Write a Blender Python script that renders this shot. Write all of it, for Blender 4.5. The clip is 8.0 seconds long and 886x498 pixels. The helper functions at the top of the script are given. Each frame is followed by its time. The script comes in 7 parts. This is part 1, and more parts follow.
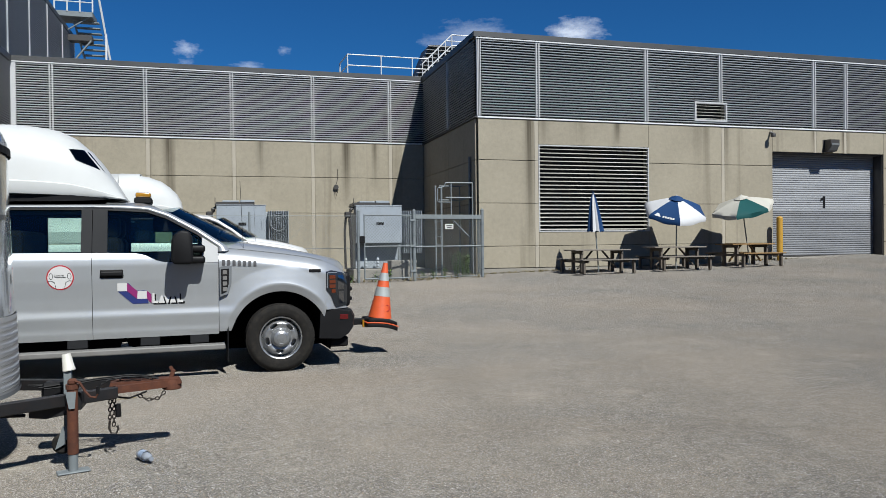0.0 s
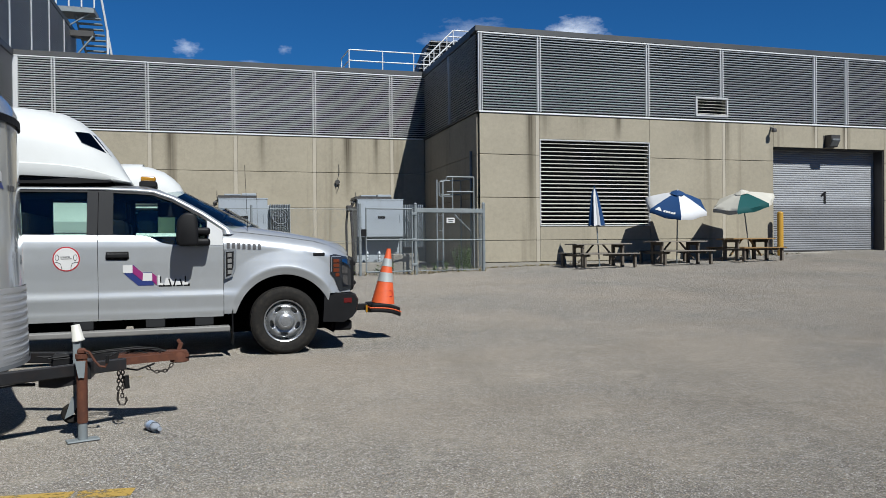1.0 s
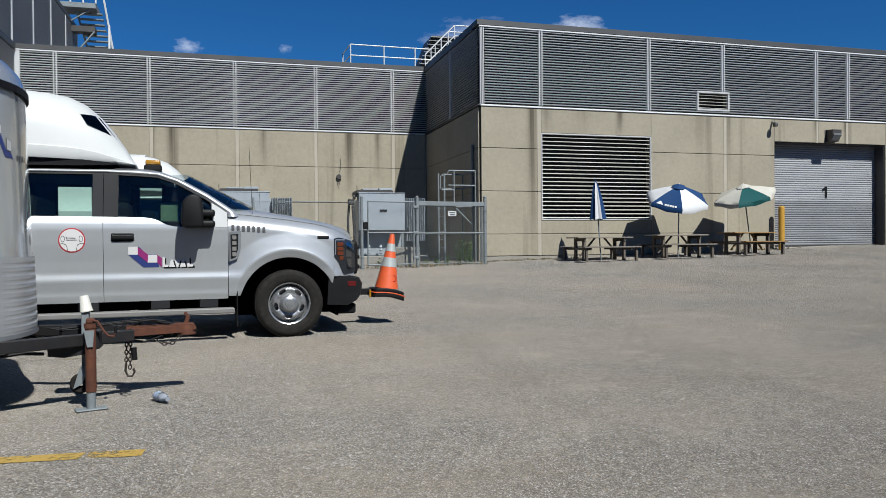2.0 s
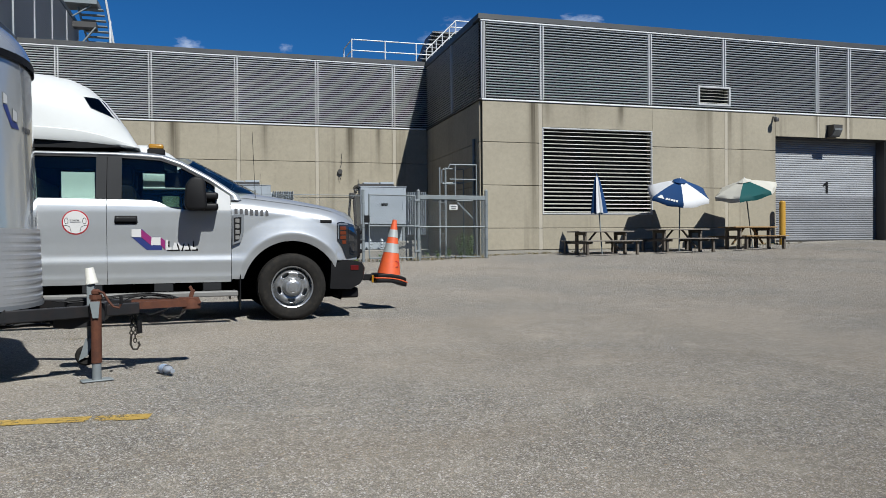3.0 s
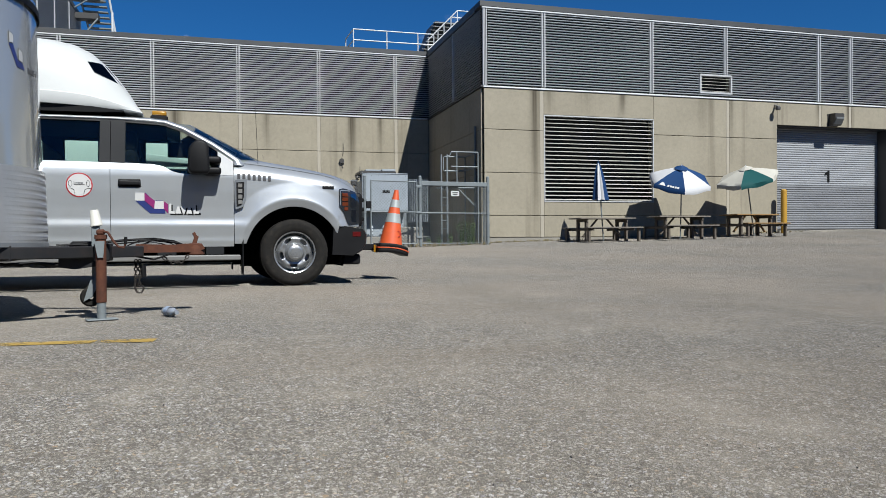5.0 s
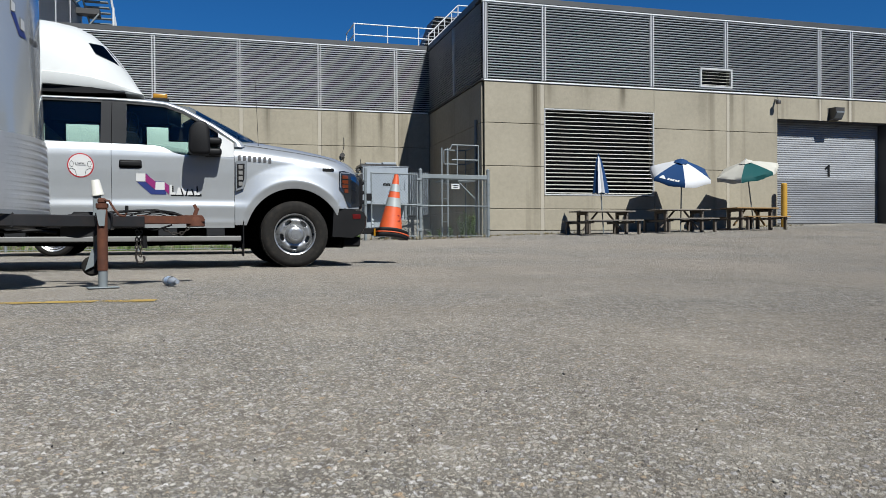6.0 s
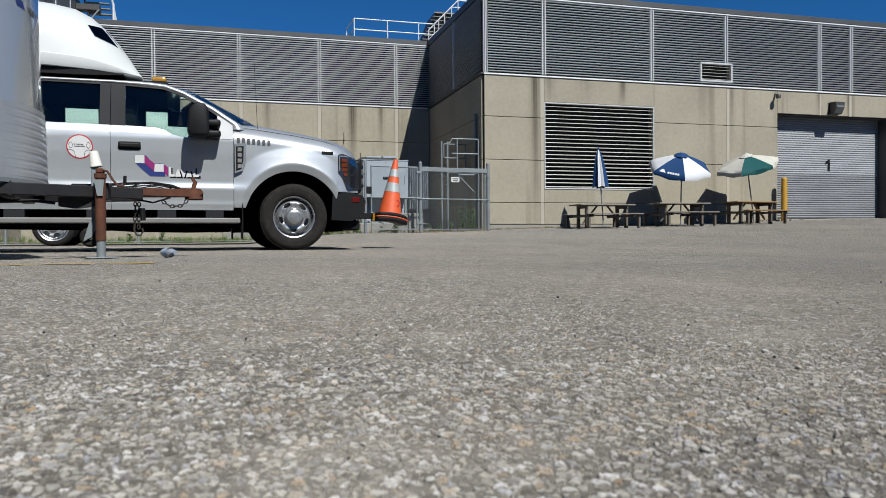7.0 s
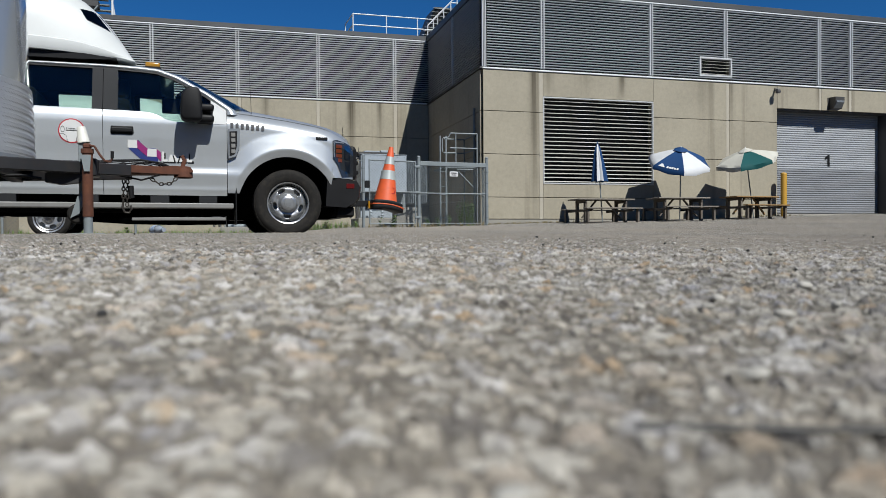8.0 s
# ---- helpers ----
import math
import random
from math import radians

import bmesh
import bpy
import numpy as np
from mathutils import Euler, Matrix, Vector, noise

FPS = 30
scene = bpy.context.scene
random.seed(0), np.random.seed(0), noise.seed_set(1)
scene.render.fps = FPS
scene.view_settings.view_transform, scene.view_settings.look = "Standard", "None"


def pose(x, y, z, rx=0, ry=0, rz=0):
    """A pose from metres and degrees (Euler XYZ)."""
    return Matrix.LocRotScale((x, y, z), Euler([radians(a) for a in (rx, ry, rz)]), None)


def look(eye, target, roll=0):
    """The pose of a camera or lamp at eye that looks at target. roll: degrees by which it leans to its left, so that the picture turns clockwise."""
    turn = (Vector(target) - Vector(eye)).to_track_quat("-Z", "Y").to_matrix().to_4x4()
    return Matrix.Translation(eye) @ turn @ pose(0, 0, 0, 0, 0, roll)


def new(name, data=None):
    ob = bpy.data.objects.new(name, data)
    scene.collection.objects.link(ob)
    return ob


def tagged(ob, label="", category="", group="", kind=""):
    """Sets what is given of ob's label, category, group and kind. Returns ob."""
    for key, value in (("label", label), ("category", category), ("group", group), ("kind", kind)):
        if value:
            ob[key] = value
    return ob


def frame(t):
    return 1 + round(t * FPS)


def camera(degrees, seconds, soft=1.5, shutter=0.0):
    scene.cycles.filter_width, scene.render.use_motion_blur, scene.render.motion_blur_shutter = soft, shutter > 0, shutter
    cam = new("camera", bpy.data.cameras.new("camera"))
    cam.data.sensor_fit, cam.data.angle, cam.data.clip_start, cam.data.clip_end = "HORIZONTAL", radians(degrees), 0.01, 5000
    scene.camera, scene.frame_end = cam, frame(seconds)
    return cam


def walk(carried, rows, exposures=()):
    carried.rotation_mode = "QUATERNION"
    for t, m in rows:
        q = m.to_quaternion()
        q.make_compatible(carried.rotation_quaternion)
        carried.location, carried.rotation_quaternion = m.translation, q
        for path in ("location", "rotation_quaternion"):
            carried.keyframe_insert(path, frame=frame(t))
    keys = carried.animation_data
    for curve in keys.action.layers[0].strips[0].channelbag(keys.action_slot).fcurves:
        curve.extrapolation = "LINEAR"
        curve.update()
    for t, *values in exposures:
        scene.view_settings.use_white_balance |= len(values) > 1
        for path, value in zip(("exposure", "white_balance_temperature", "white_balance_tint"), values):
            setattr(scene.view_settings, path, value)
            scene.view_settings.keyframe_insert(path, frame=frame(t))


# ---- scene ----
# Metres; x runs along the building's long walls, y towards them; the origin lies under the pickup's front wheel.

# ---- camera and its walk ----
PATH = [
    (0.0, (-0.572, -8.888, 1.470), 15.952, -0.425, -0.610),
    (0.5, (-0.592, -8.900, 1.378), 15.929, -0.436, -0.584),
    (1.0, (-0.624, -8.926, 1.287), 15.939, -0.469, -0.517),
    (1.5, (-0.656, -8.938, 1.194), 15.920, -0.507, -0.497),
    (3.0, (-0.706, -8.950, 0.914), 15.891, -0.574, -0.432),
    (3.5, (-0.732, -8.957, 0.831), 15.865, -0.617, -0.381),
    (4.0, (-0.725, -8.986, 0.726), 15.805, -0.653, -0.384),
    (4.5, (-0.722, -8.985, 0.626), 15.794, -0.663, -0.407),
    (6.0, (-0.719, -9.035, 0.321), 15.703, -0.749, -0.380),
    (6.5, (-0.713, -9.049, 0.221), 15.693, -0.769, -0.382),
    (7.0, (-0.706, -9.043, 0.122), 15.674, -0.781, -0.377),
    (7.5, (-0.661, -9.026, 0.026), 15.652, -0.829, -0.352),
    (8.0, (-0.631, -9.006, -0.034), 15.640, -0.831, -0.369),
]


def aimed(eye, yaw, pitch, roll):
    y, p = radians(yaw), radians(pitch)
    ahead = Vector((math.sin(y) * math.cos(p), math.cos(y) * math.cos(p), math.sin(p)))
    return look(eye, Vector(eye) + ahead, roll)


cam = camera(61.2, 8.0, soft=0.62)
cam.data.dof.use_dof = True
cam.data.dof.focus_distance = 8.0
cam.data.dof.aperture_fstop = 12.5
walk(cam, [(t, aimed(eye, yaw, pitch, roll)) for t, eye, yaw, pitch, roll in PATH],
     exposures=[(0.0, 0.53), (3.5, 0.56), (6.0, 0.59), (8.0, 0.46)])

# ---- world and sun ----
SUN_WAY = Vector((-0.247, 0.86, -1.0)).normalized()
world = bpy.data.worlds.new("sky")
scene.world = world
world.use_nodes = True
wn = world.node_tree.nodes
sky = wn.new("ShaderNodeTexSky")
sky.sky_type = "NISHITA"
sky.sun_disc = False
sky.sun_elevation = math.asin(-SUN_WAY.z)
sky.sun_rotation = math.atan2(-SUN_WAY.x, -SUN_WAY.y)
sky.altitude = 100
sky.air_density = 1.0
sky.dust_density = 0.0
sky.ozone_density = 3.0
tint = wn.new("ShaderNodeMix")
tint.data_type = "RGBA"
tint.blend_type = "MULTIPLY"
tint.inputs[0].default_value = 1.0
tint.inputs[7].default_value = (0.135, 0.525, 0.950, 1)
world.node_tree.links.new(sky.outputs[0], tint.inputs[6])
world.node_tree.links.new(tint.outputs[2], wn["Background"].inputs[0])
wn["Background"].inputs[1].default_value = 0.049
sun_data = bpy.data.lights.new("sun", "SUN")
sun_data.energy = 4.9
sun_data.angle = radians(0.53)
sun_data.color = (0.97, 0.98, 0.945)
sun = new("sun", sun_data)
sun.matrix_world = look((6, -30, 40), Vector((6, -30, 40)) + SUN_WAY)

# ---- materials ----
def nodes_of(name):
    m = bpy.data.materials.new(name)
    m.use_nodes = True
    t = m.node_tree
    return m, t.nodes, t.links, t.nodes["Principled BSDF"]


def math_node(n, l, op, a, b=None, clamp=False):
    k = n.new("ShaderNodeMath")
    k.operation = op
    k.use_clamp = clamp
    for i, v in enumerate((a, b)):
        if v is None:
            continue
        if isinstance(v, (int, float)):
            k.inputs[i].default_value = v
        else:
            l.new(v, k.inputs[i])
    return k.outputs[0]


def noise_node(n, l, vec, scale, detail=4.0, rough=0.55):
    k = n.new("ShaderNodeTexNoise")
    k.inputs["Scale"].default_value = scale
    k.inputs["Detail"].default_value = detail
    k.inputs["Roughness"].default_value = rough
    if vec is not None:
        l.new(vec, k.inputs["Vector"])
    return k.outputs["Fac"]


def ramp_node(n, l, fac, stops):
    k = n.new("ShaderNodeValToRGB")
    e = k.color_ramp.elements
    while len(e) < len(stops):
        e.new(0.5)
    for s, (p, c) in zip(e, stops):
        s.position = p
        s.color = (c, c, c, 1) if isinstance(c, (int, float)) else (*c, 1)
    l.new(fac, k.inputs[0])
    return k.outputs[0]


def mix_node(n, l, fac, a, b, mode="MIX"):
    k = n.new("ShaderNodeMix")
    k.data_type = "RGBA"
    k.blend_type = mode
    for i, v in ((0, fac), (6, a), (7, b)):
        if isinstance(v, (int, float)):
            k.inputs[i].default_value = v if i == 0 else (v, v, v, 1)
        elif isinstance(v, tuple):
            k.inputs[i].default_value = (*v, 1)
        else:
            l.new(v, k.inputs[i])
    return k.outputs[2]


def coord_node(n, l, scale=(1, 1, 1)):
    c = n.new("ShaderNodeTexCoord")
    k = n.new("ShaderNodeMapping")
    k.inputs["Scale"].default_value = scale
    l.new(c.outputs["Object"], k.inputs[0])
    return k.outputs[0]


def bump_node(n, l, height, strength, dist, shader):
    k = n.new("ShaderNodeBump")
    k.inputs["Strength"].default_value = strength
    k.inputs["Distance"].default_value = dist
    l.new(height, k.inputs["Height"])
    l.new(k.outputs[0], shader.inputs["Normal"])
    return k.outputs[0]


def surf(name, base, rough=0.6, metal=0.0, grain=40.0, grain_amt=0.12, blotch=1.5, blotch_amt=0.15, bump=0.1, bump_dist=0.003,
         coat=0.0, spec=0.5, dirt=None, dirt_amt=0.0, random_amt=0.0, stretch=(1, 1, 1)):
    """A surface with fine grain, broad blotches, optional dirt patches and a random tone for each object."""
    m, n, l, s = nodes_of(name)
    v = coord_node(n, l, stretch)
    g = noise_node(n, l, v, grain, 5)
    b = noise_node(n, l, v, blotch, 4)
    tone = math_node(n, l, "ADD", math_node(n, l, "MULTIPLY", math_node(n, l, "SUBTRACT", g, 0.5), 2 * grain_amt),
                     math_node(n, l, "MULTIPLY", math_node(n, l, "SUBTRACT", b, 0.5), 2 * blotch_amt))
    tone = math_node(n, l, "ADD", tone, 1.0)
    if random_amt:
        o = n.new("ShaderNodeObjectInfo")
        tone = math_node(n, l, "ADD", tone, math_node(n, l, "MULTIPLY", math_node(n, l, "SUBTRACT", o.outputs["Random"], 0.5), 2 * random_amt))
    k = n.new("ShaderNodeCombineXYZ")
    for i in range(3):
        l.new(math_node(n, l, "MULTIPLY", tone, base[i]), k.inputs[i])
    col = k.outputs[0]
    if dirt:
        d = ramp_node(n, l, noise_node(n, l, v, blotch * 2.3, 8, 0.65), [(0.48, 0.0), (0.72, dirt_amt)])
        col = mix_node(n, l, d, col, dirt)
    l.new(col, s.inputs["Base Color"])
    l.new(math_node(n, l, "ADD", math_node(n, l, "MULTIPLY", math_node(n, l, "SUBTRACT", b, 0.5), 0.25), rough, True), s.inputs["Roughness"])
    s.inputs["Metallic"].default_value = metal
    s.inputs["Coat Weight"].default_value = coat
    s.inputs["Coat Roughness"].default_value = 0.04
    s.inputs["Specular IOR Level"].default_value = spec
    if bump:
        bump_node(n, l, g, bump, bump_dist, s)
    return m


def concrete_material(name, base, stains):
    """Precast concrete: pores, cloudy patches and rain streaks that run down from the flashing."""
    m, n, l, s = nodes_of(name)
    v = coord_node(n, l)
    cloudy = noise_node(n, l, v, 0.55, 6)
    pores = noise_node(n, l, v, 70, 3)
    mid = noise_node(n, l, v, 7, 6, 0.7)
    streak = noise_node(n, l, coord_node(n, l, (1.25, 1.25, 0.05)), 1.0, 5, 0.6)
    fine_streak = noise_node(n, l, coord_node(n, l, (9, 9, 0.18)), 1.0, 3, 0.6)
    c = mix_node(n, l, ramp_node(n, l, cloudy, [(0.3, 0), (0.7, 1)]), tuple(x * 0.9 for x in base), tuple(x * 1.07 for x in base))
    c = mix_node(n, l, 0.35, c, ramp_node(n, l, mid, [(0.25, 0.34), (0.75, 0.66)]), "OVERLAY")
    c = mix_node(n, l, 0.22, c, ramp_node(n, l, pores, [(0.3, 0.3), (0.7, 0.7)]), "OVERLAY")
    st = ramp_node(n, l, streak, [(0.56, 0.0), (0.72, 0.75)])
    st = math_node(n, l, "MULTIPLY", st, ramp_node(n, l, fine_streak, [(0.3, 0.45), (0.65, 1.0)]))
    c = mix_node(n, l, st, c, (0.0943, 0.0779, 0.0558))
    sep = n.new("ShaderNodeSeparateXYZ")
    l.new(v, sep.inputs[0])
    total = None
    for at, half, strength, low in stains:
        d = math_node(n, l, "DIVIDE", math_node(n, l, "SUBTRACT", sep.outputs[0], at), half)
        bell = math_node(n, l, "POWER", 2.718, math_node(n, l, "MULTIPLY", math_node(n, l, "MULTIPLY", d, d), -1.0))
        down = math_node(n, l, "DIVIDE", math_node(n, l, "SUBTRACT", sep.outputs[2], low), 5.7 - low, True)
        k = math_node(n, l, "MULTIPLY", math_node(n, l, "MULTIPLY", bell, down), strength * 1.3)
        total = k if total is None else math_node(n, l, "ADD", total, k)
    if total is not None:
        total = math_node(n, l, "MULTIPLY", total, ramp_node(n, l, fine_streak, [(0.25, 0.3), (0.6, 1.0)]), True)
        c = mix_node(n, l, total, c, (0.0508, 0.041, 0.0279))
    l.new(c, s.inputs["Base Color"])
    s.inputs["Roughness"].default_value = 0.88
    s.inputs["Specular IOR Level"].default_value = 0.25
    bump_node(n, l, math_node(n, l, "ADD", pores, math_node(n, l, "MULTIPLY", mid, 0.6)), 0.25, 0.004, s)
    return m


def asphalt_material(name):
    """Worn asphalt: pale and brown aggregate proud of a dark binder, with wide bleached and oily areas; the stones stand up in the mesh too."""
    m, n, l, s = nodes_of(name)
    m.displacement_method = "BOTH"
    v = coord_node(n, l)
    warp = n.new("ShaderNodeTexNoise")
    warp.inputs["Scale"].default_value = 55
    l.new(v, warp.inputs["Vector"])
    shift = n.new("ShaderNodeVectorMath")
    shift.operation = "MULTIPLY_ADD"
    shift.inputs[1].default_value = (0.0032, 0.0032, 0.0)
    l.new(warp.outputs["Color"], shift.inputs[0])
    l.new(v, shift.inputs[2])
    flat = n.new("ShaderNodeVectorMath")
    flat.operation = "MULTIPLY"
    flat.inputs[1].default_value = (1, 1, 0)
    l.new(shift.outputs[0], flat.inputs[0])

    def cells(scale):
        one, edge = n.new("ShaderNodeTexVoronoi"), n.new("ShaderNodeTexVoronoi")
        edge.feature = "DISTANCE_TO_EDGE"
        for k in (one, edge):
            k.inputs["Scale"].default_value = scale
            l.new(flat.outputs[0], k.inputs["Vector"])
        sep = n.new("ShaderNodeSeparateColor")
        l.new(one.outputs["Color"], sep.inputs[0])
        return sep.outputs[0], sep.outputs[1], edge.outputs["Distance"]

    tone, size, edge = cells(100)
    tone2, size2, edge2 = cells(240)
    big = ramp_node(n, l, math_node(n, l, "SUBTRACT", edge, math_node(n, l, "MULTIPLY", size, 0.16)), [(0.02, 0.0), (0.10, 1.0)])
    small = ramp_node(n, l, math_node(n, l, "SUBTRACT", edge2, math_node(n, l, "MULTIPLY", size2, 0.18)), [(0.03, 0.0), (0.12, 1.0)])
    palette = [(0.0, (0.032, 0.0303, 0.0279)), (0.10, (0.0886, 0.0828, 0.073)), (0.24, (0.1583, 0.1492, 0.1304)), (0.42, (0.196, 0.1878, 0.1697)), (0.60, (0.2526, 0.2427, 0.2189)), (0.72, (0.3288, 0.319, 0.2927)),
               (0.785, (0.228, 0.1943, 0.1476)), (0.80, (0.1894, 0.1378, 0.0894)), (0.825, (0.2526, 0.2312, 0.1976)), (0.88, (0.2845, 0.269, 0.237)), (1.0, (0.1583, 0.1599, 0.1632))]
    mottle = ramp_node(n, l, noise_node(n, l, v, 420, 4), [(0.3, 0.3), (0.7, 0.7)])
    stone = mix_node(n, l, 0.45, ramp_node(n, l, tone, palette), mottle, "OVERLAY")
    grit = mix_node(n, l, 0.35, ramp_node(n, l, tone2, [(0.0, (0.0486, 0.0437, 0.037)), (0.5, (0.1512, 0.1348, 0.1106)), (0.85, (0.227, 0.2058, 0.1707)), (1.0, (0.2918, 0.2676, 0.2308))]), mottle, "OVERLAY")
    binder = mix_node(n, l, noise_node(n, l, v, 160, 4), (0.030, 0.0286, 0.0284), (0.094, 0.0890, 0.0844))
    c = mix_node(n, l, small, binder, grit)
    c = mix_node(n, l, big, c, stone)
    tone3, size3, edge3 = cells(84)
    chosen = ramp_node(n, l, size3, [(0.60, 0.0), (0.64, 1.0)])
    large = math_node(n, l, "MULTIPLY", chosen, ramp_node(n, l, edge3, [(0.09, 0.0), (0.20, 1.0)]))
    pale = ramp_node(n, l, tone3, [(0.0, (0.0344, 0.0328, 0.0336)), (0.12, (0.1378, 0.1345, 0.1378)), (0.35, (0.295, 0.287, 0.281)), (0.55, (0.400, 0.391, 0.381)), (0.69, (0.2271, 0.1583, 0.0939)), (0.72, (0.2895, 0.2476, 0.1954)), (0.85, (0.1861, 0.1894, 0.2101)), (1.0, (0.430, 0.420, 0.410))])
    c = mix_node(n, l, large, c, mix_node(n, l, 0.4, pale, mottle, "OVERLAY"))
    broad = noise_node(n, l, v, 0.28, 6, 0.6)
    lanes = noise_node(n, l, coord_node(n, l, (0.1538, 0.5987, 0.6217)), 1.0, 5, 0.6)
    patch = noise_node(n, l, v, 1.7, 7, 0.65)
    c = mix_node(n, l, ramp_node(n, l, broad, [(0.35, 0.0), (0.62, 0.42)]), c, (0.264, 0.2263, 0.182))
    c = mix_node(n, l, ramp_node(n, l, lanes, [(0.50, 0.0), (0.72, 0.45)]), c, (0.164, 0.135, 0.1045))
    c = mix_node(n, l, ramp_node(n, l, patch, [(0.54, 0.0), (0.74, 0.42)]), c, (0.2864, 0.2591, 0.2166))
    speck = noise_node(n, l, v, 16, 6, 0.75)
    c = mix_node(n, l, 0.55, c, ramp_node(n, l, speck, [(0.30, 0.33), (0.70, 0.67)]), "OVERLAY")
    tyre_dust = noise_node(n, l, coord_node(n, l, (0.8331, 0.1438, 0.8846)), 1.0, 6, 0.65)
    c = mix_node(n, l, ramp_node(n, l, tyre_dust, [(0.55, 0.0), (0.72, 0.28)]), c, (0.1214, 0.1083, 0.0907))
    seams = n.new("ShaderNodeTexVoronoi")
    seams.feature = "DISTANCE_TO_EDGE"
    seams.inputs["Scale"].default_value = 0.16
    bent = n.new("ShaderNodeVectorMath")
    bent.operation = "MULTIPLY_ADD"
    wob = n.new("ShaderNodeTexNoise")
    wob.inputs["Scale"].default_value = 0.9
    wob.inputs["Detail"].default_value = 6
    l.new(v, wob.inputs["Vector"])
    bent.inputs[1].default_value = (1.6, 1.6, 0)
    l.new(wob.outputs["Color"], bent.inputs[0])
    l.new(v, bent.inputs[2])
    l.new(bent.outputs[0], seams.inputs["Vector"])
    crack = ramp_node(n, l, seams.outputs["Distance"], [(0.0, 0.13), (0.003, 0.0)])
    c = mix_node(n, l, crack, c, (0.0401, 0.0349, 0.0285))
    l.new(c, s.inputs["Base Color"])
    s.inputs["Roughness"].default_value = 0.88
    s.inputs["Diffuse Roughness"].default_value = 1.0
    s.inputs["Specular IOR Level"].default_value = 0.15
    h = math_node(n, l, "ADD", math_node(n, l, "MULTIPLY", big, math_node(n, l, "ADD", math_node(n, l, "MULTIPLY", size, 0.8), 0.5)), math_node(n, l, "MULTIPLY", small, 0.35))
    h = math_node(n, l, "ADD", h, math_node(n, l, "MULTIPLY", noise_node(n, l, v, 300, 3), 0.25))
    h = math_node(n, l, "ADD", h, math_node(n, l, "MULTIPLY", large, 0.9))
    d = n.new("ShaderNodeDisplacement")
    d.inputs["Midlevel"].default_value = 0.7
    d.inputs["Scale"].default_value = 0.0023
    l.new(h, d.inputs["Height"])
    l.new(d.outputs[0], n["Material Output"].inputs["Displacement"])
    return m


CONCRETE = concrete_material("beige precast concrete", (0.2673, 0.2403, 0.1853),
                             [(-3.48, 0.10, 0.35, 2.5), (-2.80, 0.16, 0.75, 1.5), (0.69, 0.13, 0.55, 3.6), (4.17, 0.16, 0.9, 2.8), (5.39, 0.13, 0.6, 3.6), (6.05, 0.10, 0.4, 3.0)])
CONCRETE_EAST = concrete_material("beige precast concrete, streaked", (0.2673, 0.2403, 0.1853),
                                  [(9.42, 0.17, 0.75, -0.5), (9.95, 0.2, 0.4, 4.6), (11.3, 0.35, 0.35, 4.6), (12.81, 0.11, 1.0, 4.7), (16.12, 0.25, 0.3, 3.4), (16.5, 0.1, 0.35, 3.6), (17.35, 0.12, 0.5, 3.0),
                                   (19.3, 0.1, 0.3, 3.5), (21.3, 0.10, 0.6, 4.6), (22.75, 0.12, 0.6, 4.6)])
CONCRETE_GREY = surf("grey cast concrete", (0.2147, 0.202, 0.1768), 0.9, grain=60, grain_amt=0.15, blotch=2, blotch_amt=0.2, bump=0.3)
ASPHALT = asphalt_material("worn asphalt")
SIDING = surf("grey painted steel siding", (0.42, 0.43, 0.445), 0.42, 0.52, grain=8, grain_amt=0.05, blotch=0.7, blotch_amt=0.1, bump=0, stretch=(0.3, 0.3, 1), spec=0.6)
TRIM_WHITE = surf("pale grey painted trim", (0.3915, 0.3978, 0.4041), 0.4, grain=20, grain_amt=0.05, blotch=1, blotch_amt=0.08, bump=0)
FLASH = surf("bright white flashing", (0.574, 0.5822, 0.5904), 0.35, grain=20, grain_amt=0.04, blotch=0.6, blotch_amt=0.1, bump=0)
COPING = surf("dark grey metal coping", (0.0442, 0.0455, 0.0467), 0.5, grain=14, grain_amt=0.08, blotch=0.8, blotch_amt=0.2, bump=0)
# Black that stands in for shade in siding recesses and behind louvre blades.
DARK = surf("black recess shade", (0.0076, 0.0076, 0.0082), 0.9, grain_amt=0, blotch_amt=0, bump=0)
JOINT = surf("joint sealant", (0.164, 0.1476, 0.1148), 0.9, grain=30, bump=0.1)
LOUVRE = surf("off-white louvre blades", (0.4167, 0.4041, 0.3662), 0.5, grain=25, grain_amt=0.06, blotch=1, blotch_amt=0.1, bump=0)
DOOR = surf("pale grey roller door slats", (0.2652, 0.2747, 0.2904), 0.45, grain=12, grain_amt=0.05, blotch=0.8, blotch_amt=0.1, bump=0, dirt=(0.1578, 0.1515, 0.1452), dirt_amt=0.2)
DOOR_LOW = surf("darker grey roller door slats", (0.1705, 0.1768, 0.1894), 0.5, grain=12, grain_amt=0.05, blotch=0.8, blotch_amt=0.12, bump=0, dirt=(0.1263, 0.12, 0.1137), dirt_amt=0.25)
DARK_STEEL = surf("dark brown painted steel", (0.0347, 0.0328, 0.0316), 0.5, grain=20, blotch=2, bump=0)
GALV = surf("galvanised steel", (0.164, 0.1845, 0.1927), 0.6, 0.2, grain=30, grain_amt=0.1, blotch=5, blotch_amt=0.25, bump=0.05, spec=0.3)
WHITE_RAIL = surf("white painted rail", (0.492, 0.5002, 0.5084), 0.4, grain=20, grain_amt=0.04, blotch=2, blotch_amt=0.06, bump=0)
STRIP = surf("pale joint strip", (0.3157, 0.287, 0.2337), 0.9, grain=40, grain_amt=0.1, blotch=1.5, blotch_amt=0.15, bump=0.1)
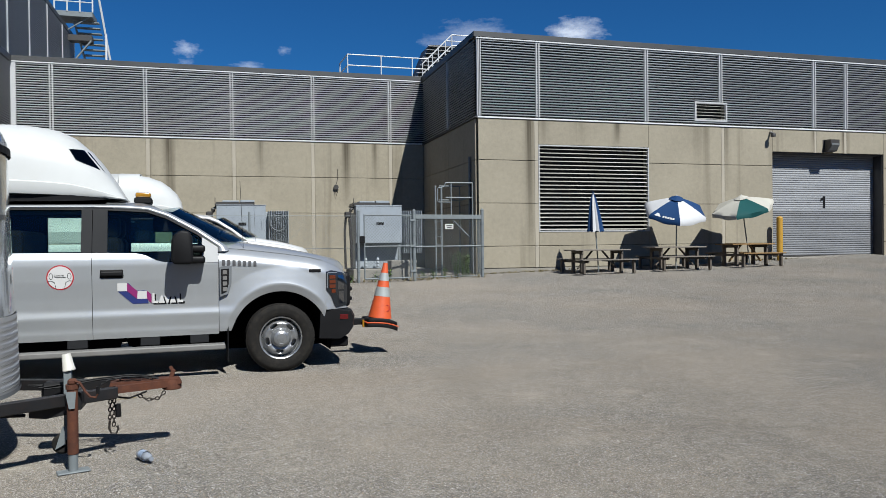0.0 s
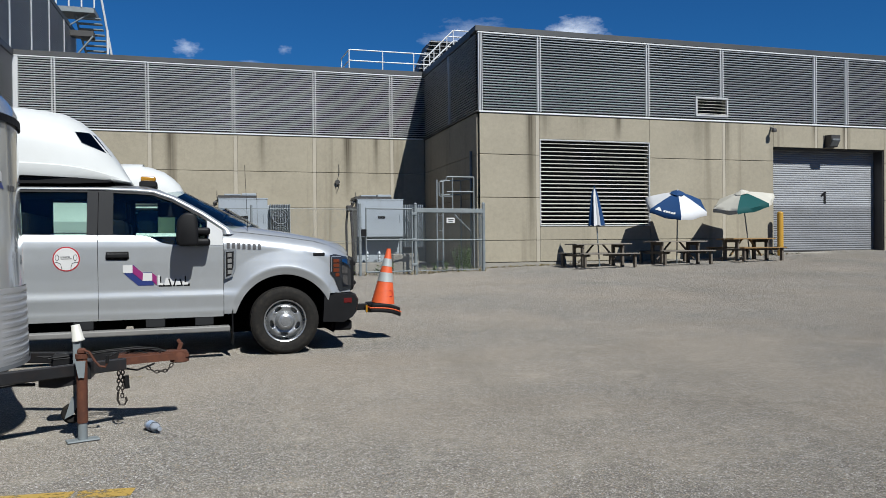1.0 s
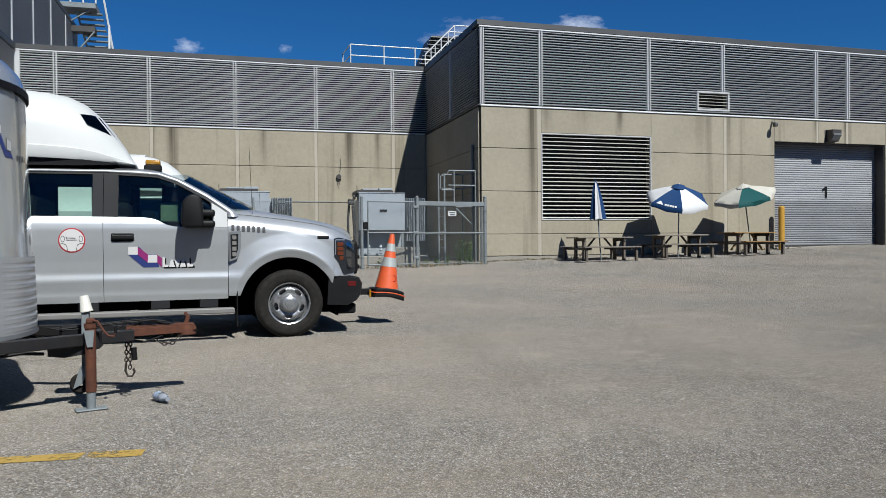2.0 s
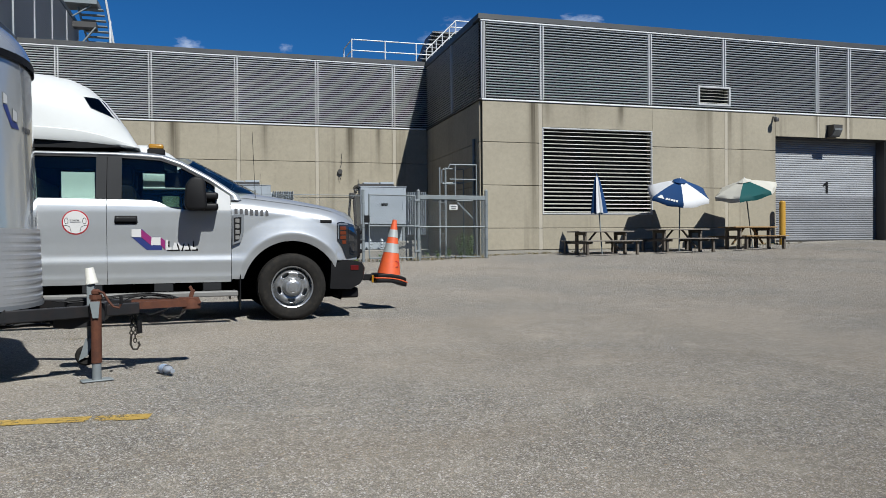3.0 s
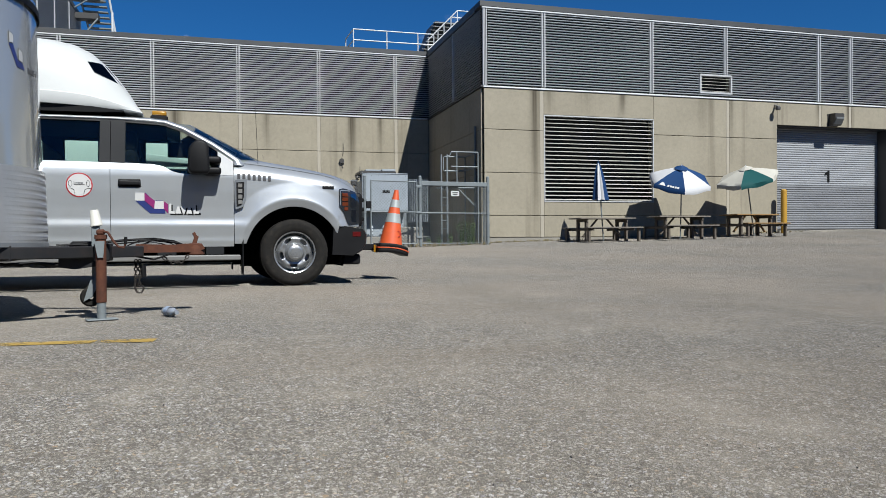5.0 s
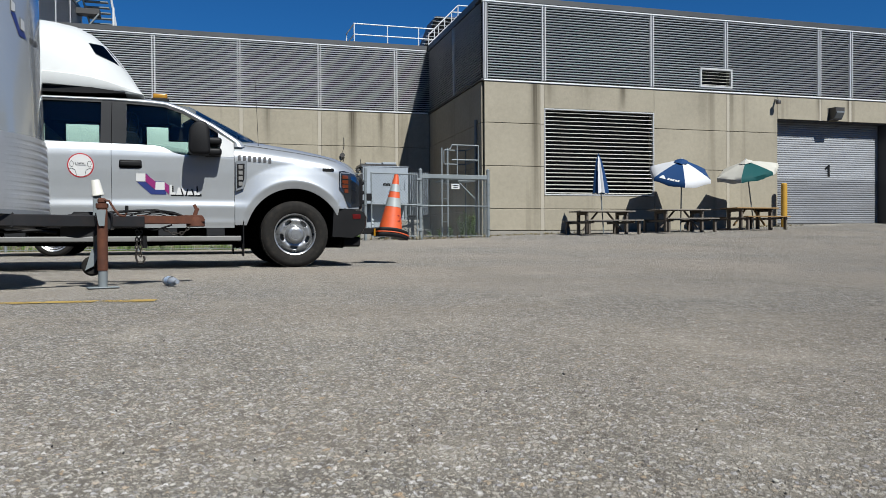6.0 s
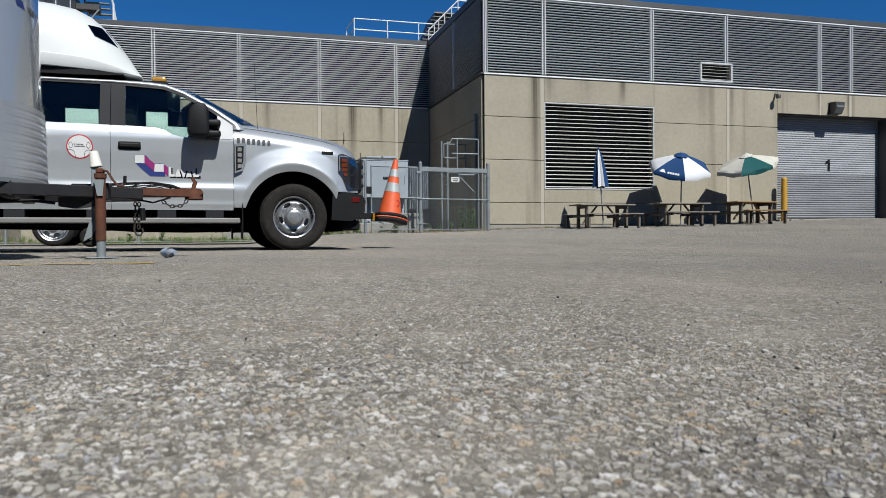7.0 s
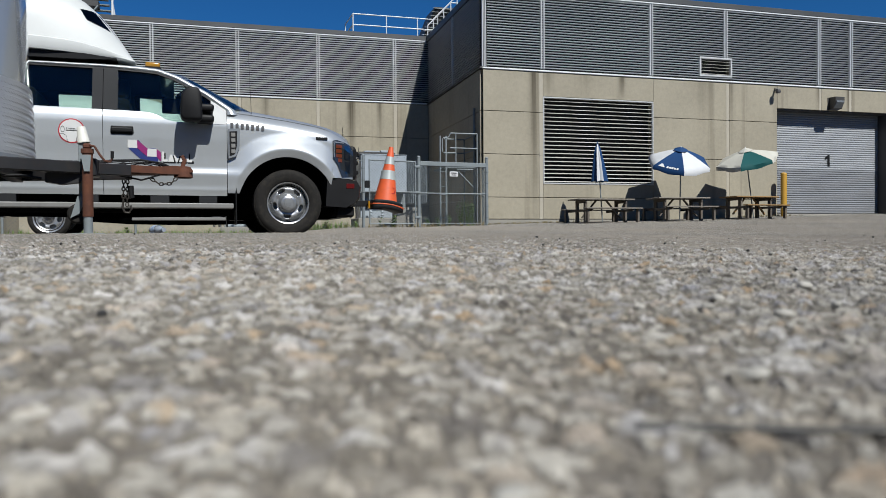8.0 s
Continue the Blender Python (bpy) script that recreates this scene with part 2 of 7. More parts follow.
SIDING_PALE = surf("pale grey painted steel siding", (0.4674, 0.4715, 0.4797), 0.42, 0.35, grain=8, grain_amt=0.05, blotch=0.7, blotch_amt=0.1, bump=0, stretch=(0.3, 0.3, 1), spec=0.6)
ROOF = surf("grey roof gravel", (0.1263, 0.12, 0.1137), 0.95, bump=0.3)


# ---- mesh helpers ----
def mesh_of(name, bm, *mats):
    bm.normal_update()
    me = bpy.data.meshes.new(name)
    bm.to_mesh(me)
    bm.free()
    for m in mats:
        me.materials.append(m)
    return me


def part(name, bm, material, parent=None, label=""):
    """Links a bmesh as one mesh object, under a thing or a part where one is given."""
    ob = new(name, mesh_of(name, bm, *(material if isinstance(material, (list, tuple)) else (material,))))
    if parent is not None:
        ob.parent = parent
    return tagged(ob, label)


def thing(name, m=None, label="", category="", group="", kind=""):
    ob = new(name)
    ob.empty_display_size = 0.2
    if m is not None:
        ob.matrix_world = m
    return tagged(ob, label, category, group, kind)


def add_box(bm, a, b, bevel=0.0, m=None, seg=1):
    """A box from corner a to corner b, its edges rounded by bevel, placed by m."""
    a, b = Vector(a), Vector(b)
    mid, size = (a + b) / 2, b - a
    made = bmesh.ops.create_cube(bm, size=1.0, matrix=Matrix.Translation(mid) @ Matrix.Diagonal((*size, 1)))["verts"]
    if bevel > 0:
        edges = list({e for v in made for e in v.link_edges})
        out = bmesh.ops.bevel(bm, geom=edges, offset=bevel, segments=seg, affect="EDGES", profile=0.5)
        made = list({v for f in out["faces"] for v in f.verts} | {v for v in made if v.is_valid})
    if m is not None:
        bmesh.ops.transform(bm, matrix=m, verts=made)
    return made


def box(a, b, bevel=0.0, m=None, seg=1):
    bm = bmesh.new()
    add_box(bm, a, b, bevel, m, seg)
    return bm


def add_rod(bm, a, b, r, sides=8, r2=None):
    """A round bar from a to b."""
    a, b = Vector(a), Vector(b)
    d = b - a
    m = Matrix.Translation((a + b) / 2) @ d.to_track_quat("Z", "Y").to_matrix().to_4x4()
    return bmesh.ops.create_cone(bm, cap_ends=True, segments=sides, radius1=r, radius2=r if r2 is None else r2, depth=d.length, matrix=m)["verts"]


def rod(a, b, r, sides=10, r2=None):
    bm = bmesh.new()
    add_rod(bm, a, b, r, sides, r2)
    return bm


def add_tube(bm, points, r, sides=6):
    """A bent bar through the points."""
    points = [Vector(p) for p in points]
    rings = []
    for i, p in enumerate(points):
        d = (points[min(i + 1, len(points) - 1)] - points[max(i - 1, 0)]).normalized()
        side = d.cross(Vector((0, 0, 1)) if abs(d.z) < 0.9 else Vector((0, 1, 0))).normalized()
        up = side.cross(d)
        rings.append([bm.verts.new(p + r * (math.cos(k * math.tau / sides) * side + math.sin(k * math.tau / sides) * up)) for k in range(sides)])
    for a, b in zip(rings, rings[1:]):
        for k in range(sides):
            bm.faces.new((a[k], a[(k + 1) % sides], b[(k + 1) % sides], b[k]))
    bm.faces.new(rings[0][::-1])
    bm.faces.new(rings[-1])


def tube(points, r, sides=6):
    bm = bmesh.new()
    add_tube(bm, points, r, sides)
    return bm


def add_prism(bm, outline, depth_a, depth_b, axis="y"):
    """A flat outline of (u, v) pairs pushed through from depth_a to depth_b along an axis; u, v are the other two axes in order."""
    def at(u, v, d):
        return {"x": (d, u, v), "y": (u, d, v), "z": (u, v, d)}[axis]
    one = [bm.verts.new(at(u, v, depth_a)) for u, v in outline]
    two = [bm.verts.new(at(u, v, depth_b)) for u, v in outline]
    k = len(outline)
    bm.faces.new(one)
    bm.faces.new(two[::-1])
    for i in range(k):
        bm.faces.new((one[(i + 1) % k], one[i], two[i], two[(i + 1) % k]))
    bmesh.ops.recalc_face_normals(bm, faces=bm.faces[:])
    return one + two


def prism(outline, a, b, axis="y"):
    bm = bmesh.new()
    add_prism(bm, outline, a, b, axis)
    return bm


def smooth(ob, angle=40):
    me = ob.data
    me.polygons.foreach_set("use_smooth", [True] * len(me.polygons))
    me.set_sharp_from_angle(angle=radians(angle))
    return ob


# ---- ground ----
def ease(a, b, v):
    t = np.clip((v - a) / (b - a), 0, 1)
    return t * t * (3 - 2 * t)


def ground_z(x, y):
    """Height of the yard: a slight crest before the pickup, a dip where the walk ends, a rise to the building."""
    x, y = np.asarray(x, float), np.asarray(y, float)
    rise = np.clip((y - 0.5) / 13.5, 0, 1.15) ** 1.15 * (0.315 + 0.024 * np.clip(x - 5, 0, 18))
    rise = rise * (0.18 + 0.82 * ease(-1.0, 3.2, x))
    dip = -0.0037 * np.clip(-4.2 - y, 0, 8) ** 1.95
    fall = -0.009 * np.clip(x + 0.3, 0, 14) * (1 - ease(-3, 7, y))
    return rise + dip + fall


def gz(x, y):
    return float(ground_z(x, y))


def spaced(lo, hi, mid, fine_half, fine, grow):
    """Positions from lo to hi, dense round mid and wider apart away from it."""
    def arm(limit):
        out, d, step = [], fine_half, fine
        while d < limit:
            step *= grow
            d += step
            out.append(min(d, limit))
        return out
    core = np.arange(-fine_half, fine_half + fine / 2, fine)
    return np.array(sorted([mid - d for d in arm(mid - lo)] + [mid + c for c in core] + [mid + d for d in arm(hi - mid)]))


def build_ground():
    xs = spaced(-900, 900, -0.45, 0.48, 0.0023, 1.043)
    ys = spaced(-900, 900, -8.52, 0.40, 0.0023, 1.043)
    X, Y = np.meshgrid(xs, ys)
    Z = ground_z(np.clip(X, -60, 60), np.clip(Y, -14, 60))
    Z = Z + (0.0018 * np.sin(X * 5.1 + np.sin(Y * 3.7)) * np.sin(Y * 4.3 + 1.3)) * (np.abs(X) < 30) * (np.abs(Y) < 30)
    ny, nx = X.shape
    me = bpy.data.meshes.new("ground")
    me.vertices.add(nx * ny)
    me.vertices.foreach_set("co", np.stack([X, Y, Z], -1).ravel())
    i = (np.arange(ny - 1)[:, None] * nx + np.arange(nx - 1)[None]).ravel()
    quads = np.stack([i, i + 1, i + nx + 1, i + nx], -1).ravel()
    me.loops.add(len(quads))
    me.loops.foreach_set("vertex_index", quads.astype(np.int32))
    me.polygons.add(len(i))
    me.polygons.foreach_set("loop_start", np.arange(0, len(quads), 4, dtype=np.int32))
    me.update(calc_edges=True)
    me.polygons.foreach_set("use_smooth", np.ones(len(i), bool))
    me.materials.append(ASPHALT)
    return tagged(new("ground", me), "worn grey asphalt yard with exposed pale aggregate", "ground", kind="structure")


build_ground()

# ---- building ----
RIGHT_Y, LEFT_Y, SIDE_X, WEST_X = 15.18, 22.29, 7.55, -8.35
BAND, TOP, COPE = 5.76, 8.37, 8.61
THICK = 0.35
RIB = 0.0885


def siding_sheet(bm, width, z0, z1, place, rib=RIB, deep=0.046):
    """Horizontal louvred siding of that width: raked blades, the shade between them put in as black faces; local x
    along the wall, -y outwards.
    """
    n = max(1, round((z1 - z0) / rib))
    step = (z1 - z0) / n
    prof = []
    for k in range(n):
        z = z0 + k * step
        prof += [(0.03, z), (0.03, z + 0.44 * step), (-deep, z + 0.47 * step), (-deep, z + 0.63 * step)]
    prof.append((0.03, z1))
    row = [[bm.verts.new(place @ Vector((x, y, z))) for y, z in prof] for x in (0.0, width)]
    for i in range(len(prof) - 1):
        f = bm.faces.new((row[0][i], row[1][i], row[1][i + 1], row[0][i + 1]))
        # Back faces take the black slot: the shade under each blade, as colour.
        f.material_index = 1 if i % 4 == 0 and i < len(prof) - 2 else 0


def wall_frame(x, y, rz):
    return pose(x, y, 0, 0, 0, rz)


def build_clad(parent, place, stops, width_post=0.15, z0=BAND + 0.03, z1=TOP, skip=None, metal=None):
    """Ribbed siding bays between posts at the stops, along local x of place."""
    for a, b in zip(stops, stops[1:]):
        bm = bmesh.new()
        spans = [(a, b, z0, z1)]
        if skip and a < skip[1] and b > skip[0]:
            s0, s1 = max(a, skip[0]), min(b, skip[1])
            spans = [(a, s0, z0, z1), (s1, b, z0, z1), (s0, s1, z0, skip[2]), (s0, s1, skip[3], z1)]
        for u, v, p, q in spans:
            if v - u > 0.02 and q - p > 0.02:
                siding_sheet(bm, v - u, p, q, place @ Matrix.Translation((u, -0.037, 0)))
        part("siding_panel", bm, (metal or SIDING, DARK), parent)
    for u in stops[1:-1]:
        bm = bmesh.new()
        lo = z0
        if skip and skip[0] < u < skip[1]:
            lo = skip[3]
        for d in (-0.05, 0.05):
            add_box(bm, (u + d - 0.024, -0.098, lo), (u + d + 0.024, -0.004, z1), 0.006, place)
        part("mullion", bm, TRIM_WHITE, parent)


def build_wall_panels(parent, place, cols, rows, holes=(), gap=0.014, thick=0.05, mat=None):
    """Precast panels, each a slab of its own with open joints, over a grid of columns and rows, leaving the holes free."""
    for a, b in zip(cols, cols[1:]):
        for p, q in zip(rows, rows[1:]):
            if any(a >= h[0] - 0.01 and b <= h[1] + 0.01 and p >= h[2] - 0.01 and q <= h[3] + 0.01 for h in holes):
                continue
            narrow = b - a < 0.2
            side = 0.001 if narrow else 0.002
            part("joint_strip" if narrow else "concrete_panel", box((a + side, -thick + (0.004 if narrow else 0.0), p + gap / 2), (b - side, -0.002, q - gap / 2), 0.004 if narrow else 0.012, place), STRIP if narrow else mat or CONCRETE, parent)


def wall_with_holes(name, place, x0, x1, z0, z1, holes, label):
    """A thick wall along local x with openings cut right through."""
    cuts = sorted({x0, x1, *[h[0] for h in holes], *[h[1] for h in holes]})
    bm = bmesh.new()
    for a, b in zip(cuts, cuts[1:]):
        zs = [(z0, z1)]
        for h in holes:
            if a >= h[0] - 1e-6 and b <= h[1] + 1e-6:
                zs = [(p, q) for lo, hi in zs for p, q in ((lo, min(hi, h[2])), (max(lo, h[3]), hi)) if q - p > 0.01]
        for p, q in zs:
            add_box(bm, (a, 0.0, p), (b, THICK, q), 0, place)
    return tagged(part(name, bm, JOINT), label, "wall", kind="structure")


# right-hand wing
east = pose(0, RIGHT_Y, 0)
LOUVRE_BOX = (9.76, 14.07, 1.83, 4.85)
VENT_BOX = (15.98, 17.37, 5.88, 6.60)
GATE_BOX = (19.40, 24.69, -0.3, 4.83)
wall_east = wall_with_holes("wall_east", east, SIDE_X, 31.0, -0.4, COPE - 0.02, [LOUVRE_BOX, VENT_BOX, GATE_BOX],
                            "beige precast concrete wall with grey ribbed steel siding above")
build_wall_panels(wall_east, east, (SIDE_X + 0.02, 9.62, 9.76), (0.60, 1.35, 2.82, 4.29, 5.70), mat=CONCRETE_EAST)
build_wall_panels(wall_east, east, (9.76, 14.07), (0.60, 1.35, 1.83), mat=CONCRETE_EAST)
build_wall_panels(wall_east, east, (9.76, 14.07), (4.85, 5.70), mat=CONCRETE_EAST)
build_wall_panels(wall_east, east, (14.07, 17.14, 17.27, 19.40), (0.60, 1.35, 2.82, 4.29, 5.70), mat=CONCRETE_EAST)
build_wall_panels(wall_east, east, (19.40, 21.34, 21.44, 22.76, 22.88, 24.69), (4.83, 5.70), mat=CONCRETE_EAST)
build_wall_panels(wall_east, east, (24.69, 27.8, 31.0), (0.60, 1.35, 2.82, 4.29, 5.70), mat=CONCRETE_EAST)
part("plinth", box((SIDE_X + 0.02, -0.03, -0.3), (19.40, -0.002, 0.59), 0.008, east), CONCRETE_GREY, wall_east)
build_clad(wall_east, east, (SIDE_X + 0.16, 9.75, 13.98, 17.10, 21.32, 22.83, 26.9, 31.0), skip=VENT_BOX)
for d in (0.0, 0.055, 0.115):
    part("corner_post", box((SIDE_X - 0.02 + d, -0.10, BAND), (SIDE_X + 0.015 + d, -0.002, TOP), 0.006, east), TRIM_WHITE, wall_east)
part("flashing", box((SIDE_X - 0.05, -0.086, BAND - 0.055), (31, -0.002, BAND), 0.008, east), FLASH, wall_east)
part("flashing", box((SIDE_X - 0.05, -0.118, TOP), (31, -0.002, TOP + 0.05), 0.008, east), FLASH, wall_east)
part("coping", box((SIDE_X - 0.13, -0.13, TOP + 0.052), (31, 0.45, COPE), 0.01, east), COPING, wall_east)

# return wall between the wings: local x runs from the inner corner towards the yard
side = wall_frame(SIDE_X, LEFT_Y, -90)
wall_return = wall_with_holes("wall_return", side, 0, LEFT_Y - RIGHT_Y, -0.4, COPE - 0.02, [], "shaded beige concrete return wall with dark ribbed siding")
run = LEFT_Y - RIGHT_Y
build_wall_panels(wall_return, side, (0.06, 3.82, run - 0.06), (0.30, 1.35, 2.82, 4.29, 5.70))
build_clad(wall_return, side, (0.04, 3.85, run - 0.05))
part("flashing", box((0.0, -0.112, BAND - 0.055), (run + 0.1, -0.002, BAND), 0.008, side), COPING, wall_return)
part("coping", box((0.0, -0.13, TOP + 0.0), (run - 0.46, 0.45, COPE), 0.01, side), COPING, wall_return)

# left-hand wing
north = pose(0, LEFT_Y, 0)
wall_north = wall_with_holes("wall_north", north, WEST_X - 0.4, SIDE_X, -0.4, COPE - 0.02, [], "beige precast concrete wall with pale ribbed steel siding above")
build_wall_panels(wall_north, north, (WEST_X, -6.97, -6.83, -3.62, -3.48, -0.40, -0.26, 2.73, 2.87, 5.99, 6.13, SIDE_X - 0.06), (-0.10, 1.30, 2.77, 4.24, 5.70))
build_clad(wall_north, north, (WEST_X + 0.26, -6.92, -3.62, -0.40, 2.81, 6.03, SIDE_X - 0.04), metal=SIDING_PALE)
part("corner_post", box((WEST_X + 0.01, -0.10, BAND), (WEST_X + 0.25, -0.002, TOP), 0.01, north), TRIM_WHITE, wall_north)
part("flashing", box((WEST_X, -0.086, BAND - 0.055), (SIDE_X - 0.11, -0.002, BAND), 0.008, north), FLASH, wall_north)
part("flashing", box((WEST_X, -0.118, TOP), (SIDE_X - 0.14, -0.002, TOP + 0.05), 0.008, north), FLASH, wall_north)
part("coping", box((WEST_X, -0.13, TOP + 0.052), (SIDE_X - 0.14, 0.45, COPE), 0.01, north), COPING, wall_north)

# west wing, seen edge on, and the tall plant house on its roof
west = wall_frame(WEST_X, 6.0, 90)
wall_west = wall_with_holes("wall_west", west, 0, LEFT_Y - 6.0, -0.4, COPE - 0.02, [], "grey ribbed steel siding over concrete on the west wing")
build_wall_panels(wall_west, west, (0, 3.2, 6.4, 9.6, 12.8, 16.1), (-0.10, 1.30, 2.77, 4.24, 5.70))
build_clad(wall_west, west, (0.1, 3.3, 6.5, 9.7, 12.9, 16.2))
part("coping", box((0.0, -0.13, TOP), (LEFT_Y - 6.0 - 0.14, 0.45, COPE), 0.01, west), COPING, wall_west)

tower = wall_frame(-8.5, 22.5, 90)
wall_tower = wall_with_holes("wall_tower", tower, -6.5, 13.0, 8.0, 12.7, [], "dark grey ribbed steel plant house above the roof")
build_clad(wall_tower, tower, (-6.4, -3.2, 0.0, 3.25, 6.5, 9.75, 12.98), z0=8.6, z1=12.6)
part("coping", box((-6.5, -0.1, 12.62), (13.0, 0.4, 12.85), 0.01, tower), COPING, wall_tower)
tagged(part("roof", box((-40, 22.66, 8.15), (40, 60, 8.3)), ROOF), "flat gravel roof behind the parapets", "roof", kind="structure")
tagged(part("roof", box((SIDE_X + 0.4, RIGHT_Y + 0.4, 8.15), (31, 22.6, 8.3)), ROOF), "flat gravel roof behind the parapets", "roof", kind="structure")

# unseen walls, added behind and beside the camera's way to block low sky light
for name, place, length, holes in (("wall_south", wall_frame(42, -32, 180), 70, []), ("wall_yard_east", wall_frame(42, RIGHT_Y, -90), 47, []), ("wall_yard_west", wall_frame(-28, -32, 90), 38, [])):
    w = tagged(part(name, box((0, 0, -0.8), (length, THICK, 9.5), 0, place), CONCRETE_GREY), "unseen plain grey concrete wall added to block low sky light", "wall", kind="structure")
    part("coping", box((0, -0.08, 9.5), (length, THICK + 0.08, 9.7), 0.01, place), COPING, w)


# ---- vehicle materials ----
def car_paint(name, base, metal, rough):
    m, n, l, s = nodes_of(name)
    v = coord_node(n, l)
    flake = noise_node(n, l, v, 900, 2)
    dust = noise_node(n, l, v, 3.0, 6, 0.65)
    low = noise_node(n, l, coord_node(n, l, (2.5, 2.5, 0.6)), 1.0, 5, 0.6)
    c = mix_node(n, l, 0.10, base, ramp_node(n, l, flake, [(0.3, 0.25), (0.7, 0.75)]), "OVERLAY")
    c = mix_node(n, l, ramp_node(n, l, dust, [(0.45, 0.0), (0.8, 0.16)]), c, (0.2706, 0.246, 0.2132))
    c = mix_node(n, l, ramp_node(n, l, low, [(0.5, 0.0), (0.8, 0.12)]), c, (0.328, 0.3034, 0.2706))
    l.new(c, s.inputs["Base Color"])
    s.inputs["Metallic"].default_value = metal
    l.new(math_node(n, l, "ADD", math_node(n, l, "MULTIPLY", dust, 0.18), rough), s.inputs["Roughness"])
    s.inputs["Coat Weight"].default_value = 0.8
    s.inputs["Coat Roughness"].default_value = 0.06
    return m


def pane_material(name, tint, gloss=1.0):
    """Thin tinted glass: a see-through sheet with a mirror sheen."""
    m = bpy.data.materials.new(name)
    m.use_nodes = True
    n, l = m.node_tree.nodes, m.node_tree.links
    n.remove(n["Principled BSDF"])
    t = n.new("ShaderNodeBsdfTransparent")
    t.inputs[0].default_value = (*tint, 1)
    g = n.new("ShaderNodeBsdfGlossy")
    g.inputs["Roughness"].default_value = 0.02
    f = n.new("ShaderNodeFresnel")
    f.inputs[0].default_value = 1.45
    x = n.new("ShaderNodeMixShader")
    l.new(math_node(n, l, "MULTIPLY", f.outputs[0], gloss), x.inputs[0])
    l.new(t.outputs[0], x.inputs[1])
    l.new(g.outputs[0], x.inputs[2])
    l.new(x.outputs[0], n["Material Output"].inputs[0])
    return m


SILVER = car_paint("silver metallic paint", (0.465, 0.486, 0.502), 0.58, 0.25)
WHITE_PAINT = car_paint("white vehicle paint", (0.5904, 0.5986, 0.5986), 0.0, 0.22)
GELCOAT = surf("white fibreglass gelcoat", (0.4469, 0.4592, 0.4551), 0.48, grain=6, grain_amt=0.03, blotch=1.2, blotch_amt=0.06, bump=0, coat=0.08,
               dirt=(0.3473, 0.3283, 0.2904), dirt_amt=0.14)
RUBBER = surf("dusty black rubber", (0.0115, 0.0107, 0.0098), 0.85, grain=60, grain_amt=0.3, blotch=6, blotch_amt=0.3, bump=0.25, dirt=(0.041, 0.0344, 0.0262), dirt_amt=0.35, spec=0.2)
BLACK_PLASTIC = surf("black textured plastic", (0.0066, 0.0066, 0.0074), 0.55, grain=250, grain_amt=0.2, blotch=4, blotch_amt=0.2, bump=0.15, bump_dist=0.001, spec=0.18)
SAIL = surf("silver painted plastic", (0.246, 0.2542, 0.2624), 0.5, grain=60, grain_amt=0.05, blotch=3, blotch_amt=0.08, bump=0)
PILLAR = surf("satin charcoal pillar trim", (0.0164, 0.0172, 0.0189), 0.62, grain=90, grain_amt=0.1, blotch=2, blotch_amt=0.1, bump=0, spec=0.12)
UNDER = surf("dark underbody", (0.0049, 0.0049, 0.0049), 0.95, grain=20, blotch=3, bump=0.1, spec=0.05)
WHEEL_STEEL = surf("silver painted wheel", (0.3772, 0.3854, 0.3936), 0.30, 0.75, grain=50, grain_amt=0.06, blotch=8, blotch_amt=0.15, bump=0, dirt=(0.101, 0.0884, 0.0758), dirt_amt=0.35)
CHROME = surf("chrome", (0.4735, 0.4799, 0.4925), 0.12, 1.0, grain=30, grain_amt=0.03, blotch=5, blotch_amt=0.05, bump=0)
ALLOY = surf("bare aluminium", (0.1558, 0.1542, 0.1492), 0.62, 0.25, grain=40, grain_amt=0.08, blotch=3, blotch_amt=0.2, bump=0.05, dirt=(0.123, 0.1066, 0.0902), dirt_amt=0.4)
STEEL_TRIM = surf("brushed bright trim", (0.2788, 0.2952, 0.3116), 0.35, 0.6, grain=60, grain_amt=0.05, blotch=4, blotch_amt=0.1, bump=0)
TINT = pane_material("tinted glass", (0.80, 0.88, 0.85))
TINT_CLEAR = pane_material("green tinted glass", (0.84, 0.92, 0.88))
SHADE = pane_material("dark smoked glass", (0.02, 0.022, 0.025))
CABIN = surf("dark grey cabin trim", (0.0074, 0.0074, 0.0082), 0.9, grain=60, blotch=3, bump=0.1, spec=0.15)
AMBER = surf("amber lens", (0.2652, 0.1263, 0.0095), 0.2, grain_amt=0.02, blotch_amt=0.05, bump=0, coat=0.6)
AMBER_DARK = surf("dark amber indicator lens", (0.1066, 0.0246, 0.0098), 0.2, grain_amt=0.02, blotch_amt=0.05, bump=0, coat=0.6)
RED_LENS = surf("red lens", (0.082, 0.0066, 0.0066), 0.2, grain_amt=0.02, blotch_amt=0.05, bump=0, coat=0.6)
LAMP_CLEAR = surf("clear lamp housing", (0.018, 0.0197, 0.0221), 0.10, 0.0, grain=40, grain_amt=0.1, blotch=9, blotch_amt=0.3, bump=0, coat=1.0)
INK_BLACK = surf("black vinyl lettering", (0.0082, 0.0082, 0.009), 0.5, grain_amt=0.02, blotch_amt=0.05, bump=0, spec=0.15)
INK_WHITE = surf("white vinyl", (0.5051, 0.5051, 0.4988), 0.4, grain_amt=0.02, blotch_amt=0.04, bump=0)
INK_RED = surf("red vinyl", (0.3662, 0.0189, 0.0284), 0.4, grain_amt=0.02, blotch_amt=0.05, bump=0)
INK_NAVY = surf("navy blue vinyl", (0.0221, 0.0347, 0.1389), 0.35, grain_amt=0.02, blotch_amt=0.05, bump=0)
INK_MAGENTA = surf("magenta vinyl", (0.2084, 0.0221, 0.12), 0.35, grain_amt=0.02, blotch_amt=0.05, bump=0)
